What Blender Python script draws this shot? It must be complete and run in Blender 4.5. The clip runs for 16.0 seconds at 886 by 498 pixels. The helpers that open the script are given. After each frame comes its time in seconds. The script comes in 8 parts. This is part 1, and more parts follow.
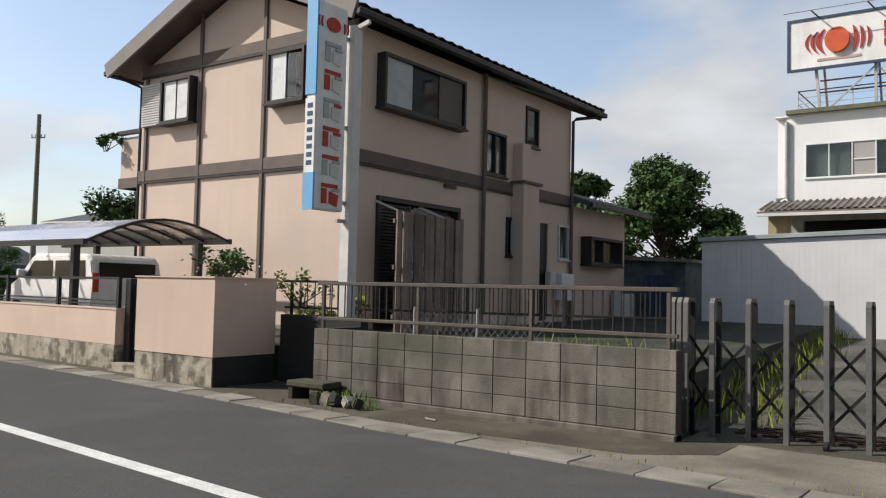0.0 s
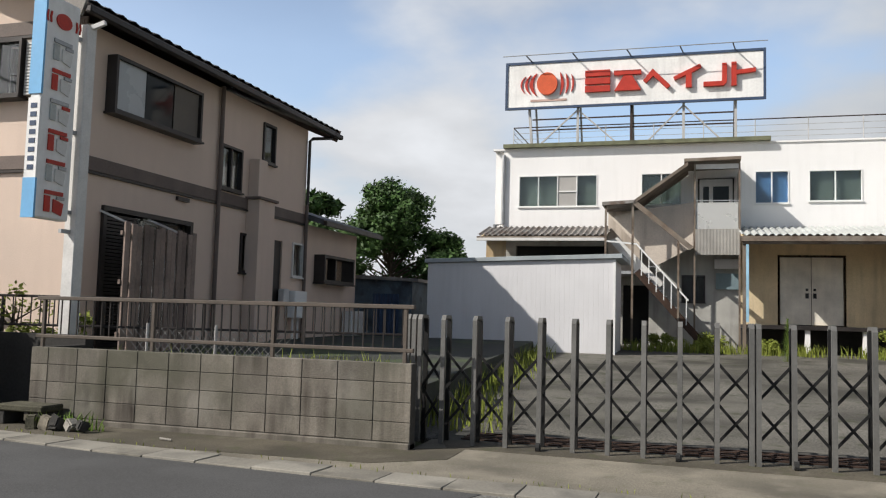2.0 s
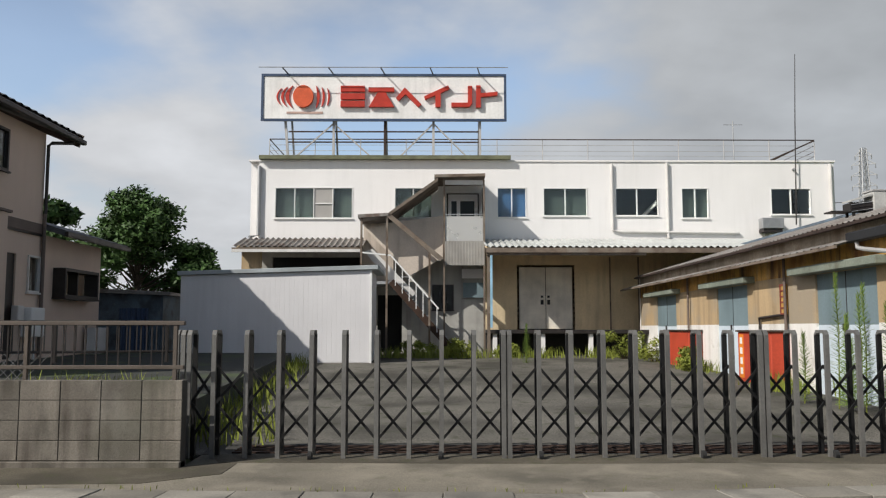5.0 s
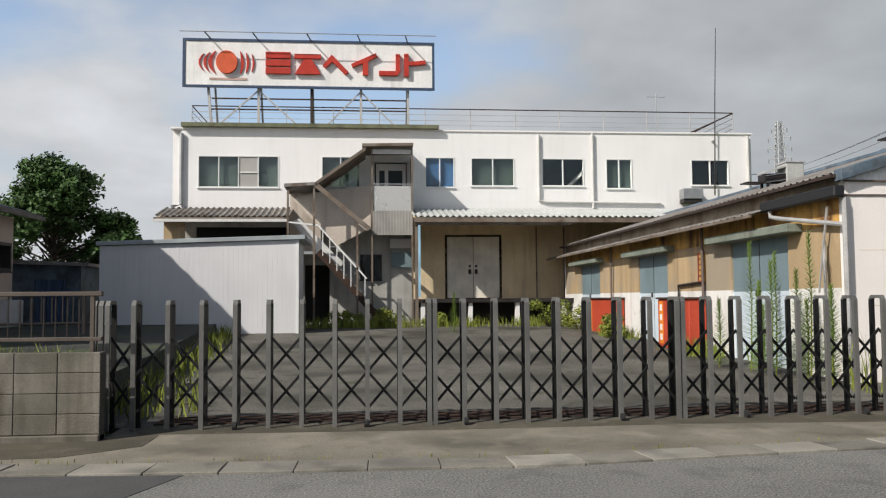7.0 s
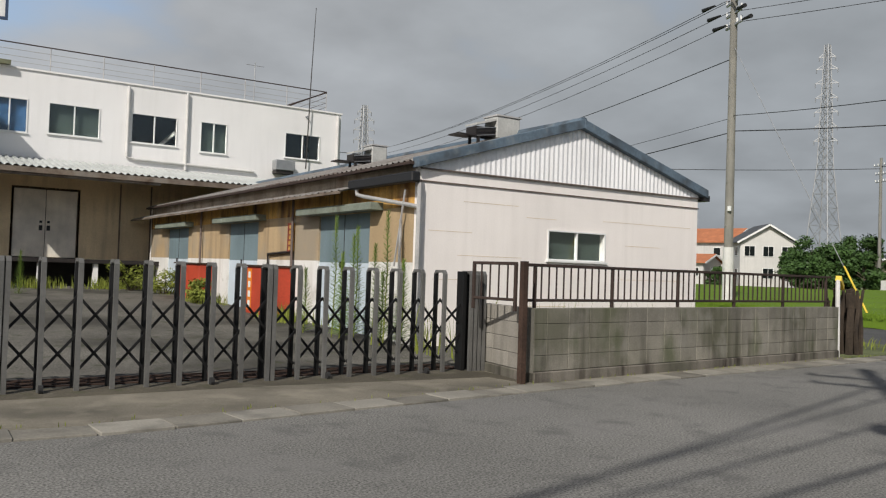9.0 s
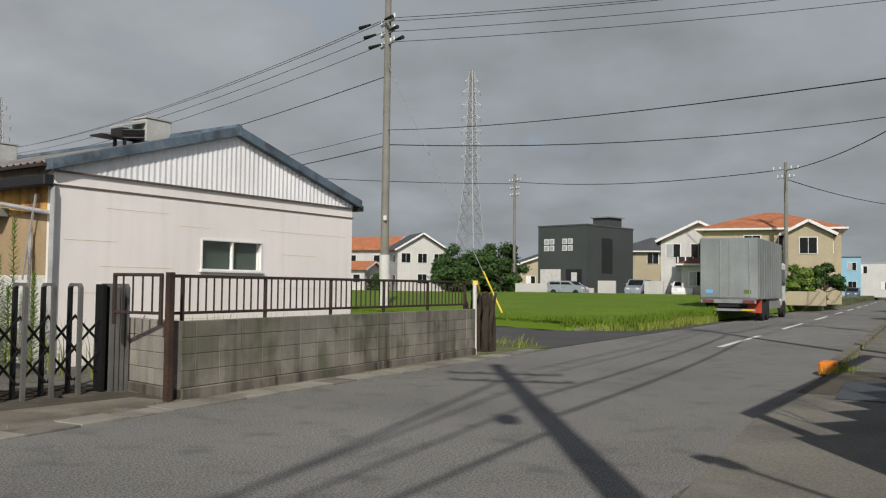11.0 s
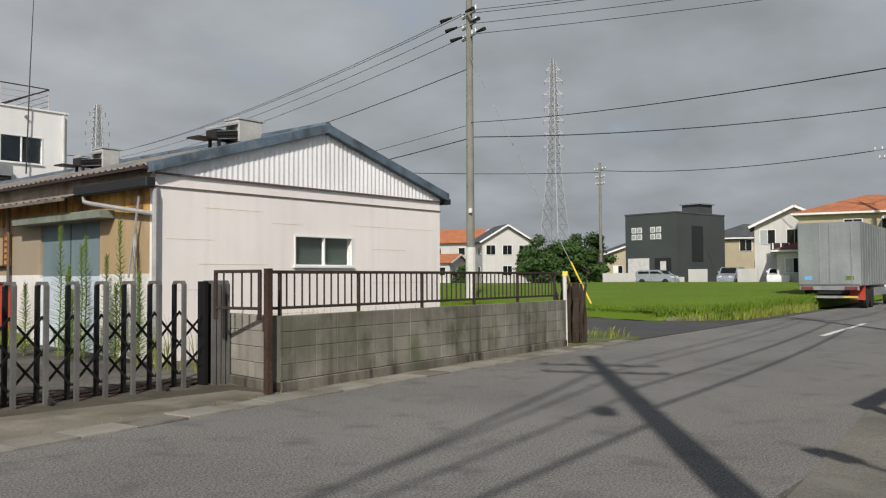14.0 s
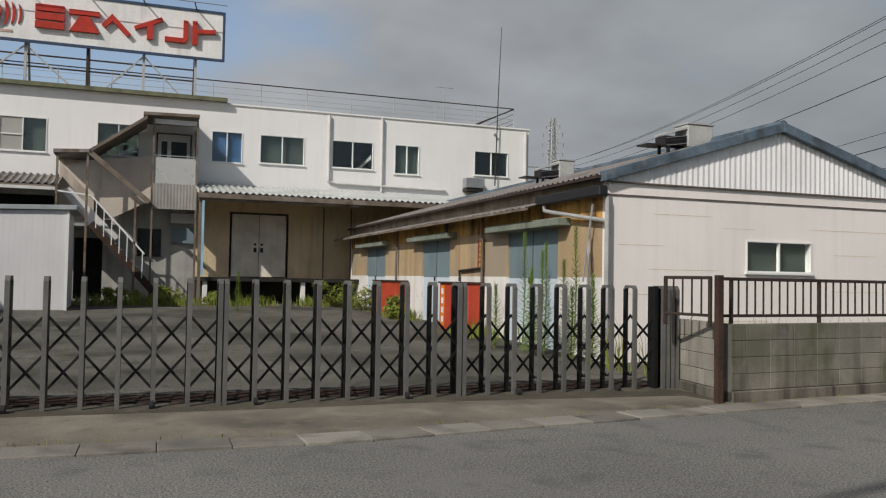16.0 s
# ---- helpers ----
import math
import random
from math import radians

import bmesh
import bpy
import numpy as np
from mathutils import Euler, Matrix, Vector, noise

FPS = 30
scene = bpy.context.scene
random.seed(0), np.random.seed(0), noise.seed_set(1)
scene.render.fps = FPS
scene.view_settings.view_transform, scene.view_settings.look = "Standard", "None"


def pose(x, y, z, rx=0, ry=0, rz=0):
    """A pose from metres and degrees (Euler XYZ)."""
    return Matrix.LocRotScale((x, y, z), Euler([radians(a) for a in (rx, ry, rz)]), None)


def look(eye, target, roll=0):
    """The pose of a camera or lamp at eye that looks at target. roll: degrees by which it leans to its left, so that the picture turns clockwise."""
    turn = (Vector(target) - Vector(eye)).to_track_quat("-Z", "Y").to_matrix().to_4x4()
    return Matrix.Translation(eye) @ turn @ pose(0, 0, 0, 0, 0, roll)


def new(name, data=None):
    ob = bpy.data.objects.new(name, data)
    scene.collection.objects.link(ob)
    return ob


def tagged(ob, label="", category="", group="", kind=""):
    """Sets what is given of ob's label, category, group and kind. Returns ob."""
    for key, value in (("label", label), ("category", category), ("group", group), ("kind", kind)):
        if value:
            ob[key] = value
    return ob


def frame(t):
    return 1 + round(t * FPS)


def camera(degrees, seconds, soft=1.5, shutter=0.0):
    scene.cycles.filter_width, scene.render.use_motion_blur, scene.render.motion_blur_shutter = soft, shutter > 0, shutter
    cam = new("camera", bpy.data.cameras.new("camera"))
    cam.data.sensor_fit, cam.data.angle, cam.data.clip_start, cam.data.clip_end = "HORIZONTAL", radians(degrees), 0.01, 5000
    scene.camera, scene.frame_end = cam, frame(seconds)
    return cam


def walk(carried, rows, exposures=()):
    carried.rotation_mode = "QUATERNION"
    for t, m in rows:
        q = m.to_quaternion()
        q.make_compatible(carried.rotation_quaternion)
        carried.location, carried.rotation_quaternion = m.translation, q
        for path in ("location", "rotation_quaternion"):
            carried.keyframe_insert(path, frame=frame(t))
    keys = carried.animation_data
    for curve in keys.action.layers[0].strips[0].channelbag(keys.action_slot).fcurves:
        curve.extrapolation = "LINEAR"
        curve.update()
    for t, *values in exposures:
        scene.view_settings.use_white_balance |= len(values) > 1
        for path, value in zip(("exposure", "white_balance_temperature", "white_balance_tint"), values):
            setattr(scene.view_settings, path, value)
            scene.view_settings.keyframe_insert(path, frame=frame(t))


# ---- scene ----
cam = camera(56.1, 16.0, soft=1.2)
PATH = [
    (0, (0.215, 0.059, 1.377), (-0.942, 1.687, 1.476), 1.3),
    (0.5, (0.23, 0.037, 1.371), (-0.778, 1.757, 1.529), 1.8),
    (1, (0.173, -0.071, 1.372), (-0.599, 1.764, 1.563), 1.4),
    (1.5, (0.139, -0.158, 1.366), (-0.477, 1.735, 1.553), 1.4),
    (2, (0.18, -0.248, 1.361), (-0.396, 1.661, 1.519), 1.6),
    (2.5, (0.217, -0.376, 1.358), (-0.336, 1.542, 1.488), 1.8),
    (3, (0.184, -0.447, 1.362), (-0.274, 1.496, 1.495), 2.5),
    (3.5, (0.045, -0.488, 1.352), (-0.237, 1.487, 1.495), 0.8),
    (4, (-0.028, -0.533, 1.36), (-0.195, 1.456, 1.48), 0.6),
    (4.5, (0.016, -0.632, 1.381), (0.01, 1.361, 1.545), 0.1),
    (5, (0.03, -0.652, 1.378), (0.041, 1.339, 1.568), -0.0),
    (5.2, (0.063, -0.654, 1.372), (0.138, 1.337, 1.547), 0.1),
    (7.5, (0.068, -0.661, 1.36), (0.262, 1.326, 1.474), -0.1),
    (8, (0.083, -0.674, 1.356), (0.375, 1.301, 1.46), 1.2),
    (8.5, (0.048, -0.721, 1.352), (0.792, 1.134, 1.434), 1.9),
    (9, (-0.113, -0.79, 1.358), (0.982, 0.883, 1.409), 1.9),
    (9.5, (-0.083, -0.799, 1.358), (1.172, 0.757, 1.407), 1.1),
    (10, (-0.024, -0.852, 1.359), (1.418, 0.533, 1.399), 0.0),
    (10.2, (-0.002, -0.864, 1.364), (1.486, 0.472, 1.409), 0.1),
    (12.3, (0.087, -0.877, 1.388), (1.908, -0.056, 1.495), -0.5),
    (12.5, (0.087, -0.889, 1.383), (1.915, -0.081, 1.474), -1.0),
    (13, (0.118, -0.881, 1.383), (1.948, -0.077, 1.437), -0.9),
    (13.5, (0.079, -0.835, 1.38), (1.794, 0.193, 1.437), -0.9),
    (14, (0.022, -0.79, 1.38), (1.556, 0.492, 1.449), -0.3),
    (14.5, (0.048, -0.847, 1.396), (1.348, 0.669, 1.5), -0.2),
    (15, (0.057, -0.927, 1.402), (1.057, 0.802, 1.514), 0.2),
    (15.5, (-0.019, -0.921, 1.394), (0.752, 0.922, 1.49), 0.5),
    (16, (-0.103, -0.892, 1.4), (0.582, 0.986, 1.472), 1.0),
]
walk(cam, [(t, look(eye, target, roll)) for t, eye, target, roll in PATH],
     exposures=[(0, -0.28), (0.5, -0.06), (1, 0.0), (1.5, -0.07), (2, -0.15), (3.5, -0.2), (4, -0.27), (4.5, -0.23), (5, -0.36), (7.5, -0.33), (8, -0.28), (8.5, -0.28), (9, -0.56), (10, -0.67), (12.5, -0.66), (13, -0.58), (13.5, -0.36), (14, -0.55), (14.5, -0.73), (15, -0.82), (16, -0.82)])

# ---- world, sun ----
SUN_WAY = Vector((0.812, 0.584, -0.80)).normalized()
world = bpy.data.worlds.new("world")
scene.world = world
world.use_nodes = True


def build_sky():
    nt = world.node_tree
    n, l = nt.nodes, nt.links
    bg = n["Background"]
    sky = n.new("ShaderNodeTexSky")
    sky.sky_type = 'NISHITA'
    sky.sun_disc = False
    sky.sun_elevation = radians(38.6)
    sky.sun_rotation = math.atan2(-SUN_WAY.x, -SUN_WAY.y)
    sky.dust_density = 2.0
    co = n.new("ShaderNodeTexCoord")
    sep = n.new("ShaderNodeSeparateXYZ")
    l.new(co.outputs["Generated"], sep.inputs[0])
    # cloud deck: the way projected on a flat layer high above
    lift = n.new("ShaderNodeMath"); lift.operation = 'ADD'; lift.inputs[1].default_value = 0.30
    l.new(sep.outputs[2], lift.inputs[0])
    deck = n.new("ShaderNodeVectorMath"); deck.operation = 'DIVIDE'
    l.new(co.outputs["Generated"], deck.inputs[0])
    l.new(lift.outputs[0], deck.inputs[1])
    nz = n.new("ShaderNodeTexNoise"); nz.inputs["Scale"].default_value = 1.5
    nz.inputs["Detail"].default_value = 7; nz.inputs["Roughness"].default_value = 0.48
    l.new(deck.outputs[0], nz.inputs["Vector"])
    fine = n.new("ShaderNodeTexNoise"); fine.inputs["Scale"].default_value = 3.0; fine.inputs["Detail"].default_value = 5
    l.new(deck.outputs[0], fine.inputs["Vector"])
    # weather front: heavier cloud away from the sun
    cover = n.new("ShaderNodeMapRange")
    front = n.new("ShaderNodeVectorMath"); front.operation = 'DOT_PRODUCT'
    front.inputs[1].default_value = (0.95, 0.31, 0.0)
    l.new(co.outputs["Generated"], front.inputs[0])
    l.new(front.outputs["Value"], cover.inputs[0])
    cover.inputs[1].default_value, cover.inputs[2].default_value = -0.3, 0.75
    cover.inputs[3].default_value, cover.inputs[4].default_value = -0.17, 0.22
    add = n.new("ShaderNodeMath"); add.operation = 'ADD'
    l.new(nz.outputs[0], add.inputs[0]); l.new(cover.outputs[0], add.inputs[1])
    # the deck breaks up overhead and behind, where the sun stands in blue sky
    clear = n.new("ShaderNodeMapRange")
    l.new(sep.outputs[2], clear.inputs[0])
    clear.inputs[1].default_value, clear.inputs[2].default_value = 0.38, 0.7
    clear.inputs[3].default_value, clear.inputs[4].default_value = 0.0, -0.55
    rear = n.new("ShaderNodeMapRange")
    l.new(sep.outputs[1], rear.inputs[0])
    rear.inputs[1].default_value, rear.inputs[2].default_value = -0.15, -0.6
    rear.inputs[3].default_value, rear.inputs[4].default_value = 0.0, -0.45
    low = n.new("ShaderNodeMapRange")
    l.new(sep.outputs[2], low.inputs[0])
    low.inputs[1].default_value, low.inputs[2].default_value = 0.06, 0.27
    low.inputs[3].default_value, low.inputs[4].default_value = 0.2, 0.0
    thick = n.new("ShaderNodeMath"); thick.operation = 'ADD'
    l.new(low.outputs[0], thick.inputs[0]); l.new(nz.outputs[0], thick.inputs[1])
    l.new(thick.outputs[0], add.inputs[0])
    both = n.new("ShaderNodeMath"); both.operation = 'ADD'
    l.new(clear.outputs[0], both.inputs[0]); l.new(rear.outputs[0], both.inputs[1])
    total = n.new("ShaderNodeMath"); total.operation = 'ADD'
    l.new(add.outputs[0], total.inputs[0]); l.new(both.outputs[0], total.inputs[1])
    mask = n.new("ShaderNodeMapRange"); mask.interpolation_type = 'SMOOTHSTEP'
    l.new(total.outputs[0], mask.inputs[0])
    mask.inputs[1].default_value, mask.inputs[2].default_value = 0.42, 0.66
    mask.inputs[3].default_value = 0.16
    tone = n.new("ShaderNodeMapRange")
    l.new(sep.outputs[0], tone.inputs[0])
    tone.inputs[1].default_value, tone.inputs[2].default_value = -0.5, 0.75
    bright = n.new("ShaderNodeMix"); bright.data_type = 'RGBA'
    bright.inputs[6].default_value = (10.2, 10.4, 10.8, 1)
    bright.inputs[7].default_value = (5.75, 6.2, 6.65, 1)
    l.new(tone.outputs[0], bright.inputs[0])
    shade = n.new("ShaderNodeMapRange")
    l.new(fine.outputs[0], shade.inputs[0])
    shade.inputs[1].default_value, shade.inputs[2].default_value = 0.3, 0.75
    shade.inputs[3].default_value, shade.inputs[4].default_value = 0.8, 1.15
    cloud = n.new("ShaderNodeVectorMath"); cloud.operation = 'SCALE'
    l.new(bright.outputs[2], cloud.inputs[0]); l.new(shade.outputs[0], cloud.inputs[3])
    blue = n.new("ShaderNodeVectorMath"); blue.operation = 'SCALE'
    haze = n.new("ShaderNodeMapRange")  # hazy and bright low down, deep blue overhead
    l.new(sep.outputs[2], haze.inputs[0])
    haze.inputs[1].default_value, haze.inputs[2].default_value = 0.3, 0.62
    haze.inputs[3].default_value, haze.inputs[4].default_value = 2.9, 1.1
    back = n.new("ShaderNodeMapRange")  # the glare round the sun is thinner than the haze before the camera
    l.new(sep.outputs[1], back.inputs[0])
    back.inputs[1].default_value, back.inputs[2].default_value = -0.35, 0.05
    back.inputs[3].default_value, back.inputs[4].default_value = 0.7, 1.0
    veil = n.new("ShaderNodeMath"); veil.operation = 'MULTIPLY'
    l.new(haze.outputs[0], veil.inputs[0]); l.new(back.outputs[0], veil.inputs[1])
    l.new(veil.outputs[0], blue.inputs[3])
    l.new(sky.outputs[0], blue.inputs[0])
    mix = n.new("ShaderNodeMix"); mix.data_type = 'RGBA'
    l.new(mask.outputs[0], mix.inputs[0])
    l.new(blue.outputs[0], mix.inputs[6]); l.new(cloud.outputs[0], mix.inputs[7])
    l.new(mix.outputs[2], bg.inputs[0])
    bg.inputs[1].default_value = 0.085


build_sky()
sun = new("sun", bpy.data.lights.new("sun", "SUN"))
sun.data.energy, sun.data.angle, sun.data.color = 5.9, radians(0.55), (1.0, 0.955, 0.89)
sun.matrix_world = look(-60 * SUN_WAY, (0, 0, 0))


# ---- materials ----
def M(name, col, rough=0.8, metal=0.0, var=0.18, scale=1.5, fine=40.0, bump=0.15, streak=0.0, dirt=None, rand=0.0, spec=0.35, trans=0.0, speck=0.0, blots=()):
    """Procedural surface: broad blotches, fine grain, optional vertical run-off streaks, per-piece variation and relief."""
    m = bpy.data.materials.new(name)
    m.use_nodes = True
    nt = m.node_tree
    n, l = nt.nodes, nt.links
    b = n["Principled BSDF"]
    b.inputs["Roughness"].default_value, b.inputs["Metallic"].default_value = rough, metal
    b.inputs["Specular IOR Level"].default_value = spec
    geo = n.new("ShaderNodeNewGeometry")

    def noise_of(s, detail=4, stretch=None):
        t = n.new("ShaderNodeTexNoise")
        t.inputs["Scale"].default_value, t.inputs["Detail"].default_value = s, detail
        if stretch:
            mp = n.new("ShaderNodeMapping")
            mp.inputs["Scale"].default_value = stretch
            l.new(geo.outputs["Position"], mp.inputs[0]); l.new(mp.outputs[0], t.inputs["Vector"])
        else:
            l.new(geo.outputs["Position"], t.inputs["Vector"])
        return t.outputs[0]

    def ranged(src, a, z, lo=0.3, hi=0.7):
        r = n.new("ShaderNodeMapRange")
        l.new(src, r.inputs[0])
        for k, v in zip((1, 2, 3, 4), (lo, hi, a, z)):
            r.inputs[k].default_value = v
        return r.outputs[0]

    def times(a, c):
        q = n.new("ShaderNodeMath"); q.operation = 'MULTIPLY'
        l.new(a, q.inputs[0]); l.new(c, q.inputs[1])
        return q.outputs[0]

    broad, grain = noise_of(scale, 5), noise_of(fine, 3)
    f = times(ranged(broad, 1 - var, 1 + var), ranged(grain, 1 - var * 0.6, 1 + var * 0.6))
    if rand:
        info = n.new("ShaderNodeObjectInfo")
        f = times(f, ranged(info.outputs["Random"], 1 - rand, 1 + rand, 0, 1))
    if speck:
        f = times(f, ranged(noise_of(fine * 2.2, 2), 1 - speck, 1 + speck, 0.35, 0.65))
    v = n.new("ShaderNodeVectorMath"); v.operation = 'SCALE'
    v.inputs[0].default_value = col
    l.new(f, v.inputs[3])
    out = v.outputs[0]
    if streak:
        mx = n.new("ShaderNodeMix"); mx.data_type = 'RGBA'
        s = times(ranged(noise_of(1.0, 4, (5.0, 5.0, 0.35)), 0, 1, 0.46, 0.68), ranged(noise_of(0.9, 3), 0, 1, 0.35, 0.62))
        k = n.new("ShaderNodeMath"); k.operation = 'MULTIPLY'; k.inputs[1].default_value = streak
        l.new(s, k.inputs[0]); l.new(k.outputs[0], mx.inputs[0])
        l.new(out, mx.inputs[6]); mx.inputs[7].default_value = (*(dirt or [c * 0.3 for c in col]), 1)
        out = mx.outputs[2]
    for k, (tone, amount, size, lo, hi) in enumerate(blots):
        mb = n.new("ShaderNodeMix"); mb.data_type = 'RGBA'
        kk = n.new("ShaderNodeMath"); kk.operation = 'MULTIPLY'; kk.inputs[1].default_value = amount
        l.new(ranged(noise_of(size, 6, (1.0 + 0.13 * k, 1.0, 1.0 - 0.17 * k)), 0, 1, lo, hi), kk.inputs[0]); l.new(kk.outputs[0], mb.inputs[0])
        l.new(out, mb.inputs[6]); mb.inputs[7].default_value = (*tone, 1)
        out = mb.outputs[2]
    l.new(out, b.inputs["Base Color"])
    l.new(ranged(broad, max(0.0, rough - 0.08), min(1.0, rough + 0.08)), b.inputs["Roughness"])
    if bump:
        bp = n.new("ShaderNodeBump")
        bp.inputs["Strength"].default_value, bp.inputs["Distance"].default_value = bump, 0.02
        l.new(grain, bp.inputs["Height"]); l.new(bp.outputs[0], b.inputs["Normal"])
    if trans:
        b.inputs["Transmission Weight"].default_value = trans
    return m


def glass_mat(name, tint, rough=0.02):
    m = bpy.data.materials.new(name)
    m.use_nodes = True
    b = m.node_tree.nodes["Principled BSDF"]
    b.inputs["Base Color"].default_value = (*tint, 1)
    b.inputs["Roughness"].default_value, b.inputs["Transmission Weight"].default_value = rough, 1.0
    b.inputs["IOR"].default_value = 1.45
    return m


ASPHALT = M("asphalt", (0.176, 0.171, 0.157), 0.9, var=0.16, scale=0.35, fine=26, bump=0.2, speck=0.5, spec=0.25, blots=[((0.185, 0.178, 0.168), 0.55, 0.7, 0.5, 0.68), ((0.085, 0.083, 0.08), 0.5, 2.2, 0.54, 0.7), ((0.2, 0.195, 0.185), 0.5, 9.0, 0.58, 0.7)])
ASPHALT_PATCH = M("asphalt_patch", (0.076, 0.075, 0.074), 0.92, var=0.12, scale=0.5, fine=55, bump=0.12, speck=0.2, spec=0.2, blots=[((0.11, 0.11, 0.11), 0.4, 1.1, 0.5, 0.7)])
YARD = M("yard_asphalt", (0.125, 0.118, 0.102), 0.92, var=0.28, scale=0.5, fine=22, bump=0.35, speck=0.4, spec=0.15, blots=[((0.045, 0.043, 0.036), 0.75, 0.35, 0.47, 0.6), ((0.15, 0.142, 0.12), 0.6, 0.6, 0.54, 0.66), ((0.05, 0.055, 0.03), 0.7, 2.6, 0.58, 0.68)])
STAINED_KERB = M("old_kerb", (0.17, 0.155, 0.125), 0.93, var=0.3, scale=2.0, fine=30, bump=0.4, blots=[((0.07, 0.064, 0.05), 0.7, 1.6, 0.48, 0.64), ((0.08, 0.085, 0.04), 0.5, 3.0, 0.56, 0.7)])
CONCRETE = M("concrete", (0.30, 0.28, 0.245), 0.9, var=0.22, scale=1.2, fine=35, bump=0.3)
APRON = M("apron_concrete", (0.185, 0.166, 0.13), 0.92, var=0.2, scale=0.9, fine=40, bump=0.25, speck=0.2, blots=[((0.085, 0.077, 0.06), 0.75, 0.8, 0.48, 0.66), ((0.29, 0.26, 0.205), 0.6, 1.7, 0.52, 0.7), ((0.10, 0.10, 0.06), 0.5, 3.0, 0.58, 0.72)])
# Dark brown damp paving; on the sidewalk ramp it stands in for shade.
DAMP_AND_SHADE = M("damp_and_shade_pavement", (0.085, 0.074, 0.054), 0.93, var=0.25, scale=1.1, fine=40, bump=0.3, speck=0.25, blots=[((0.045, 0.04, 0.028), 0.6, 1.2, 0.48, 0.66), ((0.15, 0.135, 0.105), 0.5, 2.6, 0.56, 0.7), ((0.06, 0.065, 0.03), 0.6, 3.4, 0.56, 0.7)])
FORECOURT = M("forecourt_concrete", (0.165, 0.155, 0.13), 0.93, var=0.2, scale=0.7, fine=36, bump=0.25, speck=0.25, blots=[((0.10, 0.095, 0.08), 0.6, 0.6, 0.5, 0.66), ((0.21, 0.2, 0.17), 0.5, 1.9, 0.55, 0.7)])
# Green growth tone, darkened to hold the yard screen's shade.
MOSSY_SHADE = M("mossy_shade_ground", (0.035, 0.043, 0.02), 0.96, var=0.35, scale=1.6, fine=30, bump=0.5, speck=0.3, blots=[((0.022, 0.022, 0.016), 0.7, 0.9, 0.48, 0.62), ((0.05, 0.075, 0.02), 0.6, 2.4, 0.54, 0.68)])
SLAB = M("gutter_slab", (0.235, 0.22, 0.187), 0.88, var=0.15, scale=2, fine=40, bump=0.2, rand=0.25, blots=[((0.09, 0.086, 0.076), 0.6, 2.2, 0.5, 0.7)])
SLAB_DARK = M("gutter_cover", (0.195, 0.181, 0.152), 0.9, var=0.2, scale=2, fine=40, bump=0.25, rand=0.2, blots=[((0.07, 0.066, 0.055), 0.6, 2.6, 0.5, 0.7)])
BLOCK = M("concrete_block", (0.178, 0.16, 0.134), 0.93, var=0.22, scale=1.6, fine=70, bump=0.3, streak=1.25, dirt=(0.035, 0.027, 0.021), rand=0.22, blots=[((0.085, 0.083, 0.06), 0.8, 1.0, 0.47, 0.64), ((0.25, 0.235, 0.205), 0.45, 1.8, 0.56, 0.72), ((0.06, 0.056, 0.046), 0.6, 2.6, 0.57, 0.7)])
ROAD_BLOCK = M("mossy_block", (0.215, 0.2, 0.165), 0.93, var=0.24, scale=1.4, fine=60, bump=0.25, streak=1.2, dirt=(0.06, 0.056, 0.04), rand=0.13, blots=[((0.12, 0.118, 0.08), 0.7, 0.9, 0.48, 0.64), ((0.30, 0.285, 0.25), 0.5, 2.2, 0.55, 0.7), ((0.07, 0.085, 0.035), 0.7, 1.3, 0.55, 0.68)])
PALE_BLOCK = M("pale_block", (0.27, 0.25, 0.215), 0.93, var=0.2, scale=1.6, fine=60, bump=0.2, streak=0.5, dirt=(0.1, 0.09, 0.07), rand=0.12)
ROAD_MORTAR = M("worn_mortar", (0.125, 0.118, 0.098), 0.95, var=0.25, scale=2, fine=40, bump=0.2)
MORTAR = M("mortar", (0.075, 0.069, 0.06), 0.95, var=0.2, scale=2, fine=40, bump=0.2)
RAIL_GREY = M("pale_galvanised_rail", (0.42, 0.41, 0.4), 0.6, 0.2, var=0.15, scale=3, bump=0)
# Green-blotched ground, its base darkened to carry the shade beside the house.
SHADED_LOT = M("mossy_shade_dark_lot", (0.04, 0.042, 0.036), 0.95, var=0.3, scale=0.8, fine=25, bump=0.3, blots=[((0.06, 0.085, 0.03), 0.7, 0.9, 0.5, 0.65)])
# Blotched dark tone that carries the gate's shadow on the yard.
GATE_SHADE = M("gate_shade_asphalt", (0.045, 0.043, 0.038), 0.9, var=0.3, scale=1.2, fine=25, bump=0.3, speck=0.3, blots=[((0.1, 0.092, 0.075), 0.6, 1.6, 0.52, 0.66)])
STAINED = M("stained_concrete", (0.36, 0.32, 0.25), 0.95, var=0.22, scale=2.2, fine=30, bump=0.4, streak=1.0, dirt=(0.07, 0.06, 0.045), blots=[((0.10, 0.088, 0.066), 0.85, 4.2, 0.5, 0.6), ((0.44, 0.41, 0.35), 0.6, 6.0, 0.55, 0.66)])
# Near-black: carries painted shade in recesses, and plain dark concrete elsewhere.
DARK_AND_SHADE = M("dark_and_shade_concrete", (0.04, 0.038, 0.035), 0.95, var=0.25, scale=1.5, fine=30, bump=0.3)
PINK = M("pink_render", (0.60, 0.478, 0.395), 0.9, var=0.06, scale=0.9, fine=70, bump=0.25, streak=0.12, dirt=(0.4, 0.3, 0.24))
PINK_WALL = M("pink_wall_render", (0.60, 0.46, 0.37), 0.9, var=0.08, scale=1.2, fine=70, bump=0.25, streak=0.18, dirt=(0.36, 0.27, 0.22))
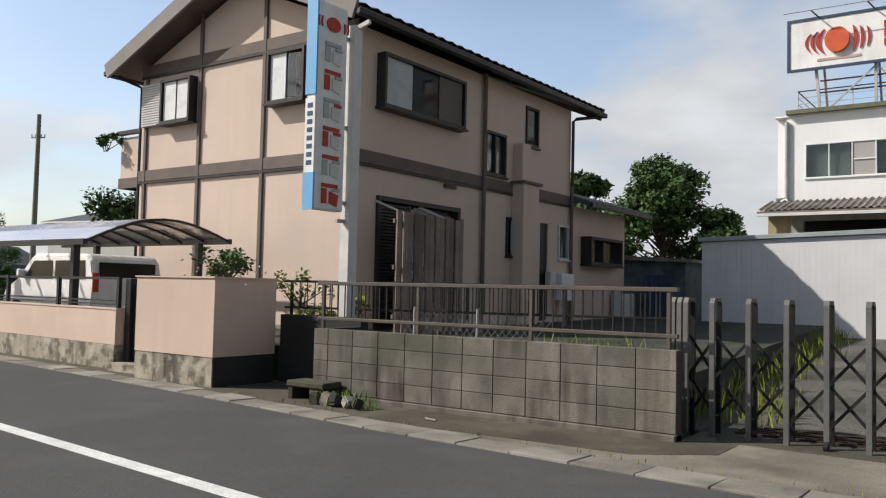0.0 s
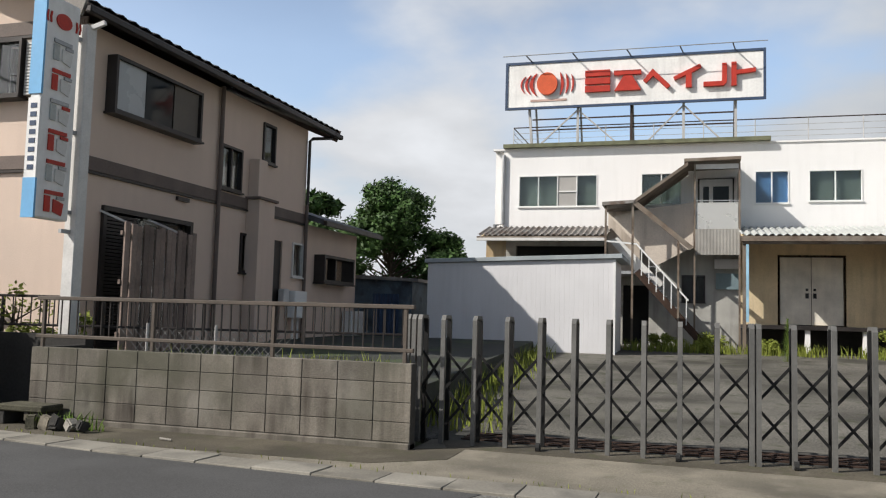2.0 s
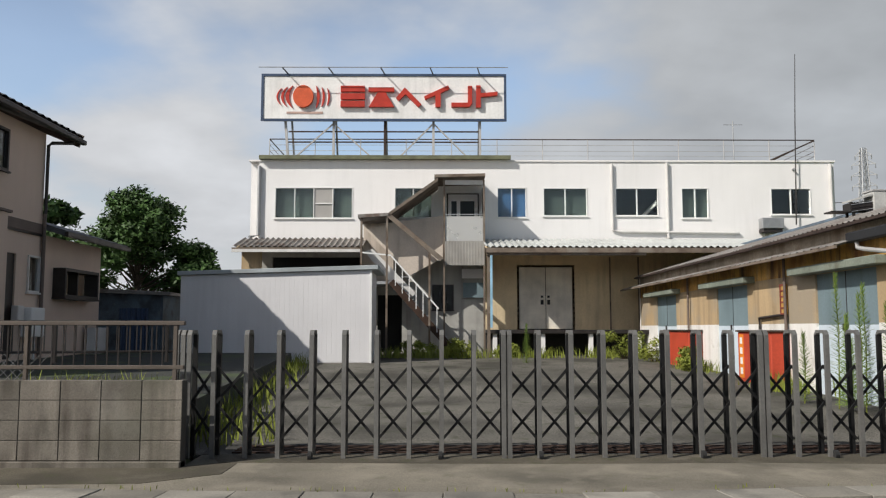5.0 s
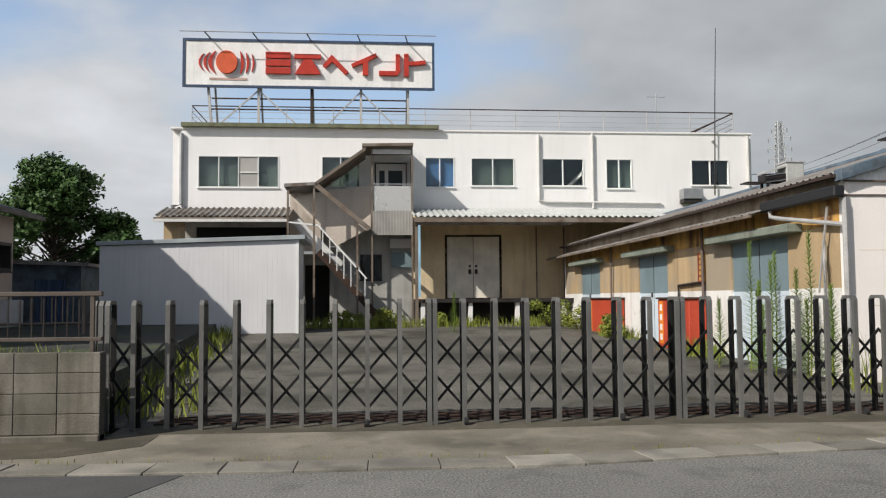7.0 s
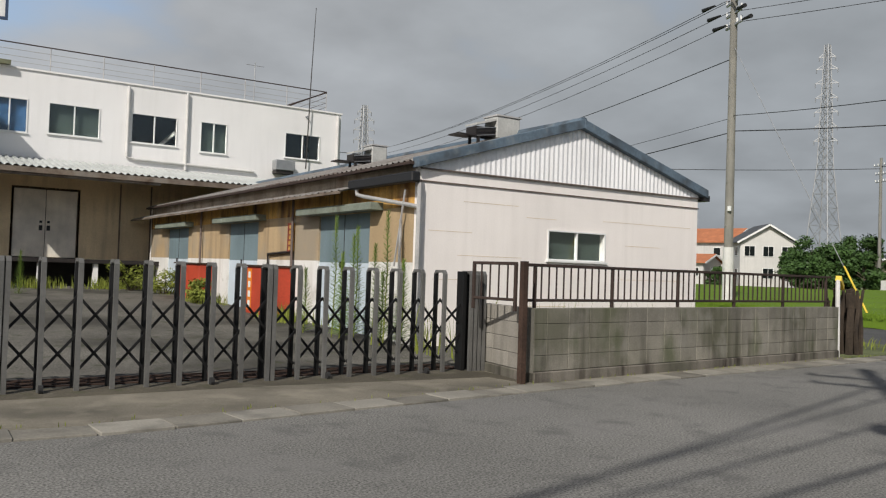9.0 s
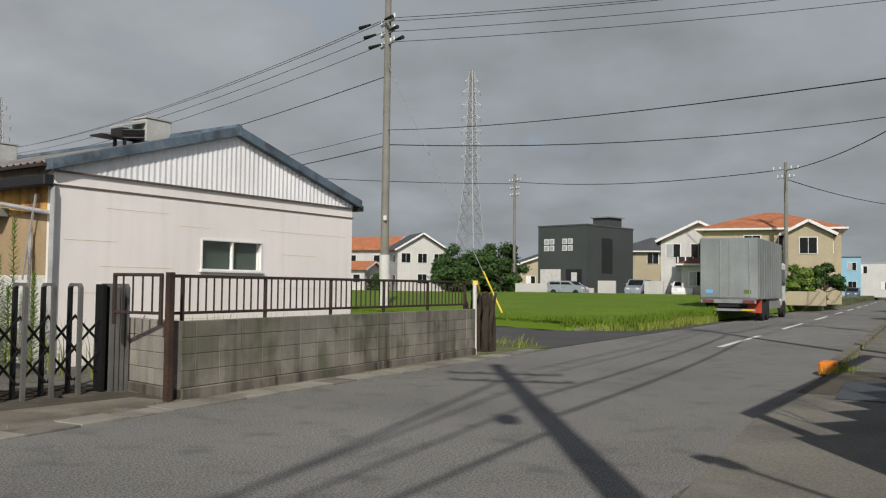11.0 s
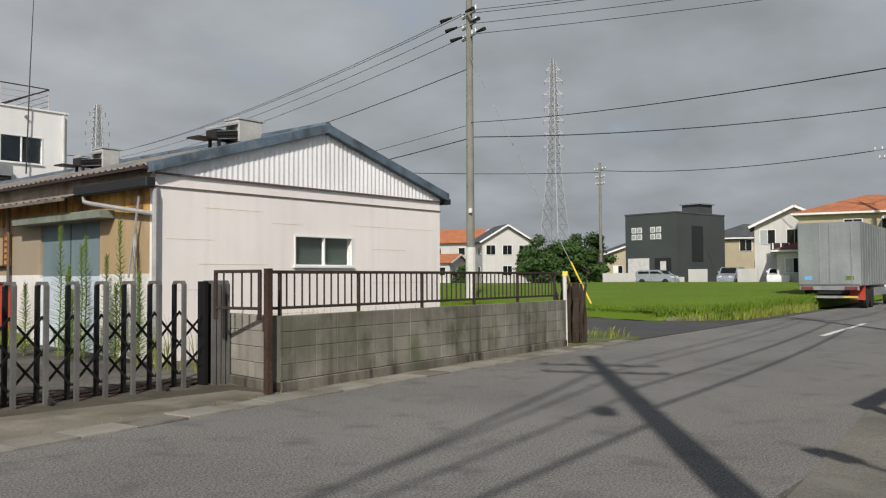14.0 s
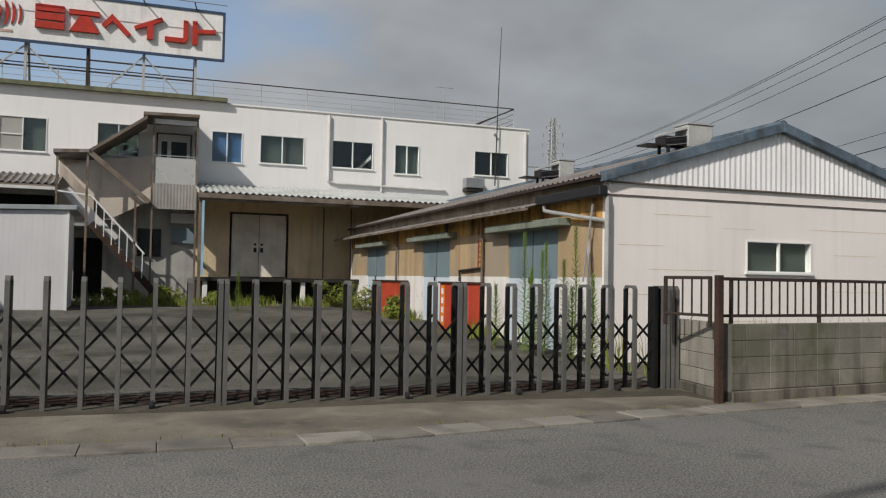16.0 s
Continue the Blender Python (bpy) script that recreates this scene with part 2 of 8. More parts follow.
BROWN = M("brown_trim", (0.135, 0.105, 0.09), 0.75, var=0.2, scale=2, fine=30, bump=0.15)
DARK_METAL = M("dark_bronze_metal", (0.035, 0.03, 0.028), 0.45, 0.3, var=0.2, scale=3, fine=40, bump=0.05)
BLACK = M("black_paint", (0.02, 0.02, 0.021), 0.5, var=0.2, bump=0.05)
ROOF_TILE = M("grey_roof_tile", (0.085, 0.085, 0.09), 0.7, var=0.25, scale=2, fine=25, bump=0.3)
BRONZE = M("bronze_rail", (0.105, 0.087, 0.072), 0.55, 0.3, var=0.15, scale=3, fine=60, bump=0.05)
WHITE_PAINT = M("white_wall_paint", (0.78, 0.765, 0.75), 0.75, var=0.035, scale=0.6, fine=30, bump=0.08, streak=0.12, dirt=(0.42, 0.41, 0.38))
CREAM_PANEL = M("cream_panel", (0.84, 0.785, 0.74), 0.75, var=0.04, scale=0.7, fine=40, bump=0.1, streak=0.12, dirt=(0.42, 0.38, 0.33))
WHITE_METAL = M("white_corrugated_metal", (0.82, 0.81, 0.81), 0.5, var=0.06, scale=0.8, fine=30, bump=0.05, streak=0.25, dirt=(0.45, 0.42, 0.39))
GREY_PANEL = M("light_grey_panel", (0.66, 0.65, 0.655), 0.65, var=0.05, scale=0.7, fine=30, bump=0.05, streak=0.15, dirt=(0.36, 0.35, 0.34))
BEIGE = M("beige_board", (0.66, 0.53, 0.34), 0.85, var=0.14, scale=0.8, fine=30, bump=0.15, streak=0.35, dirt=(0.2, 0.165, 0.12))
OCHRE = M("rusted_ochre_board", (0.56, 0.32, 0.085), 0.88, var=0.22, scale=0.9, fine=25, bump=0.2, streak=1.2, dirt=(0.1, 0.06, 0.035), blots=[((0.2, 0.09, 0.035), 0.8, 1.6, 0.5, 0.66), ((0.6, 0.42, 0.2), 0.5, 2.7, 0.55, 0.7)])
STAIR_BOARD = M("pinkish_stair_board", (0.54, 0.47, 0.40), 0.85, var=0.14, scale=0.8, fine=30, bump=0.15, streak=0.4, dirt=(0.24, 0.19, 0.15))
TAN = M("tan_board", (0.42, 0.305, 0.175), 0.88, var=0.14, scale=0.9, fine=25, bump=0.15, streak=0.6, dirt=(0.16, 0.12, 0.08), blots=[((0.27, 0.25, 0.21), 0.6, 0.6, 0.5, 0.62)])
SCUFFED_WHITE = M("scuffed_white_paint", (0.72, 0.70, 0.665), 0.8, var=0.08, scale=1.2, fine=25, bump=0.15, streak=0.5, dirt=(0.4, 0.36, 0.3), blots=[((0.34, 0.30, 0.24), 0.6, 1.8, 0.58, 0.68)])
TEAL = M("faded_teal_paint", (0.16, 0.215, 0.235), 0.65, var=0.14, scale=1, fine=25, bump=0.08, streak=0.35, dirt=(0.09, 0.13, 0.13))
PALE_BLUE = M("pale_blue_paint", (0.53, 0.60, 0.655), 0.65, var=0.08, scale=1, fine=25, bump=0.05, streak=0.2, dirt=(0.35, 0.38, 0.4))
LINTEL = M("green_grey_lintel", (0.19, 0.215, 0.175), 0.8, var=0.25, scale=1.5, fine=25, bump=0.2, streak=0.5, dirt=(0.1, 0.08, 0.05))
PLATE_RED = M("dull_red_enamel", (0.2, 0.045, 0.03), 0.6, var=0.2, scale=6, fine=25, bump=0.05)
RED_PAINT = M("faded_red_paint", (0.42, 0.055, 0.025), 0.6, var=0.15, scale=1.5, fine=25, bump=0.05)
RED_LETTER = M("sign_red", (0.44, 0.035, 0.02), 0.55, var=0.15, scale=3, fine=25, bump=0.05)
ORANGE_LETTER = M("sign_orange_red", (0.60, 0.10, 0.035), 0.55, var=0.12, scale=3, fine=25, bump=0.05)
SIGN_WHITE = M("sign_white", (0.78, 0.77, 0.75), 0.6, var=0.08, scale=1.1, fine=12, bump=0.05, streak=0.4, dirt=(0.46, 0.45, 0.43))
SIGN_BLUE = M("sign_blue", (0.16, 0.40, 0.66), 0.55, var=0.06, scale=2, fine=20, bump=0.03)
NAVY = M("navy_frame", (0.04, 0.065, 0.12), 0.6, var=0.15, scale=2, fine=20, bump=0.05)
BLUE_GREY = M("blue_grey_sheet", (0.095, 0.13, 0.165), 0.65, var=0.25, scale=1.5, fine=20, bump=0.1, blots=[((0.05, 0.055, 0.06), 0.8, 2.5, 0.5, 0.66), ((0.2, 0.22, 0.23), 0.5, 4.0, 0.58, 0.7)])
STEEL = M("galvanised_steel", (0.34, 0.345, 0.35), 0.5, 0.5, var=0.15, scale=3, fine=30, bump=0.05)
VENT_GREY = M("pale_vent_paint", (0.42, 0.42, 0.40), 0.7, var=0.15, scale=2, fine=25, bump=0.05, streak=0.4)
GATE_GREY = M("gate_aluminium", (0.155, 0.152, 0.143), 0.5, 0.3, var=0.15, scale=3, fine=40, bump=0.05)
GATE_DARK = M("gate_lattice", (0.018, 0.018, 0.018), 0.55, 0.4, var=0.15, bump=0.05)
RUST = M("rusty_steel", (0.052, 0.031, 0.022), 0.9, 0.1, var=0.35, scale=3, fine=30, bump=0.3)
RUST_RAIL = M("rust_brown_rail", (0.05, 0.034, 0.028), 0.75, 0.2, var=0.25, scale=3, fine=30, bump=0.1)
ROOF_SHEET = M("weathered_roof_sheet", (0.2, 0.185, 0.17), 0.85, var=0.3, scale=1.4, fine=20, bump=0.2, blots=[((0.09, 0.05, 0.03), 0.7, 1.7, 0.52, 0.66), ((0.33, 0.32, 0.3), 0.5, 2.4, 0.56, 0.68)])
PALE_SHEET = M("pale_roof_sheet", (0.40, 0.415, 0.40), 0.75, var=0.15, scale=1.2, fine=20, bump=0.1)
EAVE_BAND = M("weathered_eave_band", (0.34, 0.285, 0.22), 0.9, var=0.25, scale=1.3, fine=20, bump=0.2, streak=0.6, dirt=(0.12, 0.09, 0.065), blots=[((0.16, 0.11, 0.075), 0.6, 1.8, 0.52, 0.66)])
BROWN_BEAM = M("weathered_brown_beam", (0.17, 0.135, 0.105), 0.88, var=0.25, scale=1.5, fine=20, bump=0.2, blots=[((0.07, 0.045, 0.03), 0.7, 2.0, 0.5, 0.65), ((0.26, 0.24, 0.21), 0.5, 1.2, 0.55, 0.68)])
WOOD = M("weathered_slats", (0.215, 0.165, 0.14), 0.9, var=0.22, scale=2, fine=20, bump=0.3, rand=0.25)
PVC = M("pale_pipe", (0.60, 0.585, 0.56), 0.5, var=0.1, scale=3, bump=0.03)
PLASTIC_WHITE = M("white_plastic", (0.72, 0.72, 0.70), 0.5, var=0.05, bump=0.03)
CURTAIN = M("pale_curtain", (0.70, 0.69, 0.67), 0.9, var=0.08, scale=5, fine=50, bump=0.2)
BLIND = M("grey_curtain", (0.045, 0.062, 0.054), 0.9, var=0.15, scale=3, fine=40, bump=0.2)
BLUE_SHEET = M("blue_sheeting", (0.025, 0.085, 0.2), 0.6, var=0.2, scale=3, bump=0.1)
# Near-black puts the dimness of unlit rooms into the colour.
ROOM = M("unlit_room_dark", (0.03, 0.03, 0.03), 0.95, var=0.2, bump=0)
GLASS = glass_mat("window_glass", (0.82, 0.87, 0.86))
FROST_WHITE = M("white_frosted_pane", (0.66, 0.66, 0.65), 0.3, var=0.08, scale=4, bump=0.02, spec=0.5)
FROST = M("frosted_pane", (0.36, 0.38, 0.385), 0.25, var=0.06, bump=0.02, spec=0.5)
MESH_BROWN = M("brown_insect_screen", (0.13, 0.112, 0.092), 0.75, var=0.12, bump=0.02)
MESH_GREY = M("insect_screen", (0.36, 0.345, 0.325), 0.8, var=0.08, bump=0.02)
CAR_WHITE = M("car_white", (0.74, 0.74, 0.73), 0.25, var=0.02, bump=0, spec=0.6)
CAR_SILVER = M("car_silver", (0.42, 0.45, 0.50), 0.3, 0.5, var=0.04, bump=0)
TYRE = M("tyre", (0.022, 0.022, 0.022), 0.9, var=0.15, bump=0.2)
TINT = M("tinted_glass", (0.012, 0.015, 0.015), 0.08, var=0.02, bump=0, spec=0.16)
ALU = M("truck_aluminium", (0.30, 0.32, 0.315), 0.5, 0.5, var=0.14, scale=0.8, fine=20, bump=0.05, streak=0.6, dirt=(0.25, 0.25, 0.24))
POLE = M("pole_concrete", (0.215, 0.205, 0.18), 0.9, var=0.12, scale=1.5, fine=30, bump=0.15, streak=0.3)
WIRE = M("cable_black", (0.012, 0.012, 0.013), 0.7, var=0.1, bump=0)
CERAMIC = M("ceramic_white", (0.7, 0.7, 0.68), 0.3, var=0.05, bump=0)
PAINT_LINE = M("road_paint", (0.66, 0.66, 0.63), 0.8, var=0.14, scale=4, fine=35, bump=0.2, speck=0.14)
YELLOW = M("yellow_guard", (0.66, 0.47, 0.05), 0.55, var=0.12, bump=0.05)
ORANGE = M("orange_plastic", (0.66, 0.20, 0.02), 0.55, var=0.12, bump=0.05)
LEAF = M("leaf_green", (0.045, 0.088, 0.022), 0.6, var=0.45, scale=1.6, fine=6, bump=0, spec=0.25)
LEAF_LIGHT = M("leaf_light_green", (0.14, 0.215, 0.04), 0.6, var=0.4, scale=2.0, fine=7, bump=0, spec=0.25)
WEED = M("weed_green", (0.19, 0.22, 0.04), 0.65, var=0.4, scale=2.5, fine=9, bump=0, spec=0.2)
RICE = M("rice_green", (0.115, 0.185, 0.02), 0.75, var=0.13, scale=0.3, fine=16, bump=0.6, spec=0.1)
FLOWER = M("pale_pink_petal", (0.62, 0.50, 0.47), 0.7, var=0.15, scale=8, bump=0)
MOSS = M("moss", (0.07, 0.066, 0.045), 0.95, var=0.4, scale=5, fine=40, bump=0.5)
WIRE_GREY = M("dull_wire", (0.2, 0.2, 0.195), 0.6, 0.4, var=0.15, bump=0)
EARTH = M("earth_grass", (0.105, 0.12, 0.05), 0.95, var=0.4, scale=0.4, fine=4, bump=0.4)
BARK = M("bark", (0.09, 0.07, 0.05), 0.95, var=0.3, scale=4, fine=30, bump=0.5)
DRY_VINE = M("dry_vine", (0.042, 0.031, 0.022), 0.95, var=0.35, scale=4, fine=20, bump=0.4)
ORANGE_TILE = M("orange_roof_tile", (0.40, 0.15, 0.07), 0.75, var=0.18, scale=1.5, fine=9, bump=0.3)
MAROON_TILE = M("maroon_roof_tile", (0.16, 0.05, 0.045), 0.75, var=0.2, scale=1.5, fine=9, bump=0.3)
SLATE = M("dark_roof_slate", (0.075, 0.08, 0.085), 0.75, var=0.2, scale=1.5, fine=9, bump=0.3)
HOUSE_WHITE = M("house_white_render", (0.54, 0.525, 0.495), 0.85, var=0.06, scale=0.5, fine=8, bump=0.05, streak=0.15)
HOUSE_CREAM = M("house_cream_render", (0.40, 0.345, 0.235), 0.85, var=0.08, scale=0.5, fine=8, bump=0.05, streak=0.15)
HOUSE_GREY = M("charcoal_siding", (0.055, 0.062, 0.06), 0.7, var=0.1, scale=0.5, fine=10, bump=0.1)
SKY_BLUE_WALL = M("light_blue_render", (0.25, 0.45, 0.56), 0.8, var=0.06, scale=0.5, fine=8, bump=0.05)
PLATE = M("chequer_plate", (0.085, 0.09, 0.095), 0.6, 0.4, var=0.2, scale=2, fine=30, bump=0.2)
PLANK = M("grey_sheet_pile", (0.62, 0.575, 0.48), 0.85, var=0.18, scale=1.2, fine=20, bump=0.2, streak=0.5, dirt=(0.2, 0.17, 0.13), rand=0.14)
HILL = M("far_woods", (0.045, 0.065, 0.055), 0.95, var=0.3, scale=0.02, fine=0.2, bump=0)


# ---- building helpers ----
XF = Matrix.Identity(4)  # plan placement of the block that is being built


def box(bm, a, b):
    x0, x1 = sorted((a[0], b[0])); y0, y1 = sorted((a[1], b[1])); z0, z1 = sorted((a[2], b[2]))
    v = [bm.verts.new(c) for c in ((x0, y0, z0), (x1, y0, z0), (x1, y1, z0), (x0, y1, z0), (x0, y0, z1), (x1, y0, z1), (x1, y1, z1), (x0, y1, z1))]
    for f in ((3, 2, 1, 0), (4, 5, 6, 7), (0, 1, 5, 4), (1, 2, 6, 5), (2, 3, 7, 6), (3, 0, 4, 7)):
        bm.faces.new([v[i] for i in f])
    return bm


def beam(bm, p, q, w, h, up=(0, 0, 1)):
    """A bar of section w x h from p to q."""
    p, q = Vector(p), Vector(q)
    d = (q - p).normalized()
    s = d.cross(Vector(up))
    if s.length < 1e-4:
        s = Vector((1, 0, 0))
    s.normalize()
    t = s.cross(d)
    v = [bm.verts.new(e + s * (i * w / 2) + t * (j * h / 2)) for e in (p, q) for i, j in ((-1, -1), (1, -1), (1, 1), (-1, 1))]
    for f in ((0, 1, 2, 3), (7, 6, 5, 4), (0, 4, 5, 1), (1, 5, 6, 2), (2, 6, 7, 3), (3, 7, 4, 0)):
        bm.faces.new([v[i] for i in f])
    return bm


def tube(bm, pts, r, seg=8, r2=None):
    """A round rod along a chain of points, tapering to r2."""
    pts = [Vector(p) for p in pts]
    rings = []
    for i, p in enumerate(pts):
        d = (pts[min(i + 1, len(pts) - 1)] - pts[max(i - 1, 0)]).normalized()
        s = d.cross(Vector((0, 0, 1)) if abs(d.z) < 0.9 else Vector((1, 0, 0))).normalized()
        t = s.cross(d)
        rr = r + ((r2 if r2 is not None else r) - r) * i / max(1, len(pts) - 1)
        rings.append([bm.verts.new(p + (s * math.cos(a) + t * math.sin(a)) * rr) for a in (2 * math.pi * k / seg for k in range(seg))])
    for A, B in zip(rings, rings[1:]):
        for k in range(seg):
            bm.faces.new((A[k], A[(k + 1) % seg], B[(k + 1) % seg], B[k]))
    bm.faces.new(list(reversed(rings[0]))); bm.faces.new(rings[-1])
    return bm


def prism(bm, pts, way):
    """A flat outline of 3D points, given depth along way."""
    w = Vector(way)
    a = [bm.verts.new(p) for p in pts]
    b = [bm.verts.new(Vector(p) + w) for p in pts]
    bm.faces.new(list(reversed(a))); bm.faces.new(b)
    for i in range(len(pts)):
        j = (i + 1) % len(pts)
        bm.faces.new((a[i], a[j], b[j], b[i]))
    return bm


def NB():
    return bmesh.new()


def mesh_of(name, bm, mat, bev=0.0, smooth=False):
    bm.transform(XF)
    if bev:
        bmesh.ops.bevel(bm, geom=bm.edges[:], offset=bev, segments=1, affect='EDGES', clamp_overlap=True)
    bmesh.ops.recalc_face_normals(bm, faces=bm.faces[:])
    me = bpy.data.meshes.new(name)
    bm.to_mesh(me)
    bm.free()
    me.materials.append(mat)
    if smooth:
        me.shade_smooth()
    return me


def under(ob, parent):
    ob.parent = parent
    if parent.type == 'EMPTY':
        ob.matrix_parent_inverse = Matrix.Translation(-parent.location)
    return ob


def thing(name, at, label, category, group="", kind=""):
    e = new(name)
    e.location = XF @ Vector(at)
    e.empty_display_size = 0.2
    return tagged(e, label, category, group, kind)


def part(name, bm, mat, parent, label="", bev=0.0, smooth=False):
    return tagged(under(new(name, mesh_of(name, bm, mat, bev, smooth)), parent), label)


def piece(name, me, parent, m):
    ob = new(name, me)
    under(ob, parent)
    ob.matrix_basis = m
    return ob


def solo(name, bm, mat, label, category, group="", kind="", bev=0.0, smooth=False):
    return tagged(new(name, mesh_of(name, bm, mat, bev, smooth)), label, category, group, kind)


def facing(face, plane):
    """Maps (along, out, up) of a wall to the world; face names the way the wall looks."""
    if face == "-y":
        return lambda u, d, z: (u, plane - d, z)
    if face == "+x":
        return lambda u, d, z: (plane + d, u, z)
    return lambda u, d, z: (plane - d, u, z)


def wbox(bm, W, u0, u1, d0, d1, z0, z1):
    return box(bm, W(u0, d0, z0), W(u1, d1, z1))


def holed(bm, W, u0, u1, z0, z1, thick, holes):
    """A wall slab, its outer face on d = 0, with openings (u0, u1, z0, z1) right through it."""
    zs = sorted({z0, z1, *[h[2] for h in holes], *[h[3] for h in holes]})
    for a, b in zip(zs, zs[1:]):
        cuts = sorted((h[0], h[1]) for h in holes if h[2] <= a + 1e-6 and h[3] >= b - 1e-6)
        u = u0
        for c, d in cuts:
            if c > u:
                wbox(bm, W, u, c, 0, -thick, a, b)
            u = max(u, d)
        if u1 > u:
            wbox(bm, W, u, u1, 0, -thick, a, b)
    bmesh.ops.remove_doubles(bm, verts=bm.verts[:], dist=1e-5)
    return bm


def window(parent, W, u0, u1, z0, z1, panes=2, out=0.03, glass=-0.02, inset=0.06, bar=0.045, frame_mat=None, pane_mats=None, name="window", sill=True, back=None):
    """A framed sliding window in an opening; each pane is a piece under the frame."""
    fm = frame_mat or PLASTIC_WHITE
    bm = NB()
    for a, b, c, d in ((u0, u1, z0, z0 + bar), (u0, u1, z1 - bar, z1), (u0, u0 + bar, z0 + bar, z1 - bar), (u1 - bar, u1, z0 + bar, z1 - bar)):
        wbox(bm, W, a, b, out, -inset, c, d)
    step = (u1 - u0 - 2 * bar) / panes
    mull = []
    for k in range(1, panes):
        u = u0 + bar + k * step
        mull.append(wbox(NB(), W, u - bar * 0.5, u + bar * 0.5, out * 0.6, -inset, z0 + bar, z1 - bar))
    bmesh.ops.remove_doubles(bm, verts=bm.verts[:], dist=1e-5)
    w = part(name, bm, fm, parent)
    for q in mull:
        part("mullion", q, fm, w)
    if sill:
        part("sill", wbox(NB(), W, u0 - 0.03, u1 + 0.03, out + 0.04, -0.02, z0 - 0.035, z0), fm, w)
    for k in range(panes):
        a, b = u0 + bar + k * step, u0 + bar + (k + 1) * step
        gm = (pane_mats[k % len(pane_mats)] if pane_mats else GLASS)
        p = wbox(NB(), W, a + bar * 0.3, b - bar * 0.3, glass - 0.012 * (k % 2), glass - 0.006 - 0.012 * (k % 2), z0 + bar, z1 - bar)
        ob = part("pane", p, gm, w)
        if gm is GLASS:
            ob.visible_shadow = False
    if back:
        part("curtain", wbox(NB(), W, u0, u1, -0.13, -0.14, z0, z1), back, w)
    return w


def corrugated(bm, p0, along, down, n, amp, up=(0, 0, 1), per=4):
    """A wavy sheet: n waves across `along`, length `down`."""
    p0, along, down, up = Vector(p0), Vector(along), Vector(down), Vector(up)
    top, low = [], []
    for i in range(n * per + 1):
        o = p0 + along * (i / (n * per)) + up * (amp * math.sin(2 * math.pi * i / per + 0.4))
        top.append(bm.verts.new(o)); low.append(bm.verts.new(o + down))
    for i in range(n * per):
        bm.faces.new((top[i], top[i + 1], low[i + 1], low[i]))
    return bm


def leaves(bm, rnd, centre, radius, count, size, flat=0.75):
    """Small leaf blades scattered through a lump, denser near its skin."""
    c = Vector(centre)
    for _ in range(count):
        d = Vector((rnd.gauss(0, 1), rnd.gauss(0, 1), rnd.gauss(0, 1))).normalized()
        r = radius * (0.35 + 0.65 * rnd.random() ** 0.5) * (0.8 + 0.45 * noise.noise((c + d * 1.7) * 1.3))
        p = c + Vector((d.x * r, d.y * r, d.z * r * flat))
        a = Vector((rnd.gauss(0, 1), rnd.gauss(0, 1), rnd.gauss(0, 0.6))).normalized()
        b = a.cross(d + Vector((0.01, 0.02, 0.03))).normalized()
        s = size * rnd.uniform(0.6, 1.3)
        v = [bm.verts.new(p + a * s), bm.verts.new(p + b * s * 0.5), bm.verts.new(p - a * s), bm.verts.new(p - b * s * 0.5)]
        bm.faces.new(v)


def blades(bm, rnd, spots, h0, h1, w=0.012, lean=0.35):
    """Single grass blades, one at each spot."""
    for x, y, z in spots:
        h = rnd.uniform(h0, h1)
        t = rnd.uniform(0, 6.283)
        l = rnd.uniform(0, lean) * h
        dx, dy = math.cos(t) * w, math.sin(t) * w
        ox, oy = math.sin(t * 1.7) * l, math.cos(t * 1.7) * l
        v = [bm.verts.new(c) for c in ((x - dx, y - dy, z - 0.02), (x + dx, y + dy, z - 0.02), (x + ox * 0.4 + dx * 0.6, y + oy * 0.4 + dy * 0.6, z + h * 0.6), (x + ox, y + oy, z + h), (x + ox * 0.4 - dx * 0.6, y + oy * 0.4 - dy * 0.6, z + h * 0.6))]
        bm.faces.new(v)


def tree(name, at, height, spread, label, seed, trunk=0.12, lumps=16, count=260, size=0.16, mat=None, low=0.3, puff=(0.28, 0.46)):
    rnd = random.Random(seed)
    e = thing(name, at, label, "tree")
    x, y, z = at
    bm = NB()
    tube(bm, [(x, y, z - 0.05), (x + 0.1, y, z + height * 0.3), (x - 0.05, y + 0.1, z + height * 0.62), (x, y, z + height * 0.85)], trunk, 8, trunk * 0.25)
    cr = NB()
    for k in range(lumps):
        a = rnd.uniform(0, 6.283)
        f = rnd.uniform(low, 0.92)
        wide = spread * math.sin(math.pi * min(1.0, (f - low) / (1 - low) * 0.78 + 0.2)) * rnd.uniform(0.45, 1.0)
        c = Vector((x + math.cos(a) * wide, y + math.sin(a) * wide, z + height * f))
        tube(bm, [(x, y, z + height * f * 0.65), c], trunk * 0.3, 5, trunk * 0.08)
        leaves(cr, rnd, c, spread * rnd.uniform(*puff), count, size)
    part("trunk", bm, BARK, e)
    part("crown", cr, mat or LEAF, e)
    return e


# ---- ground, road, kerbs ----
def sheet(name, pts, mat, label, category, kind="structure", deep=0.25, bev=0.0):
    bm = NB()
    prism(bm, [(x, y, z - deep) for x, y, z in pts], (0, 0, deep))
    return solo(name, bm, mat, label, category, kind=kind, bev=bev)


def edge_y(x):
    """The far edge of the carriageway, which bends a little."""
    return float(np.interp(x, [-60, -16, -9, -5, -1.5, 1.5, 3, 6, 9, 14.3, 17, 60, 200], [12.4, 7.5, 6.85, 6.33, 6.06, 6.0, 6.2, 6.56, 6.86, 7.28, 7.6, 10.4, 18.5]))


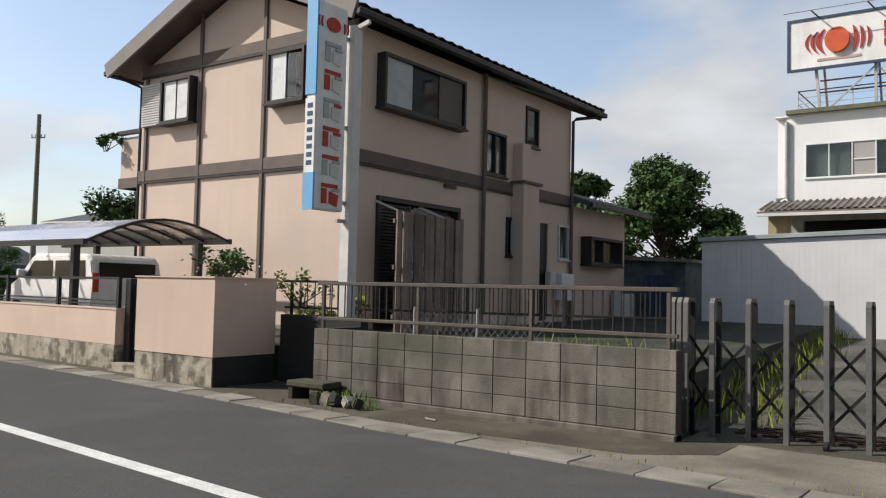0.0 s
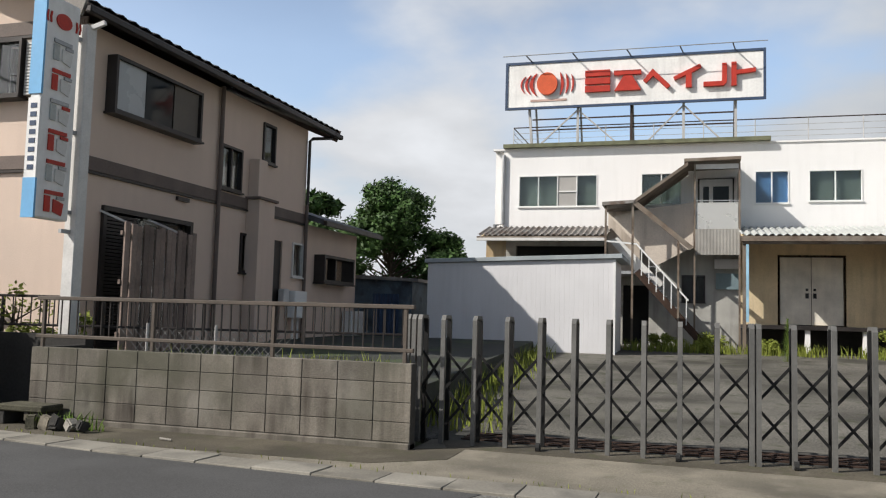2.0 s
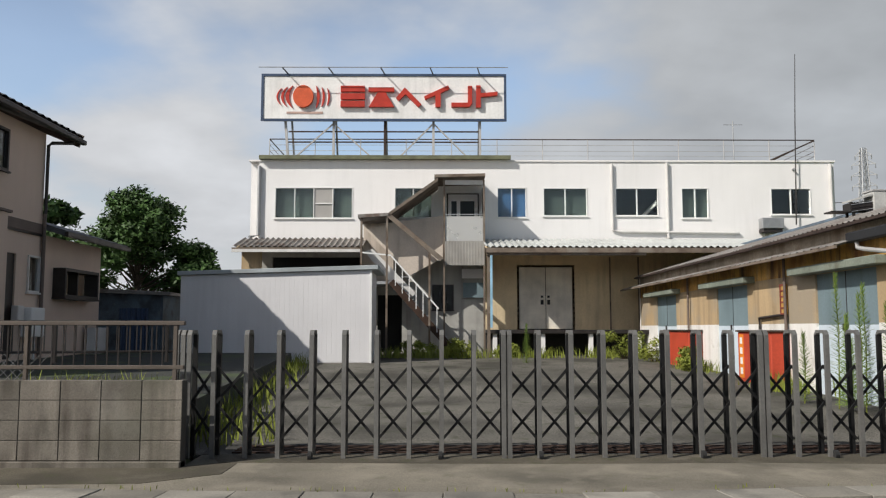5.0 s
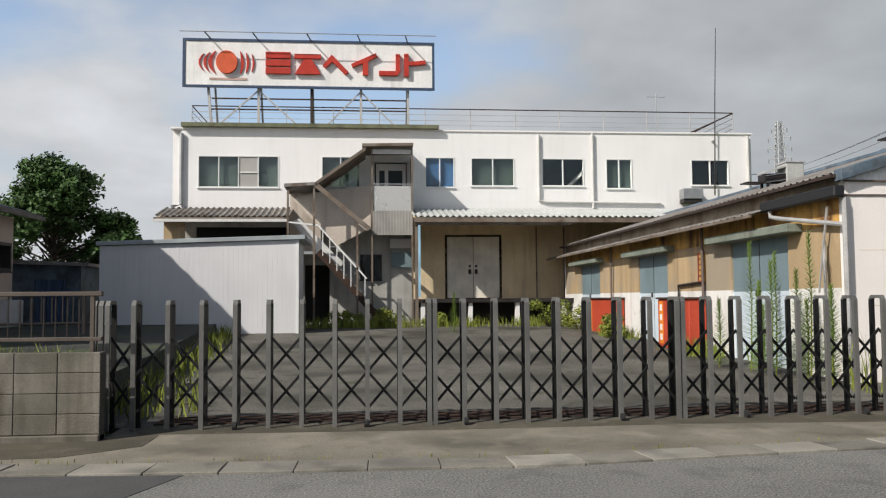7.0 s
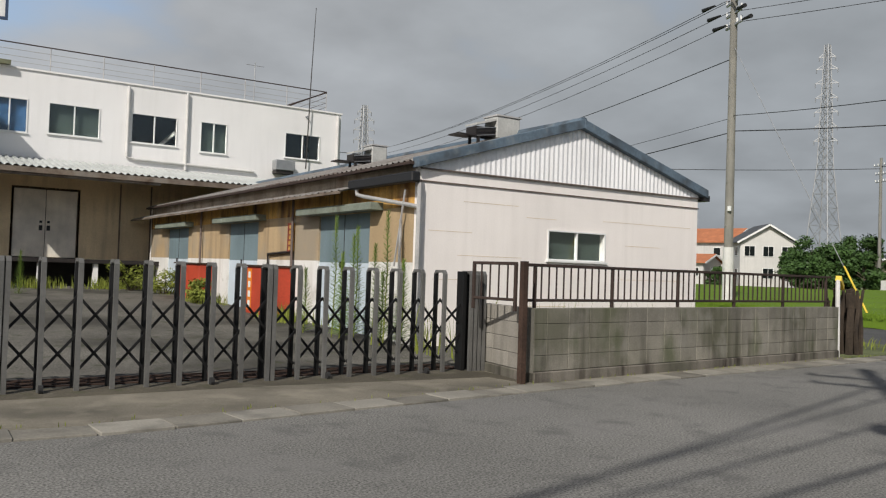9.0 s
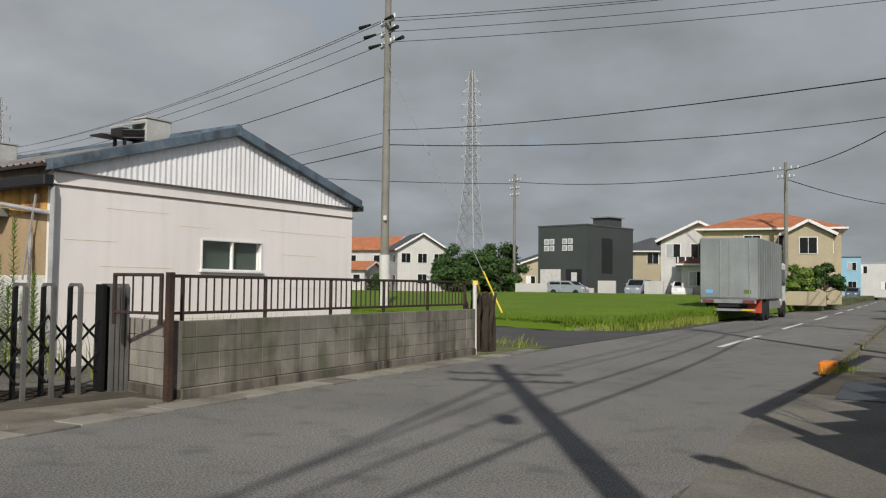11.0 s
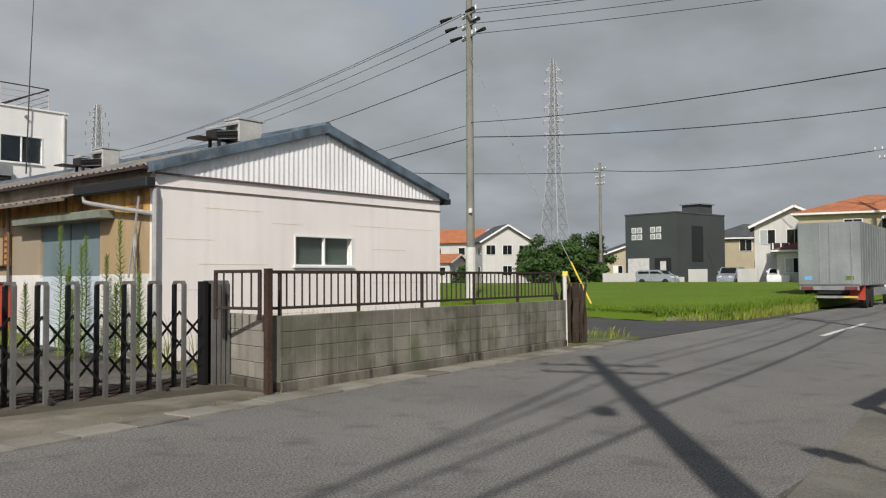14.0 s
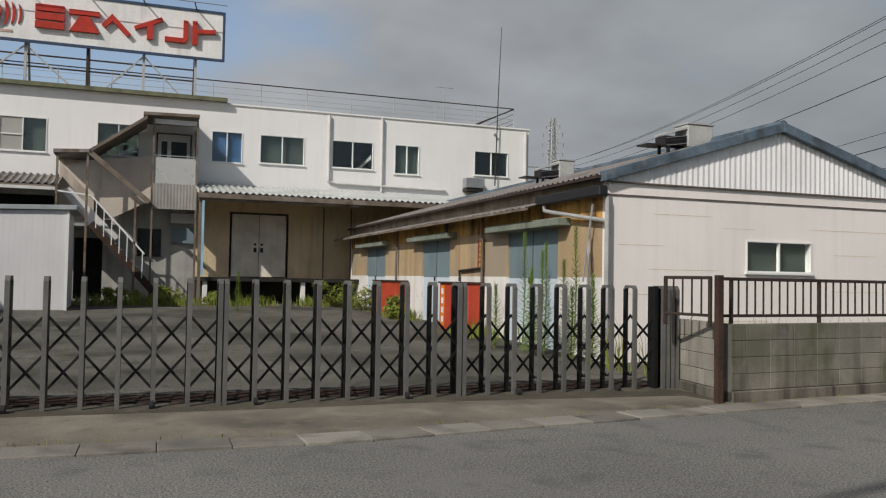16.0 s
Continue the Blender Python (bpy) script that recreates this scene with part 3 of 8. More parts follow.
def near_y(x):
    """The near edge of the carriageway."""
    return float(np.interp(x, [-60, -8, 4.9, 9.5, 15, 22, 60, 200], [5.5, 1.5, 0.87, 1.4, 1.6, 2.05, 4.7, 13.2]))


sheet("ground", [(-1500, -1500, -0.06), (1500, -1500, -0.06), (1500, 1500, -0.06), (-1500, 1500, -0.06)], EARTH, "rough grass and bare earth reaching the horizon", "ground")
XS = [-60, -40, -25, -16, -9, -5, -1.5, 3, 6, 10, 14.3, 17, 22, 30, 45, 60, 90, 130, 200]
sheet("road", [(x, near_y(x), 0) for x in XS] + [(x, edge_y(x), 0) for x in reversed(XS)], ASPHALT, "worn grey asphalt road with fine cracks", "road", deep=0.2)
# Unseen wall, added behind the camera to cut fill from the low sky.
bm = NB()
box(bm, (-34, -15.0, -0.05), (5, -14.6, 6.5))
solo("wall_rear", bm, GREY_PANEL, "added plain grey wall behind the camera, cutting sky fill", "wall", kind="structure")
sheet("side_road", [(17.0, 7.72, 0.001), (36.0, 8.9, 0.001), (34.3, 9.5, 0.001), (28.4, 9.2, 0.001), (24.9, 9.9, 0.001), (24.0, 11.4, 0.001), (26.5, 15.5, 0.001), (18.8, 15.5, 0.001)], ASPHALT_PATCH, "darker asphalt side road at the corner", "road", deep=0.2)
bm = NB()
prism(bm, [(-60, 5.5, 0.0), (-8, 1.6, 0.0), (-3.4, 1.42, 0.0), (-2.7, 3.2, 0.0), (-2.2, 4.3, 0.0), (-1.66, 5.2, 0.0), (-1.36, 6.05, 0.0), (-5, 6.33, 0.0), (-9, 6.85, 0.0), (-16, 7.5, 0.0), (-60, 12.4, 0.0)], (0, 0, 0.004))
solo("road_patch", bm, ASPHALT_PATCH, "darker smooth asphalt resurfacing with a slanting edge", "road", kind="structure")
sheet("near_pavement", [(-60, -14, 0.02), (12.0, -14, 0.02), (12.0, 1.47, 0.02), (9.5, 1.38, 0.02), (4.9, 0.85, 0.02), (-8, 1.48, 0.02), (-60, 5.4, 0.02)], FORECOURT, "worn grey concrete forecourt along the road", "pavement")
sheet("sidewalk", [(x, near_y(x) - 0.16, 0.09) for x in (15, 22, 60, 200)] + [(200, 10.6, 0.09), (60, 2.2, 0.09), (22, -0.2, 0.09), (15, -0.62, 0.09)], FORECOURT, "raised concrete sidewalk with weeds", "pavement")
# Ramp takes the dark tone to paint in the screen's shade.
sheet("sidewalk_ramp", [(11.9, -3.0, 0.022), (15, -3.0, 0.09), (15, near_y(15) - 0.16, 0.09), (11.9, near_y(11.9) - 0.02, 0.022)], DAMP_AND_SHADE, "sloping concrete end of the sidewalk, darkened for its shade", "pavement")
for x0 in range(15, 60, 2):
    bm = NB()
    a, b = (x0 + 0.35, near_y(x0 + 0.35) - 0.08), (x0 + 2.33, near_y(x0 + 2.33) - 0.08)
    beam(bm, (*a, 0.075), (*b, 0.075), 0.17, 0.25)
    solo("kerb", bm, STAINED_KERB, "weathered concrete kerb stone beside the sidewalk", "kerb", kind="structure", bev=0.015)
# Strip paints part of the screen's shade along with green growth.
sheet("mossy_strip", [(4.6, -1.9, 0.03), (11.85, -1.9, 0.03), (11.85, -0.62, 0.03), (11.2, -0.5, 0.03), (10.5, -0.72, 0.03), (9.7, -0.66, 0.03), (8.9, -0.9, 0.03), (7.9, -1.0, 0.03), (7.2, -1.15, 0.03), (6.4, -1.2, 0.03), (5.6, -1.45, 0.03), (4.6, -1.6, 0.03)], MOSSY_SHADE, "dark green ground at the yard screen's foot, shade in its colour", "ground", deep=0.03)
bm = NB()
prism(bm, [(4.0, -0.62, 0.026), (5.35, -0.76, 0.026), (5.7, -0.07, 0.026), (5.66, 0.32, 0.026), (4.2, 0.2, 0.026)], (0, 0, 0.012))
solo("steel_plate", bm, PLATE, "worn steel plate lying on the forecourt", "plate", bev=0.003)
bm = NB()
prism(bm, [(11.6, -0.48, 0.024), (11.9, -0.48, 0.026), (13.9, -0.4, 0.070), (13.35, 1.09, 0.058), (11.9, 0.95, 0.026), (11.5, 0.93, 0.024)], (0, 0, 0.012))
solo("ramp_plate", bm, PLATE, "dull steel ramp plate lying across the kerb", "plate", bev=0.003)
# white edge line on the left and dashes on the right
bm = NB()
lp = [(-60, 8.5), (-16, 4.95), (-7.8, 4.11), (-3.8, 3.77), (-2.6, 3.68)]
prism(bm, [(x, y - 0.075, 0.005) for x, y in lp] + [(x, y + 0.075, 0.005) for x, y in reversed(lp)], (0, 0, 0.003))
solo("road_line", bm, PAINT_LINE, "solid white painted line on the road", "road marking", kind="structure")
for k in range(9):
    bm = NB()
    x0 = 20.3 + 10.9 * k
    y0 = 4.81 + 0.079 * (x0 - 20.3)
    prism(bm, [(x0, y0 - 0.07, 0.002), (x0 + 5.8, y0 + 0.39, 0.002), (x0 + 5.8, y0 + 0.53, 0.002), (x0, y0 + 0.07, 0.002)], (0, 0, 0.003))
    solo("road_dash", bm, PAINT_LINE, "white painted dash of the centre line", "road marking", "centre line dashes", "structure")

# apron between gutter and gate, and the yard behind
sheet("apron", [(-9.0, 7.15, 0.02), (-7.2, 6.95, 0.02), (-5, 6.68, 0.02), (-1.5, 6.42, 0.02), (1.5, 6.37, 0.02), (3, 6.57, 0.02), (6.4, 6.95, 0.02), (9, 7.22, 0.02), (14.3, 7.64, 0.02), (14.3, 7.9, 0.02), (6.3, 7.15, 0.02), (6.6, 8.5, 0.03), (-2.5, 8.5, 0.03), (-2.5, 7.7, 0.02), (-9.0, 8.6, 0.02)], APRON, "stained concrete apron before the gate", "pavement")


def yard_z(y):
    return max(0.03, 0.03 + 0.0225 * (y - 9.5))


sheet("yard", [(-2.6, 8.45, 0.028), (16, 8.45, 0.028), (16, 9.6, 0.032), (16, 46, 0.85), (-30, 46, 0.85), (-30, 24, 0.356), (-4.5, 24, 0.356), (-3.1, 9.6, 0.032)], YARD, "cracked grey asphalt yard with weeds at its edges", "yard", deep=0.3)
# The lot's darkness is shade set in its colour.
sheet("house_lot", [(-40, 10.1, 0.5), (-11.9, 8.0, 0.5), (-10.6, 8.0, 0.5), (-10.5, 8.85, 0.5), (-7.25, 8.72, 0.5), (-7.12, 7.86, 0.5), (-2.75, 7.82, 0.5), (-3.0, 10, 0.5), (-4.3, 24, 0.66), (-40, 24, 0.66)], SHADED_LOT, "lot beside the house, its shade put into the dark colour", "yard", deep=0.7)
sheet("wall_foot", [(-40, 10.05, 0.024), (-30, 9.05, 0.024), (-16, 7.9, 0.024), (-9.0, 7.18, 0.024), (-7.2, 6.98, 0.024), (-5, 6.72, 0.024), (-2.6, 6.82, 0.024), (-2.0, 7.3, 0.024), (-2.0, 8.1, 0.024), (-2.6, 7.66, 0.024), (-7.13, 7.66, 0.024), (-7.2, 8.52, 0.024), (-8.6, 8.52, 0.024), (-8.6, 7.33, 0.024), (-11.5, 7.78, 0.024), (-30, 9.2, 0.024), (-40, 10.2, 0.024)], DAMP_AND_SHADE, "damp dark strip of pavement at the foot of the walls", "pavement", deep=0.12)
sheet("gate_foot", [(-2.2, 7.95, 0.026), (1.0, 7.86, 0.026), (3.4, 7.9, 0.026), (6.2, 7.7, 0.026), (6.3, 7.2, 0.026), (6.38, 7.2, 0.026), (6.5, 8.44, 0.034), (-2.4, 8.44, 0.034)], DAMP_AND_SHADE, "dark strip of concrete under the gate", "pavement", deep=0.03)
gutter_pieces = thing("gutter", (-2, 6.4, 0), "line of pale concrete gutter slabs along the road", "gutter", kind="structure")
SLAB_ME = mesh_of("gutter_slab", box(NB(), (-0.288, -0.2, -0.06), (0.288, 0.2, 0.025)), SLAB, 0.006)
COVER_ME = mesh_of("gutter_slab", box(NB(), (-0.288, -0.2, -0.06), (0.288, 0.2, 0.022)), SLAB_DARK, 0.006)
x = -24.0
k = 0
while x < 16.5:
    y = edge_y(x) + 0.2
    a = math.degrees(math.atan2(edge_y(x + 0.3) - edge_y(x - 0.3), 0.6))
    ob = piece("slab", COVER_ME if k % 2 else SLAB_ME, gutter_pieces, pose(x, y, 0.0 + 0.004 * math.sin(k * 2.3), 0.4 * math.sin(k), 0, a))
    x += 0.58
    k += 1

# ---- block walls ----
PALE_ME = mesh_of("block", box(NB(), (-0.196, -0.075, -0.0945), (0.196, 0.075, 0.0945)), PALE_BLOCK, 0.004)
BLOCK_ME = mesh_of("block", box(NB(), (-0.196, -0.075, -0.0945), (0.196, 0.075, 0.0945)), BLOCK, 0.004)


ROAD_ME = mesh_of("block", box(NB(), (-0.196, -0.075, -0.0945), (0.196, 0.075, 0.0945)), ROAD_BLOCK, 0.004)


def block_wall(name, p, q, rows, z0, label, unit=None):
    """A wall of hollow blocks from p to q, mortar set back behind the faces."""
    p, q = Vector((*p, 0)), Vector((*q, 0))
    d = (q - p).normalized()
    L = (q - p).length
    a = math.degrees(math.atan2(d.y, d.x))
    e = thing(name, p, label, "wall", kind="structure")
    top = z0 + rows * 0.195
    bm = NB()
    beam(bm, p + Vector((0, 0, (top - 0.008) / 2)), q + Vector((0, 0, (top - 0.008) / 2)), 0.136, top - 0.008)
    part("mortar", bm, ROAD_MORTAR if unit is ROAD_ME else MORTAR, e)
    if z0 > 0.02:
        bm = NB()
        beam(bm, p + Vector((0, 0, z0 / 2 - 0.02)), q + Vector((0, 0, z0 / 2 - 0.02)), 0.2, z0 + 0.03)
        part("footing", bm, BLOCK, e, bev=0.01)
    n = int(L / 0.4)
    rest = L - 0.4 * n
    for r in range(rows):
        for c in range(n + (1 if rest > 0.1 else 0)):
            whole = c < n
            o = p + d * (L - 0.2 - 0.4 * c if whole else rest / 2)
            cut = Matrix.Identity(4) if whole else Matrix.Diagonal(((rest - 0.008) / 0.392, 1, 1, 1))
            piece("block", unit or BLOCK_ME, e, pose(o.x, o.y, z0 + 0.195 * (r + 0.5), 0, 0, a + 0.3 * math.sin(c * 3.1 + r)) @ cut)
    return e


def railing(name, p, q, z0, z1, mat, label, posts, gap=0.11, rail=0.045, bar=0.012, bar_mat=None, posth=None, group="", sag=0.0):
    """A balustrade: top and bottom rail, posts, and thin bars between."""
    p, q = Vector((*p, 0)), Vector((*q, 0))
    e = thing(name, (p.x, p.y, z0 - 0.1), label, "railing", group)
    up = lambda z: Vector((0, 0, z))
    part("top_rail", beam(NB(), p + up(z1), q + up(z1 - sag), rail * 1.3, rail), mat, e, bev=0.006)
    part("bottom_rail", beam(NB(), p + up(z0), q + up(z0 - sag), rail, rail * 0.9), mat, e, bev=0.006)
    L = (q - p).length
    for k in range(posts):
        o = p + (q - p) * (0.02 + 0.96 * k / (posts - 1))
        part("post", box(NB(), (o.x - 0.02, o.y - 0.02, z0 - 0.14), (o.x + 0.02, o.y + 0.02, posth or z1)), mat, e, bev=0.004)
    n = int(L / gap)
    me = mesh_of("baluster", box(NB(), (-bar / 2, -bar / 2, 0), (bar / 2, bar / 2, z1 - z0)), bar_mat or mat)
    for k in range(1, n):
        o = p + (q - p) * (k / n)
        piece("baluster", me, e, Matrix.Translation((o.x, o.y, z0 - sag * k / n)))
    return e


block_wall("wall_block_left", (-7.13, 7.725), (-2.49, 7.725), 4, 0.088, "grey concrete block wall with dark damp streaks")
railing("railing", (-7.16, 7.75), (-2.51, 7.75), 0.99, 1.43, BRONZE, "bronze aluminium railing on the block wall", 4, bar_mat=DARK_METAL)
block_wall("wall_block_return", (6.48, 7.22), (6.66, 8.46), 4, 0.15, "pale concrete block wall returning to the gate", PALE_ME)
block_wall("wall_block_right", (6.42, 7.18), (14.2, 7.98), 4, 0.15, "mossy grey concrete block wall along the road", ROAD_ME)
railing("railing", (6.40, 7.26), (14.15, 8.05), 1.02, 1.46, RUST_RAIL, "dark rusty steel railing on the block wall", 6, gap=0.135, rail=0.04, bar=0.016)
railing("railing", (6.30, 7.32), (6.16, 8.05), 1.02, 1.47, RUST_RAIL, "short dark rusty railing beside the gate", 2, gap=0.13, rail=0.04, bar=0.016)
bm = NB()
prism(bm, [(6.205, 7.06, 0), (6.275, 7.06, 0), (6.275, 7.07, 0), (6.235, 7.075, 0), (6.235, 7.125, 0), (6.275, 7.13, 0), (6.275, 7.14, 0), (6.205, 7.14, 0)], (0, 0, 1.5))
solo("steel_post", bm, RUST, "rusty steel channel post before the block wall", "post")

# concrete bench slab and stones at the foot of the wall
e = thing("concrete_bench", (-7.2, 7.35, 0), "low mossy concrete slab on two supports", "bench")
part("top", box(NB(), (-7.22, 7.28, 0.17), (-6.6, 7.62, 0.245)), MOSS, e, bev=0.015)
part("support", box(NB(), (-7.2, 7.3, 0.02), (-7.12, 7.6, 0.17)), DARK_AND_SHADE, e, bev=0.01)
part("support", box(NB(), (-6.72, 7.3, 0.02), (-6.64, 7.6, 0.17)), DARK_AND_SHADE, e, bev=0.01)
rnd = random.Random(5)
for k in range(5):
    bm = NB()
    bmesh.ops.create_cube(bm, size=0.135)
    bmesh.ops.bevel(bm, geom=bm.edges[:], offset=0.02, segments=2, affect='EDGES')
    bmesh.ops.rotate(bm, verts=bm.verts[:], matrix=Matrix.Rotation(0.5 + k * 1.3, 3, 'Z') @ Matrix.Rotation(0.3 * k, 3, 'X'))
    cx, cy = -6.6 + 0.165 * k, 7.14 + 0.03 * (k % 2)
    for v in bm.verts:
        s = 1 + 0.3 * noise.noise(v.co * 9 + Vector((k * 3, 0, 0)))
        v.co = Vector((v.co.x * s * 0.85, v.co.y * s * 0.8, max(-0.075, v.co.z * s * (1.25 if k < 3 else 0.8)))) + Vector((cx, cy, 0.09))
    solo("stone", bm, (MOSS, STAINED, DARK_AND_SHADE, CONCRETE, DARK_AND_SHADE)[k], "weathered lump of broken concrete on the pavement", "stone", "stones by the wall")
bm = NB()
blades(bm, rnd, [(rnd.gauss(-6.55, 0.1), rnd.gauss(7.25, 0.05), 0.03) for _ in range(40)] + [(rnd.gauss(-6.1, 0.12), rnd.gauss(7.3, 0.05), 0.03) for _ in range(50)], 0.06, 0.2, 0.014, 0.6)
solo("stone_weeds", bm, LEAF_LIGHT, "small weeds sprouting between the stones", "weeds", kind="stuff")
bm = NB()
tube(bm, [(-4.95, 7.08, 0.045), (-4.8, 7.06, 0.04)], 0.012, 6)
solo("litter", bm, CONCRETE, "small pale piece of litter on the pavement", "litter")


# ---- folding gate ----
GATE_Y, GATE_D = 8.16, 0.26


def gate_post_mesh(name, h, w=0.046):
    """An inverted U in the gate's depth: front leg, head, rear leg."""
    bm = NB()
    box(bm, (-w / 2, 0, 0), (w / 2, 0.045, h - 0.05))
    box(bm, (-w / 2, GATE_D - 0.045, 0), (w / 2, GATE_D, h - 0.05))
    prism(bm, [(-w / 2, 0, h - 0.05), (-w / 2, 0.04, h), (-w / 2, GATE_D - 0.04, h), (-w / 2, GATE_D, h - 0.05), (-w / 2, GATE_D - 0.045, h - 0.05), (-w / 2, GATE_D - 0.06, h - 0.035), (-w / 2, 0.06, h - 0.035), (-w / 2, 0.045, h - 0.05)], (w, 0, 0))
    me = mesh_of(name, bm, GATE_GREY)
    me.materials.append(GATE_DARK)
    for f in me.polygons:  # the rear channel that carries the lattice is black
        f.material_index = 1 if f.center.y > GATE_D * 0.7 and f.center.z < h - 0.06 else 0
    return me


gate = thing("folding_gate", (-2.6, GATE_Y, 0.03), "grey aluminium folding lattice gate drawn across the yard", "gate")
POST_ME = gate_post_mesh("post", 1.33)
xs = [-2.72, -2.655, -2.59]
x = -2.33
while x < 6.2:
    xs.append(x)
    x += 0.342
gy = lambda x: GATE_Y + 0.022 * max(0.0, x - 1.0)
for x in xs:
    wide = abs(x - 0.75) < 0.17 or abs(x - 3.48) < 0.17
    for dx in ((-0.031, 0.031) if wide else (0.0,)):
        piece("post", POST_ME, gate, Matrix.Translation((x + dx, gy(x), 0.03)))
part("end_post", box(NB(), (6.20, 8.32, 0.03), (6.25, 8.48, 1.35)), GATE_DARK, gate, "dark closing post")
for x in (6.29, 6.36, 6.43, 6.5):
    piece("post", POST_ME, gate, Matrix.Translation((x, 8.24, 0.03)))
run = xs[2:] + [6.27]
for a, b in zip(run, run[1:]):
    for z in (0.2, 0.59):
        for flip in (0, 1):
            bm = NB()
            y = gy(a) + GATE_D / 2 + (0.012 if flip else -0.012)
            beam(bm, (a, y, z + (0.39 if flip else 0)), (b, y, z + (0 if flip else 0.39)), 0.012, 0.028)
            part("lattice_bar", bm, GATE_DARK, gate)
for x in (-1.3, 0.05, 1.1, 2.8, 4.2, 5.6):
    bm = NB()
    tube(bm, [(x - 0.02, gy(x) - 0.03, 0.065), (x + 0.02, gy(x) - 0.03, 0.065)], 0.045, 10)
    part("caster", bm, TYRE, gate)
bm = NB()
for y in (8.5, 8.62, 8.74, 8.86, 8.98):
    box(bm, (-2.2, y, 0.033), (6.3, y + 0.05, 0.05))
# Dark sheet paints in the shadows of the gate posts and rails.
sheet("gate_track", [(-2.5, 8.44, 0.034), (6.5, 8.44, 0.034), (6.6, 9.35, 0.036), (-2.6, 9.25, 0.036)], GATE_SHADE, "dark asphalt strip behind the gate, standing in for its shadows", "yard", deep=0.05)
solo("gate_rail", bm, RUST, "steel ground rails behind the gate", "rail", kind="structure")


# ---- house ----
XF = Matrix.Translation((-10.181, 12.349, 1.446)) @ Matrix.Rotation(-0.0065, 4, 'Z') @ Matrix.Diagonal((1.1145, 1.1544, 1.156, 1)) @ Matrix.Translation((8.68, -10.575, -1.44))
HX0, HX1, HY0, HY1 = -14.8, -8.68, 10.1, 17.7
house = thing("house", (-11.7, 14, 0.5), "two-storey pink rendered house with brown trim and tiled gable roof", "house")
F, R, Lf = facing("-y", HY0), facing("+x", HX1), facing("-x", HX0)
EAVE, RIDGE_X, SLOPE = 5.72, -11.7, 0.40
f_holes = [(-13.9, -13.0, 4.56, 5.36), (-10.72, -9.84, 4.62, 5.46)]
part("wall", holed(NB(), F, HX0, HX1, 0.45, EAVE, 0.15, f_holes), PINK, house)
r_holes = [(10.62, 12.92, 4.5, 5.32), (13.95, 14.7, 3.8, 4.6), (15.58, 16.08, 4.58, 5.41), (10.66, 13.02, 0.75, 2.9), (14.82, 15.33, 2.14, 2.92), (16.27, 16.64, 0.75, 2.93), (17.13, 17.62, 2.17, 2.93)]
part("wall", holed(NB(), R, HY0 + 0.15, HY1, 0.45, EAVE, 0.15, r_holes), PINK, house)
part("wall", wbox(NB(), Lf, HY0 + 0.15, HY1, 0, -0.15, 0.45, EAVE), PINK, house)
part("wall", box(NB(), (HX0 + 0.15, HY1 - 0.15, 0.45), (HX1 - 0.15, HY1, EAVE)), PINK, house)
top = EAVE + SLOPE * (HX1 - RIDGE_X)
for y in (HY0, HY1 - 0.15):
    part("gable", prism(NB(), [(HX0, y, EAVE), (HX1, y, EAVE), (RIDGE_X, y, top)], (0, 0.15, 0)), PINK, house)
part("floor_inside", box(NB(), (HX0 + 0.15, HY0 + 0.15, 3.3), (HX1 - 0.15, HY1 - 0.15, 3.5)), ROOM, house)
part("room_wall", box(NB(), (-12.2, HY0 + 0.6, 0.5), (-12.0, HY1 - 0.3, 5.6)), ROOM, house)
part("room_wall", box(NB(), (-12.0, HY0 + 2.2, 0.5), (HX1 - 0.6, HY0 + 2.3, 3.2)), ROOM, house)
part("plinth", box(NB(), (HX0 - 0.02, HY0 - 0.02, 0.4), (HX1 + 0.02, HY1, 0.72)), CONCRETE, house)
# roof: two pitched slabs with tile courses
for side in (-1, 1):
    tip = RIDGE_X + (3.42 if side > 0 else -3.6)
    zt = lambda x: EAVE + 0.16 + SLOPE * (3.42 - abs(x - RIDGE_X)) - 0.16
    bm = NB()
    prism(bm, [(RIDGE_X, 9.58, zt(RIDGE_X)), (tip, 9.58, zt(tip)), (tip, 9.58, zt(tip) + 0.12), (RIDGE_X, 9.58, zt(RIDGE_X) + 0.12)], (0, 9.05, 0))
    roof = part("roof", bm, BROWN, house)
    bm = NB()
    n = 30
    for k in range(n):
        y0 = 9.6 + 9.0 * k / n
        for c in range(9):
            a0, a1 = RIDGE_X + side * 0.02 + side * 3.4 * c / 9, RIDGE_X + side * 3.46 * (c + 1.06) / 9.06
            m = [(a0, y0, zt(a0) + 0.125), (a1, y0, zt(a1) + 0.15), (a1, y0 + 0.15, zt(a1) + 0.19), (a1, y0 + 0.3, zt(a1) + 0.15), (a0, y0 + 0.3, zt(a0) + 0.125), (a0, y0 + 0.15, zt(a0) + 0.165)]
            v = [bm.verts.new(p) for p in m]
            bm.faces.new((v[0], v[1], v[2], v[5])); bm.faces.new((v[5], v[2], v[3], v[4]))
            bm.faces.new((v[0], bm.verts.new((a1, y0, zt(a1) + 0.12)), v[1]))
    tagged(part("roof_tiles", bm, ROOF_TILE, roof), kind="stuff")
    for y in (9.55, 18.62):
        part("bargeboard", beam(NB(), (RIDGE_X, y, zt(RIDGE_X) + 0.03), (tip, y, zt(tip) + 0.03), 0.05, 0.3), M("grey_fascia", (0.24, 0.22, 0.2), 0.8) if y < 10 else BROWN, house)
    part("gutter", beam(NB(), (tip + side * 0.06, 9.55, zt(tip) - 0.0), (tip + side * 0.06, 18.66, zt(tip) + 0.0), 0.12, 0.11), DARK_METAL, house, bev=0.02)
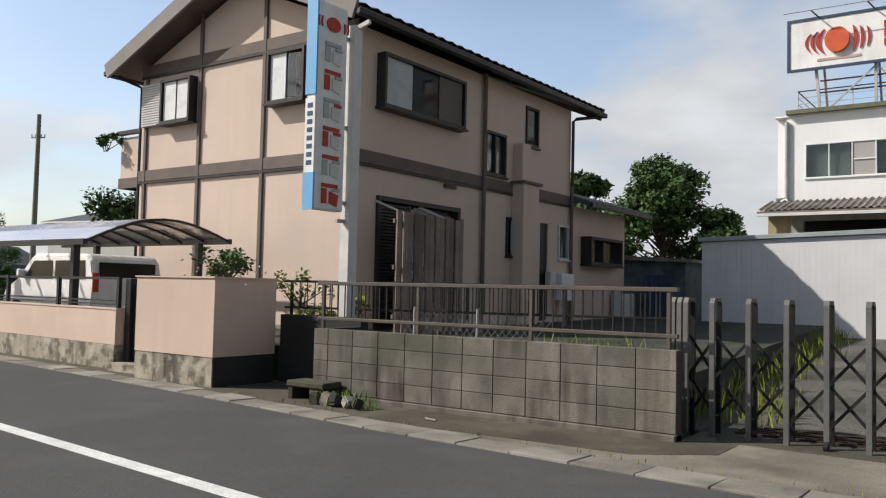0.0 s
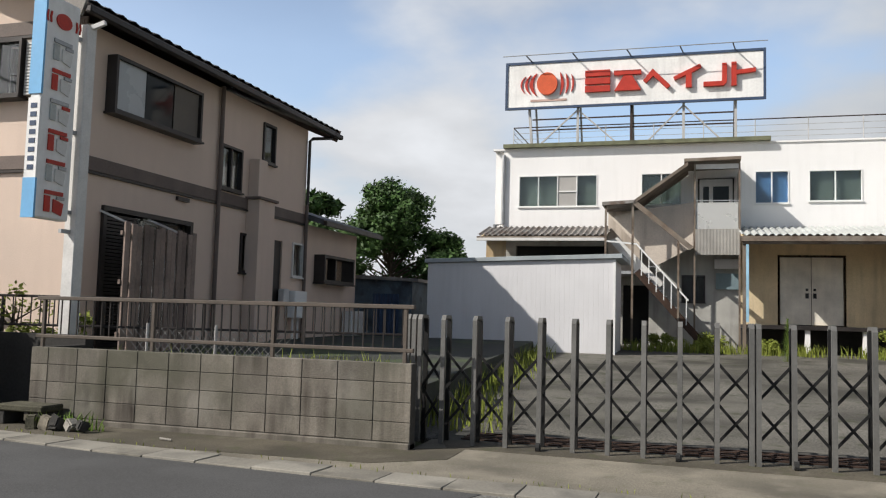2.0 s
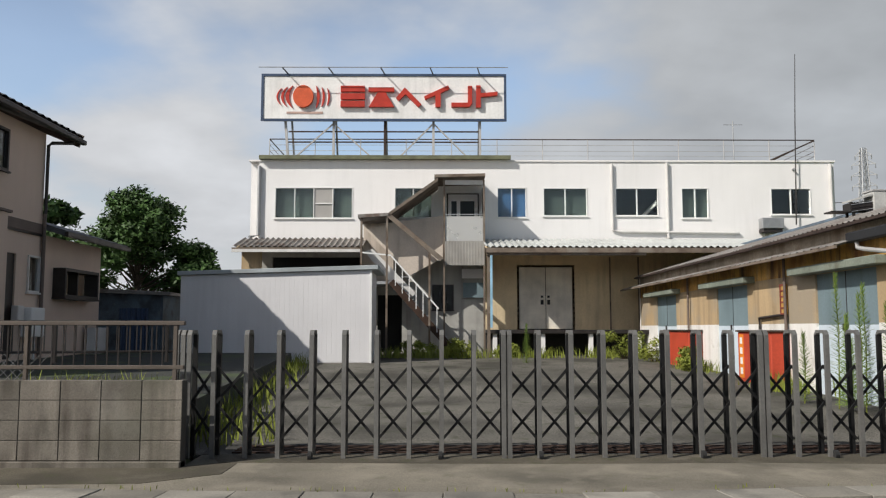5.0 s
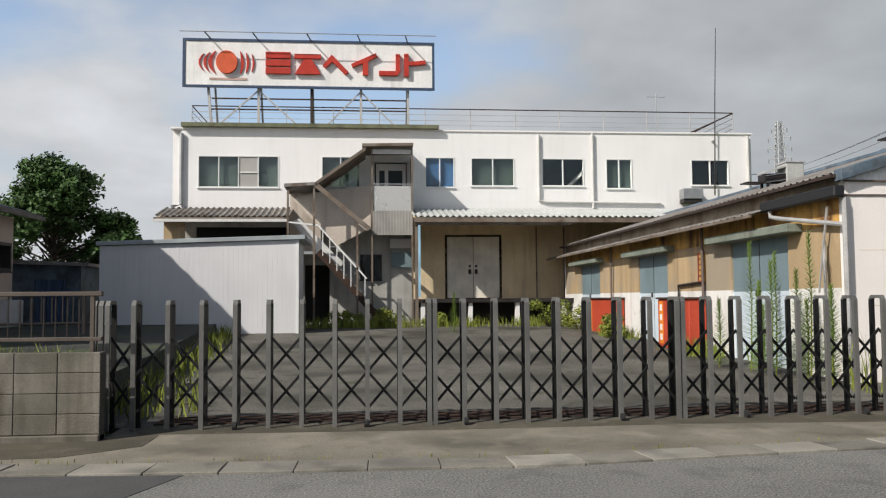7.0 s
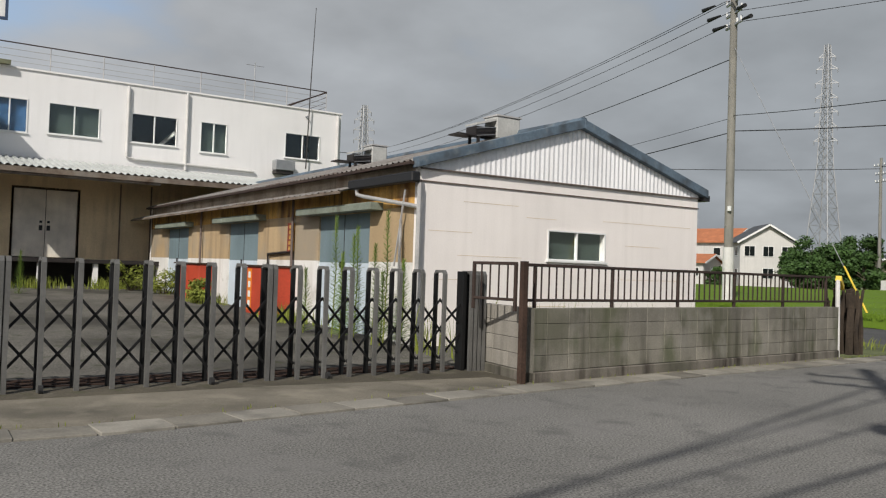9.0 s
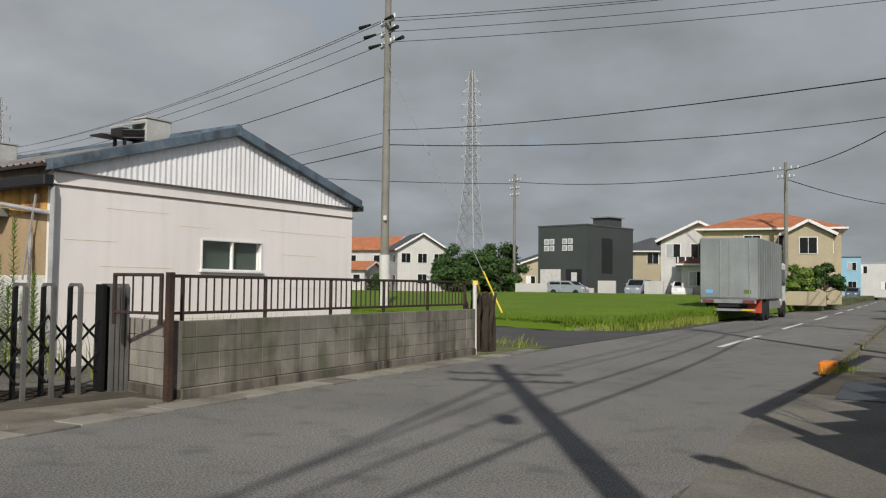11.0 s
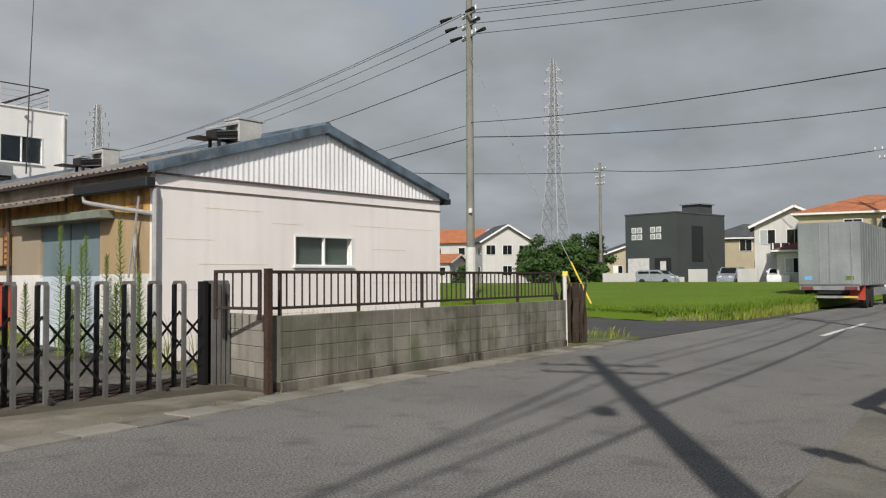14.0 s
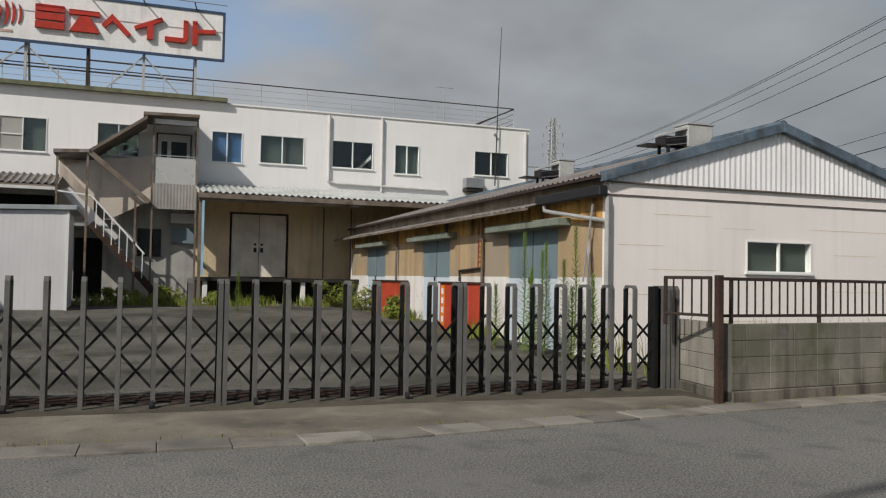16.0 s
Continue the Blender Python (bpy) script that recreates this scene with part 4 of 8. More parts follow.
part("ridge", tube(NB(), [(RIDGE_X, 9.5, top + 0.3), (RIDGE_X, 18.7, top + 0.3)], 0.12, 8), ROOF_TILE, house)
# belt course and pilasters
for W, u0, u1 in ((F, HX0, HX1), (R, HY0, HY1)):
    part("belt", wbox(NB(), W, u0 - 0.02, u1 + 0.02, 0.035, 0.0, 3.45, 3.67), BROWN, house, bev=0.005)
    part("belt", wbox(NB(), W, u0 - 0.02, u1 + 0.02, 0.05, 0.0, 3.40, 3.44), DARK_METAL, house)
for u in (-14.62, -12.86, -11.0, -8.78):
    part("pilaster", wbox(NB(), F, u - 0.04, u + 0.04, 0.045, 0.0, 0.6, EAVE + (0.9 if -13 < u < -10 else 0.05)), BROWN, house)
part("gable_belt", wbox(NB(), F, HX0, HX1, 0.035, 0.0, 5.60, 5.82), BROWN, house, bev=0.005)
part("gable_belt", wbox(NB(), F, HX0, HX1, 0.05, 0.0, 5.55, 5.59), DARK_METAL, house)


def shutter_box(W, u0, u1, z0, z1, out):
    s = part("shutter_box", wbox(NB(), W, u0, u1, out, 0, z0, z1), M("shutter_grey", (0.36, 0.33, 0.30), 0.6), house, "pale louvred shutter box")
    n = int((z1 - z0) / 0.05)
    for k in range(n):
        part("slat", wbox(NB(), W, u0 + 0.03, u1 - 0.03, out + 0.015, out + 0.001, z0 + 0.05 * k + 0.008, z0 + 0.05 * k + 0.036), PVC, s)


# gable windows stand proud in dark frames
window(house, F, -13.93, -12.98, 4.53, 5.40, 2, out=0.2, glass=0.15, inset=0.05, bar=0.05, frame_mat=DARK_METAL, pane_mats=[FROST_WHITE])
shutter_box(F, -14.66, -13.95, 4.54, 5.40, 0.12)
window(house, F, -10.76, -9.80, 4.58, 5.50, 2, out=0.2, glass=0.15, inset=0.05, bar=0.05, frame_mat=DARK_METAL, pane_mats=[FROST_WHITE, GLASS])
shutter_box(F, -9.78, -9.2, 4.6, 5.48, 0.12)
part("curtain", wbox(NB(), F, -10.7, -10.35, -0.15, -0.16, 4.6, 5.48), CURTAIN, house)
# side face
bay = window(house, R, 10.56, 12.98, 4.44, 5.36, 3, out=0.2, glass=0.14, inset=0.05, bar=0.055, frame_mat=DARK_METAL, pane_mats=[FROST, TINT, MESH_BROWN])
window(house, R, 13.92, 14.72, 3.74, 4.63, 2, out=0.05, bar=0.05, frame_mat=DARK_METAL, pane_mats=[GLASS, GLASS])
part("curtain", wbox(NB(), R, 13.98, 14.3, -0.12, -0.13, 3.8, 4.6), CURTAIN, house)
window(house, R, 15.55, 16.1, 4.56, 5.43, 1, out=0.04, bar=0.05, frame_mat=DARK_METAL)
lv = window(house, R, 14.8, 15.35, 2.12, 2.94, 1, out=0.04, bar=0.05, frame_mat=DARK_METAL)
window(house, R, 17.11, 17.64, 2.15, 2.95, 1, out=0.04, bar=0.04, frame_mat=PVC)
part("door", wbox(NB(), R, 16.27, 16.64, -0.04, -0.08, 0.75, 2.93), DARK_METAL, house, "narrow dark side door")
sh = part("shutter_frame", holed(NB(), facing("+x", HX1 + 0.06), 10.62, 13.06, 0.7, 2.95, 0.14, [(10.7, 12.98, 0.78, 2.87)]), DARK_METAL, house)
for k in range(36):
    part("slat", wbox(NB(), R, 10.72, 11.5, 0.0, -0.03, 0.8 + 0.057 * k, 0.84 + 0.057 * k), DARK_METAL, sh)
part("pane", wbox(NB(), R, 11.52, 12.96, -0.06, -0.066, 0.8, 2.86), GLASS, sh)
part("vent", wbox(NB(), R, 12.55, 12.9, 0.06, 0, 3.3, 3.37), DARK_METAL, house)
for y, z0, z1 in ((13.84, 0.5, 5.74), (17.66, 0.5, 3.9)):
    part("downpipe", tube(NB(), [(HX1 + 0.07, y, z0), (HX1 + 0.07, y, z1)], 0.045, 8), BROWN, house)
part("downpipe", tube(NB(), [(HX1 + 0.07, 17.68, 3.9), (HX1 + 0.07, 17.68, 5.45), (HX1 + 0.12, 17.75, 5.52), (-8.32, 18.3, 5.64)], 0.04, 8), DARK_METAL, house)
part("downpipe", tube(NB(), [(HX0 - 0.07, HY0 + 0.02, 0.5), (HX0 - 0.07, HY0 + 0.02, 5.4), (HX0 - 0.2, HY0 - 0.15, 5.5), (-15.1, 9.7, 5.58)], 0.04, 8), DARK_METAL, house)
part("flue", box(NB(), (HX1, 15.0, 0.6), (HX1 + 0.32, 15.66, 3.66)), PINK, house, bev=0.01)
part("flue_cap", box(NB(), (HX1, 14.94, 3.66), (HX1 + 0.38, 15.72, 3.71)), BROWN, house)
part("flue", box(NB(), (HX1, 15.05, 3.71), (HX1 + 0.25, 15.4, 4.52)), PINK, house, bev=0.01)
# lean-to behind
part("annex_wall", holed(NB(), R, HY1, 20.9, 0.5, 3.45, 0.15, [(18.35, 20.1, 2.12, 2.72)]), PINK, house)
part("annex_wall", box(NB(), (-13, 20.75, 0.5), (HX1 - 0.15, 20.9, 3.45)), PINK, house)
part("annex_roof", prism(NB(), [(-8.15, 17.7, 3.42), (-8.15, 17.7, 3.55), (-11.5, 17.7, 4.5), (-11.5, 17.7, 4.38)], (0, 3.7, 0)), ROOF_TILE, house)
part("annex_gutter", beam(NB(), (-8.12, 17.7, 3.46), (-8.12, 21.4, 3.46), 0.1, 0.1), DARK_METAL, house)
window(house, R, 18.3, 20.15, 2.08, 2.76, 2, out=0.3, bar=0.07, frame_mat=DARK_METAL)
# balcony on the far side
part("balcony", box(NB(), (-16.0, 10.4, 3.4), (HX0, 13.2, 4.5)), PINK, house)
part("balcony_rail", box(NB(), (-16.08, 10.32, 4.56), (HX0, 10.44, 4.64)), DARK_METAL, house)
part("balcony_belt", box(NB(), (-16.03, 10.37, 3.4), (HX0, 13.2, 3.62)), BROWN, house)

# wooden slat screen, heater, cooler beside the house
scr = thing("slat_screen", (-8.0, 11.3, 0.55), "weathered upright wooden slat screen beside the house", "screen")
for k in range(13):
    y = 10.4 + 0.148 * k
    part("slat", box(NB(), (-8.03 + 0.02 * (k % 2), y, 0.56), (-8.0 + 0.02 * (k % 2), y + 0.115, 2.66 - 0.02 * (k % 3))), WOOD, scr)
for z in (0.9, 1.7, 2.45):
    part("batten", box(NB(), (-8.08, 10.38, z), (-8.04, 12.32, z + 0.07)), WOOD, scr)
for y in (10.7, 11.9):
    part("stay", beam(NB(), (-8.06, y, 2.62), (-8.68, y - 0.1, 2.86), 0.03, 0.03), PVC, scr)
ht = thing("water_heater", (-8.5, 17.0, 0.6), "white wall water heater with pipes", "heater")
part("body", box(NB(), (HX1 + 0.01, 16.85, 1.2), (HX1 + 0.28, 17.45, 1.82)), PLASTIC_WHITE, ht, bev=0.02)
part("pipe", tube(NB(), [(HX1 + 0.15, 17.0, 0.55), (HX1 + 0.15, 17.0, 1.2)], 0.03, 6), PVC, ht)
part("pipe", tube(NB(), [(HX1 + 0.15, 17.25, 0.55), (HX1 + 0.15, 17.25, 1.2)], 0.03, 6), PVC, ht)
part("meter", box(NB(), (HX1 + 0.01, 16.5, 1.5), (HX1 + 0.18, 16.75, 1.85)), PVC, ht, bev=0.02)
acu = thing("air_conditioner", (-8.4, 20.3, 0.62), "grey outdoor air conditioner unit by the wall", "air conditioner")
part("body", box(NB(), (-8.62, 19.95, 0.75), (-8.32, 20.75, 1.4)), PVC, acu, bev=0.02)
part("foot", box(NB(), (-8.6, 20.0, 0.6), (-8.35, 20.1, 0.75)), DARK_METAL, acu)
part("foot", box(NB(), (-8.6, 20.6, 0.6), (-8.35, 20.7, 0.75)), DARK_METAL, acu)
XF = Matrix.Identity(4)
# outbuildings and sheeting behind the house
ob = thing("garden_shed", (-10, 26.5, 0.6), "low dark garden shed with a shallow roof", "shed")
part("wall", box(NB(), (-12.0, 25.5, 0.55), (-8.6, 28, 2.5)), BLUE_GREY, ob)
part("roof", prism(NB(), [(-12.3, 25.2, 2.55), (-8.3, 25.2, 2.4), (-8.3, 25.2, 2.5), (-12.3, 25.2, 2.7)], (0, 3.1, 0)), ROOF_SHEET, ob)
bm = NB()
corrugated(bm, (-9.9, 25.35, 2.0), (0.9, 0, 0), (0, 0, -1.4), 6, 0.03, up=(0, 1, 0))
solo("sheeting", bm, NAVY, "dark blue plastic sheeting hung before the shed", "tarpaulin")

# ---- garden walls before the house ----
pw = thing("wall_pink_planter", (-9.6, 7.8, 0), "pink rendered planter wall on a stained concrete base", "wall", kind="structure")
part("base", box(NB(), (-10.33, 7.31, 0), (-8.64, 8.4, 0.42)), STAINED, pw)
# Thin near-black skin paints the shade of the base's right side.
part("base_side", box(NB(), (-8.64, 7.33, 0), (-8.632, 8.4, 0.42)), DARK_AND_SHADE, pw, "near-black side of the base, its shade painted on")
part("render", holed(NB(), facing("-y", 7.30), -10.33, -8.62, 0.42, 1.47, 0.12, []), PINK_WALL, pw)
part("render", box(NB(), (-8.74, 7.42, 0.42), (-8.62, 8.4, 1.47)), PINK_WALL, pw)
part("render", box(NB(), (-10.33, 7.42, 0.42), (-10.21, 8.4, 1.47)), PINK_WALL, pw)
part("cap", box(NB(), (-10.35, 7.28, 1.47), (-8.60, 7.44, 1.49)), PINK_WALL, pw)
part("cap", box(NB(), (-8.76, 7.44, 1.47), (-8.60, 8.42, 1.49)), PINK_WALL, pw)
part("soil", box(NB(), (-10.21, 7.44, 0.42), (-8.74, 8.4, 1.38)), EARTH, pw)
pl = thing("wall_pink_low", (-18, 7.9, 0), "low pink rendered wall on a mottled stained base", "wall", kind="structure")
dz = lambda x: 7.85 + 0.075 * (-11.54 - x)
bm = NB(); beam(bm, (-11.54, dz(-11.54), 0.2), (-30, dz(-30), 0.2), 0.17, 0.4); part("base", bm, STAINED, pl)
bm = NB(); beam(bm, (-11.54, dz(-11.54), 0.68), (-30, dz(-30), 0.68), 0.15, 0.55); part("render", bm, PINK_WALL, pl)
bm = NB(); beam(bm, (-11.51, dz(-11.54), 0.967), (-30, dz(-30), 0.967), 0.18, 0.025); part("cap", bm, PINK_WALL, pl)
fe = thing("railing", (-18, 8.2, 0.9), "black slatted aluminium fence on the low wall", "railing")
for z in (1.03, 1.09, 1.45):
    part("slat", beam(NB(), (-11.58, dz(-11.58), z), (-30, dz(-30), z), 0.02, 0.022 if z < 1.4 else 0.04), BLACK, fe)
for k in range(10):
    x = -11.6 - 2.0 * k
    part("post", box(NB(), (x - 0.03, dz(x) - 0.03, 0.97), (x + 0.03, dz(x) + 0.03, 1.47)), BLACK, fe)
ga = thing("garden_gate", (-11.2, 7.95, 0.1), "black metal garden gate between two walls", "gate")
for x in (-11.43, -10.43):
    part("post", box(NB(), (x - 0.07, 7.9, 0.02), (x + 0.07, 8.04, 1.45)), BLACK, ga, bev=0.01)
part("leaf", holed(NB(), facing("-y", 7.96), -11.36, -10.5, 0.2, 1.35, 0.03, [(-11.3, -10.56, 0.28, 1.29)]), BLACK, ga)
for k in range(11):
    part("bar", box(NB(), (-11.28 + 0.069 * k, 7.965, 0.28), (-11.24 + 0.069 * k, 7.985, 1.29)), BLACK, ga)
part("step", box(NB(), (-11.5, 7.6, 0.0), (-10.35, 8.3, 0.14)), STAINED, ga)
# Wall coloured near-black to hold the deep shade of this recess.
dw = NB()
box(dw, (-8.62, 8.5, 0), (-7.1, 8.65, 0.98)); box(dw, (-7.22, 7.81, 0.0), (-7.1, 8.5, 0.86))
solo("wall_dark", dw, DARK_AND_SHADE, "near-black concrete wall with the recess shade in its colour", "wall", kind="structure")
railing("railing", (-8.7, 8.65), (-3.4, 10.3), 1.08, 1.46, DARK_METAL, "dark iron garden railing before the house", 5, gap=0.12, rail=0.035)
# wire mesh panel
mp = thing("wire_fence", (-5.7, 8.55, 0.5), "short wire mesh fence with white posts", "fence")
for x in (-6.2, -5.25):
    part("post", tube(NB(), [(x, 8.5, 0.48), (x, 8.5, 1.16)], 0.018, 6), RAIL_GREY, mp)
bm = NB()
for k in range(20):
    x = -6.6 + 0.1 * k
    beam(bm, (x, 8.5, 0.6), (x + 0.5, 8.5, 1.1), 0.004, 0.004); beam(bm, (x + 0.5, 8.5, 0.6), (x, 8.5, 1.1), 0.004, 0.004)
tagged(part("mesh", bm, WIRE_GREY, mp), kind="stuff")

# planting
rnd = random.Random(11)
def shrub(name, at, r, label, seed, mat, n=5, count=160, size=0.06, flat=0.8):
    rr = random.Random(seed)
    e = thing(name, at, label, "shrub")
    st, cr = NB(), NB()
    for k in range(n):
        c = Vector(at) + Vector((rr.uniform(-r, r), rr.uniform(-r * 0.5, r * 0.5), rr.uniform(0.35, 1.1) * r))
        tube(st, [Vector(at) + Vector((rr.uniform(-0.1, 0.1), 0, -0.03)), c], 0.015, 5, 0.006)
        leaves(cr, rr, c, r * rr.uniform(0.35, 0.6), count, size, flat)
    part("stems", st, BARK, e)
    part("leaves", cr, mat, e)
    return e


shrub("shrub", (-9.25, 8.0, 1.38), 0.42, "leafy garden shrub growing over the planter wall", 3, LEAF, 12, 60, 0.04)
bm = NB()
for _ in range(80):
    leaves(bm, rnd, (-9.2 + rnd.gauss(0, 0.38), 8.0 + rnd.gauss(0, 0.15), 1.62 + rnd.gauss(0, 0.13)), 0.025, 4, 0.02)
solo("blossom", bm, FLOWER, "pale pink flowers on the planter shrub", "flowers", kind="stuff")
shrub("shrub", (-8.5, 8.75, 1.1), 0.42, "thin pale flowering shrub behind the planter", 4, WEED, 6, 40, 0.04)
shrub("shrub", (-11.4, 9.6, 1.2), 0.36, "bright yellow-green shrub in the garden", 8, LEAF_LIGHT, 6, 140, 0.05)
shrub("shrub", (-8.2, 9.1, 0.7), 0.5, "dry mixed weeds behind the railing", 9, WEED, 6, 90, 0.05)
shrub("climbing_plant", (-18.2, 12.3, 2.5), 0.9, "dense climbing plant under the balcony", 12, LEAF, 9, 260, 0.07, 1.1)
shrub("climbing_plant", (-18.75, 12.05, 4.7), 0.4, "climbing plant on the balcony corner", 13, LEAF, 5, 120, 0.05)

# ---- carport and car ----
cp = thing("carport", (-14.5, 8.9, 0.4), "dark bronze carport with an arched tinted roof", "carport")
ARC = [(7.85 + 3.05 * k / 10, 2.05 + 0.018 * k + 0.40 * math.sin(math.pi * k / 10)) for k in range(11)]
for k in range(9):
    x = -12.65 - 0.72 * k
    bm = NB()
    for (y0, z0), (y1, z1) in zip(ARC, ARC[1:]):
        beam(bm, (x, y0, z0), (x, y1, z1), 0.04, 0.05, (1, 0, 0))
    part("rib", bm, DARK_METAL, cp)
bm = NB()
for (y0, z0), (y1, z1) in zip(ARC, ARC[1:]):
    v = [bm.verts.new(p) for p in ((-12.66, y0, z0 + 0.03), (-12.66, y1, z1 + 0.03), (-18.5, y1, z1 + 0.03), (-18.5, y0, z0 + 0.03))]
    bm.faces.new(v)
roof_panel = part("roof_panel", bm, M("tinted_roof_panel", (0.50, 0.42, 0.42), 0.3, var=0.05, bump=0, trans=0.75), cp)
roof_panel.visible_shadow = False
for y, z in (ARC[0], ARC[-1]):
    part("eave_bar", beam(NB(), (-12.6, y, z), (-18.55, y, z), 0.08, 0.1), DARK_METAL, cp)
for x, y, z in ((-13.3, 8.1, 2.14), (-16.9, 8.1, 2.14), (-13.35, 10.75, 2.2), (-16.9, 10.75, 2.2)):
    part("post", box(NB(), (x - 0.06, y - 0.06, 0.45), (x + 0.06, y + 0.06, z)), DARK_METAL, cp, bev=0.01)


def wheel(e, x, y, z, r, side, w=0.2):
    t = part("tyre", tube(NB(), [(x, y, z), (x, y + side * w, z)], r, 20), TYRE, e, smooth=False)
    part("rim", tube(NB(), [(x, y - side * 0.01, z), (x, y + side * 0.03, z)], r * 0.62, 14), STEEL, t)


def van(name, at, length, width, height, paint, label, nose=0.22, heading=0.0, boxy=0.12):
    """A small van: body shell with glasshouse, wheels and lamps, built nose towards -x, then turned."""
    e = thing(name, (0, 0, 0), label, "car")
    L, Wd, H = length, width, height
    side = [(0, 0.28), (0, 0.62), (0.03 * L, 0.80), (nose * L, 0.92 + 0.02), (nose * L + 0.13 * L, H * 0.96), (nose * L + 0.19 * L, H), (L * 0.94, H * 0.985), (L * 0.985, H * 0.9), (L, 0.95), (L, 0.3)]
    bm = NB()
    prism(bm, [(x, -Wd / 2, z) for x, z in side], (0, Wd, 0))
    part("body", bm, paint, e, bev=0.05)
    a, b = nose * L + 0.05 * L, nose * L + 0.17 * L
    for s in (-1, 1):
        y = s * (Wd / 2 + 0.004)
        for u0, u1, v0, v1 in ((a + 0.03, nose * L + 0.38 * L, b, nose * L + 0.38 * L), (nose * L + 0.41 * L, L * 0.93, nose * L + 0.41 * L, L * 0.92)):
            part("side_window", prism(NB(), [(u0, y, 0.98), (u1, y, 0.98), (v1, y, H * 0.9), (v0, y, H * 0.9)], (0, s * 0.006, 0)), TINT, e)
        part("mirror", box(NB(), (a - 0.02, y, 1.0), (a + 0.08, y + s * 0.14, 1.16)), paint, e, bev=0.02)
        part("headlamp", box(NB(), (-0.012, s * Wd * 0.28 - 0.12, 0.62), (0.06, s * Wd * 0.28 + 0.12, 0.76)), CERAMIC, e, bev=0.01)
        part("tail_lamp", box(NB(), (L - 0.04, s * Wd * 0.45 - 0.07, 0.75), (L + 0.012, s * Wd * 0.45 + 0.05, 1.1)), RED_PAINT, e)
        for x in (0.18 * L, 0.82 * L):
            wheel(e, x, s * (Wd / 2 - 0.18), 0.28, 0.28, s)
    part("rear_window", box(NB(), (L * 0.99, -Wd * 0.4, 1.02), (L + 0.008, Wd * 0.4, H * 0.88)), TINT, e)
    part("windscreen", prism(NB(), [(nose * L + 0.005 * L, -Wd * 0.43, 0.98), (nose * L + 0.125 * L, -Wd * 0.41, H * 0.95), (nose * L + 0.125 * L, Wd * 0.41, H * 0.95), (nose * L + 0.005 * L, Wd * 0.43, 0.98)], (-0.012, 0, 0.006)), TINT, e)
    for x, n in ((-0.05, "front_bumper"), (L - 0.06, "rear_bumper")):
        part(n, box(NB(), (x, -Wd * 0.48, 0.26), (x + 0.11, Wd * 0.48, 0.5)), paint, e, bev=0.03)
    e.matrix_basis = pose(*at, 0, 0, heading)
    return e


van("car", (-16.75, 9.35, 0.45), 3.15, 1.45, 1.47, CAR_WHITE, "small white boxy car parked under the carport", nose=0.2)

# ---- upright projecting sign ----
sg = thing("projecting_sign", (-7.6, 8.7, 0.5), "tall white and blue projecting shop sign on a steel pole", "sign")
part("cabinet", box(NB(), (-7.70, 7.96, 2.42), (-7.53, 8.56, 5.24)), SIGN_WHITE, sg, bev=0.02)
part("edge", box(NB(), (-7.71, 7.945, 3.95), (-7.52, 7.975, 5.25)), SIGN_BLUE, sg, "light blue edge panel")
part("edge", box(NB(), (-7.71, 7.945, 2.41), (-7.52, 7.975, 2.9)), SIGN_BLUE, sg, "light blue edge panel")
part("edge", box(NB(), (-7.705, 7.95, 2.9), (-7.525, 7.97, 3.9)), SIGN_WHITE, sg)
for k in range(8):
    part("bar", box(NB(), (-7.66, 7.944, 3.0 + 0.11 * k), (-7.57, 7.952, 3.06 + 0.11 * k)), NAVY, sg)
part("pole", box(NB(), (-7.66, 8.64, 0.45), (-7.48, 8.82, 5.06)), PVC, sg, "pale painted steel pole", bev=0.01)
for z in (2.3, 2.55, 3.6, 4.85):
    part("bracket", beam(NB(), (-7.6, 8.5, z), (-7.57, 8.7, z), 0.05, 0.05), STEEL, sg)
part("lamp_arm", beam(NB(), (-7.6, 8.72, 5.0), (-7.3, 8.75, 5.1), 0.05, 0.06), PVC, sg)
FX = -7.526
def face_shape(pts, mat):
    """A raised plain shape on the sign's face; points are (across, up) from the top of the face."""
    part("shape", prism(NB(), [(FX, 8.26 + 1.35 * (u - 0.28), 5.22 - v) for u, v in pts], (0.016, 0, 0)), mat, sg)
disc = [(0.28 + 0.1 * math.cos(a), 0.27 + 0.1 * math.sin(a)) for a in (2 * math.pi * k / 20 for k in range(20))]
face_shape(disc, RED_LETTER)
for s in (-1, 1):
    for k in (1, 2):
        face_shape([(0.28 + s * (0.11 + 0.045 * k), 0.2), (0.28 + s * (0.125 + 0.045 * k), 0.2), (0.28 + s * (0.135 + 0.045 * k), 0.27), (0.28 + s * (0.125 + 0.045 * k), 0.34), (0.28 + s * (0.11 + 0.045 * k), 0.34), (0.28 + s * (0.118 + 0.045 * k), 0.27)], RED_LETTER)
for k in range(6):
    v = 0.52 + 0.385 * k
    face_shape([(0.17, v), (0.40, v), (0.40, v + 0.05), (0.17, v + 0.05)], STEEL if k in (0, 2) else RED_LETTER)
    face_shape([(0.17, v + 0.07), (0.24, v + 0.07), (0.24, v + 0.27), (0.17, v + 0.27)], RED_LETTER if k in (1, 5, 3) else PALE_SHEET)
    face_shape([(0.28, v + 0.1), (0.41, v + 0.14), (0.39, v + 0.3), (0.28, v + 0.26)], PVC if k != 5 else RED_LETTER)
    face_shape([(0.32, v + 0.06), (0.42, v + 0.06), (0.42, v + 0.1), (0.32, v + 0.1)], RED_LETTER if k in (2, 3) else STEEL)


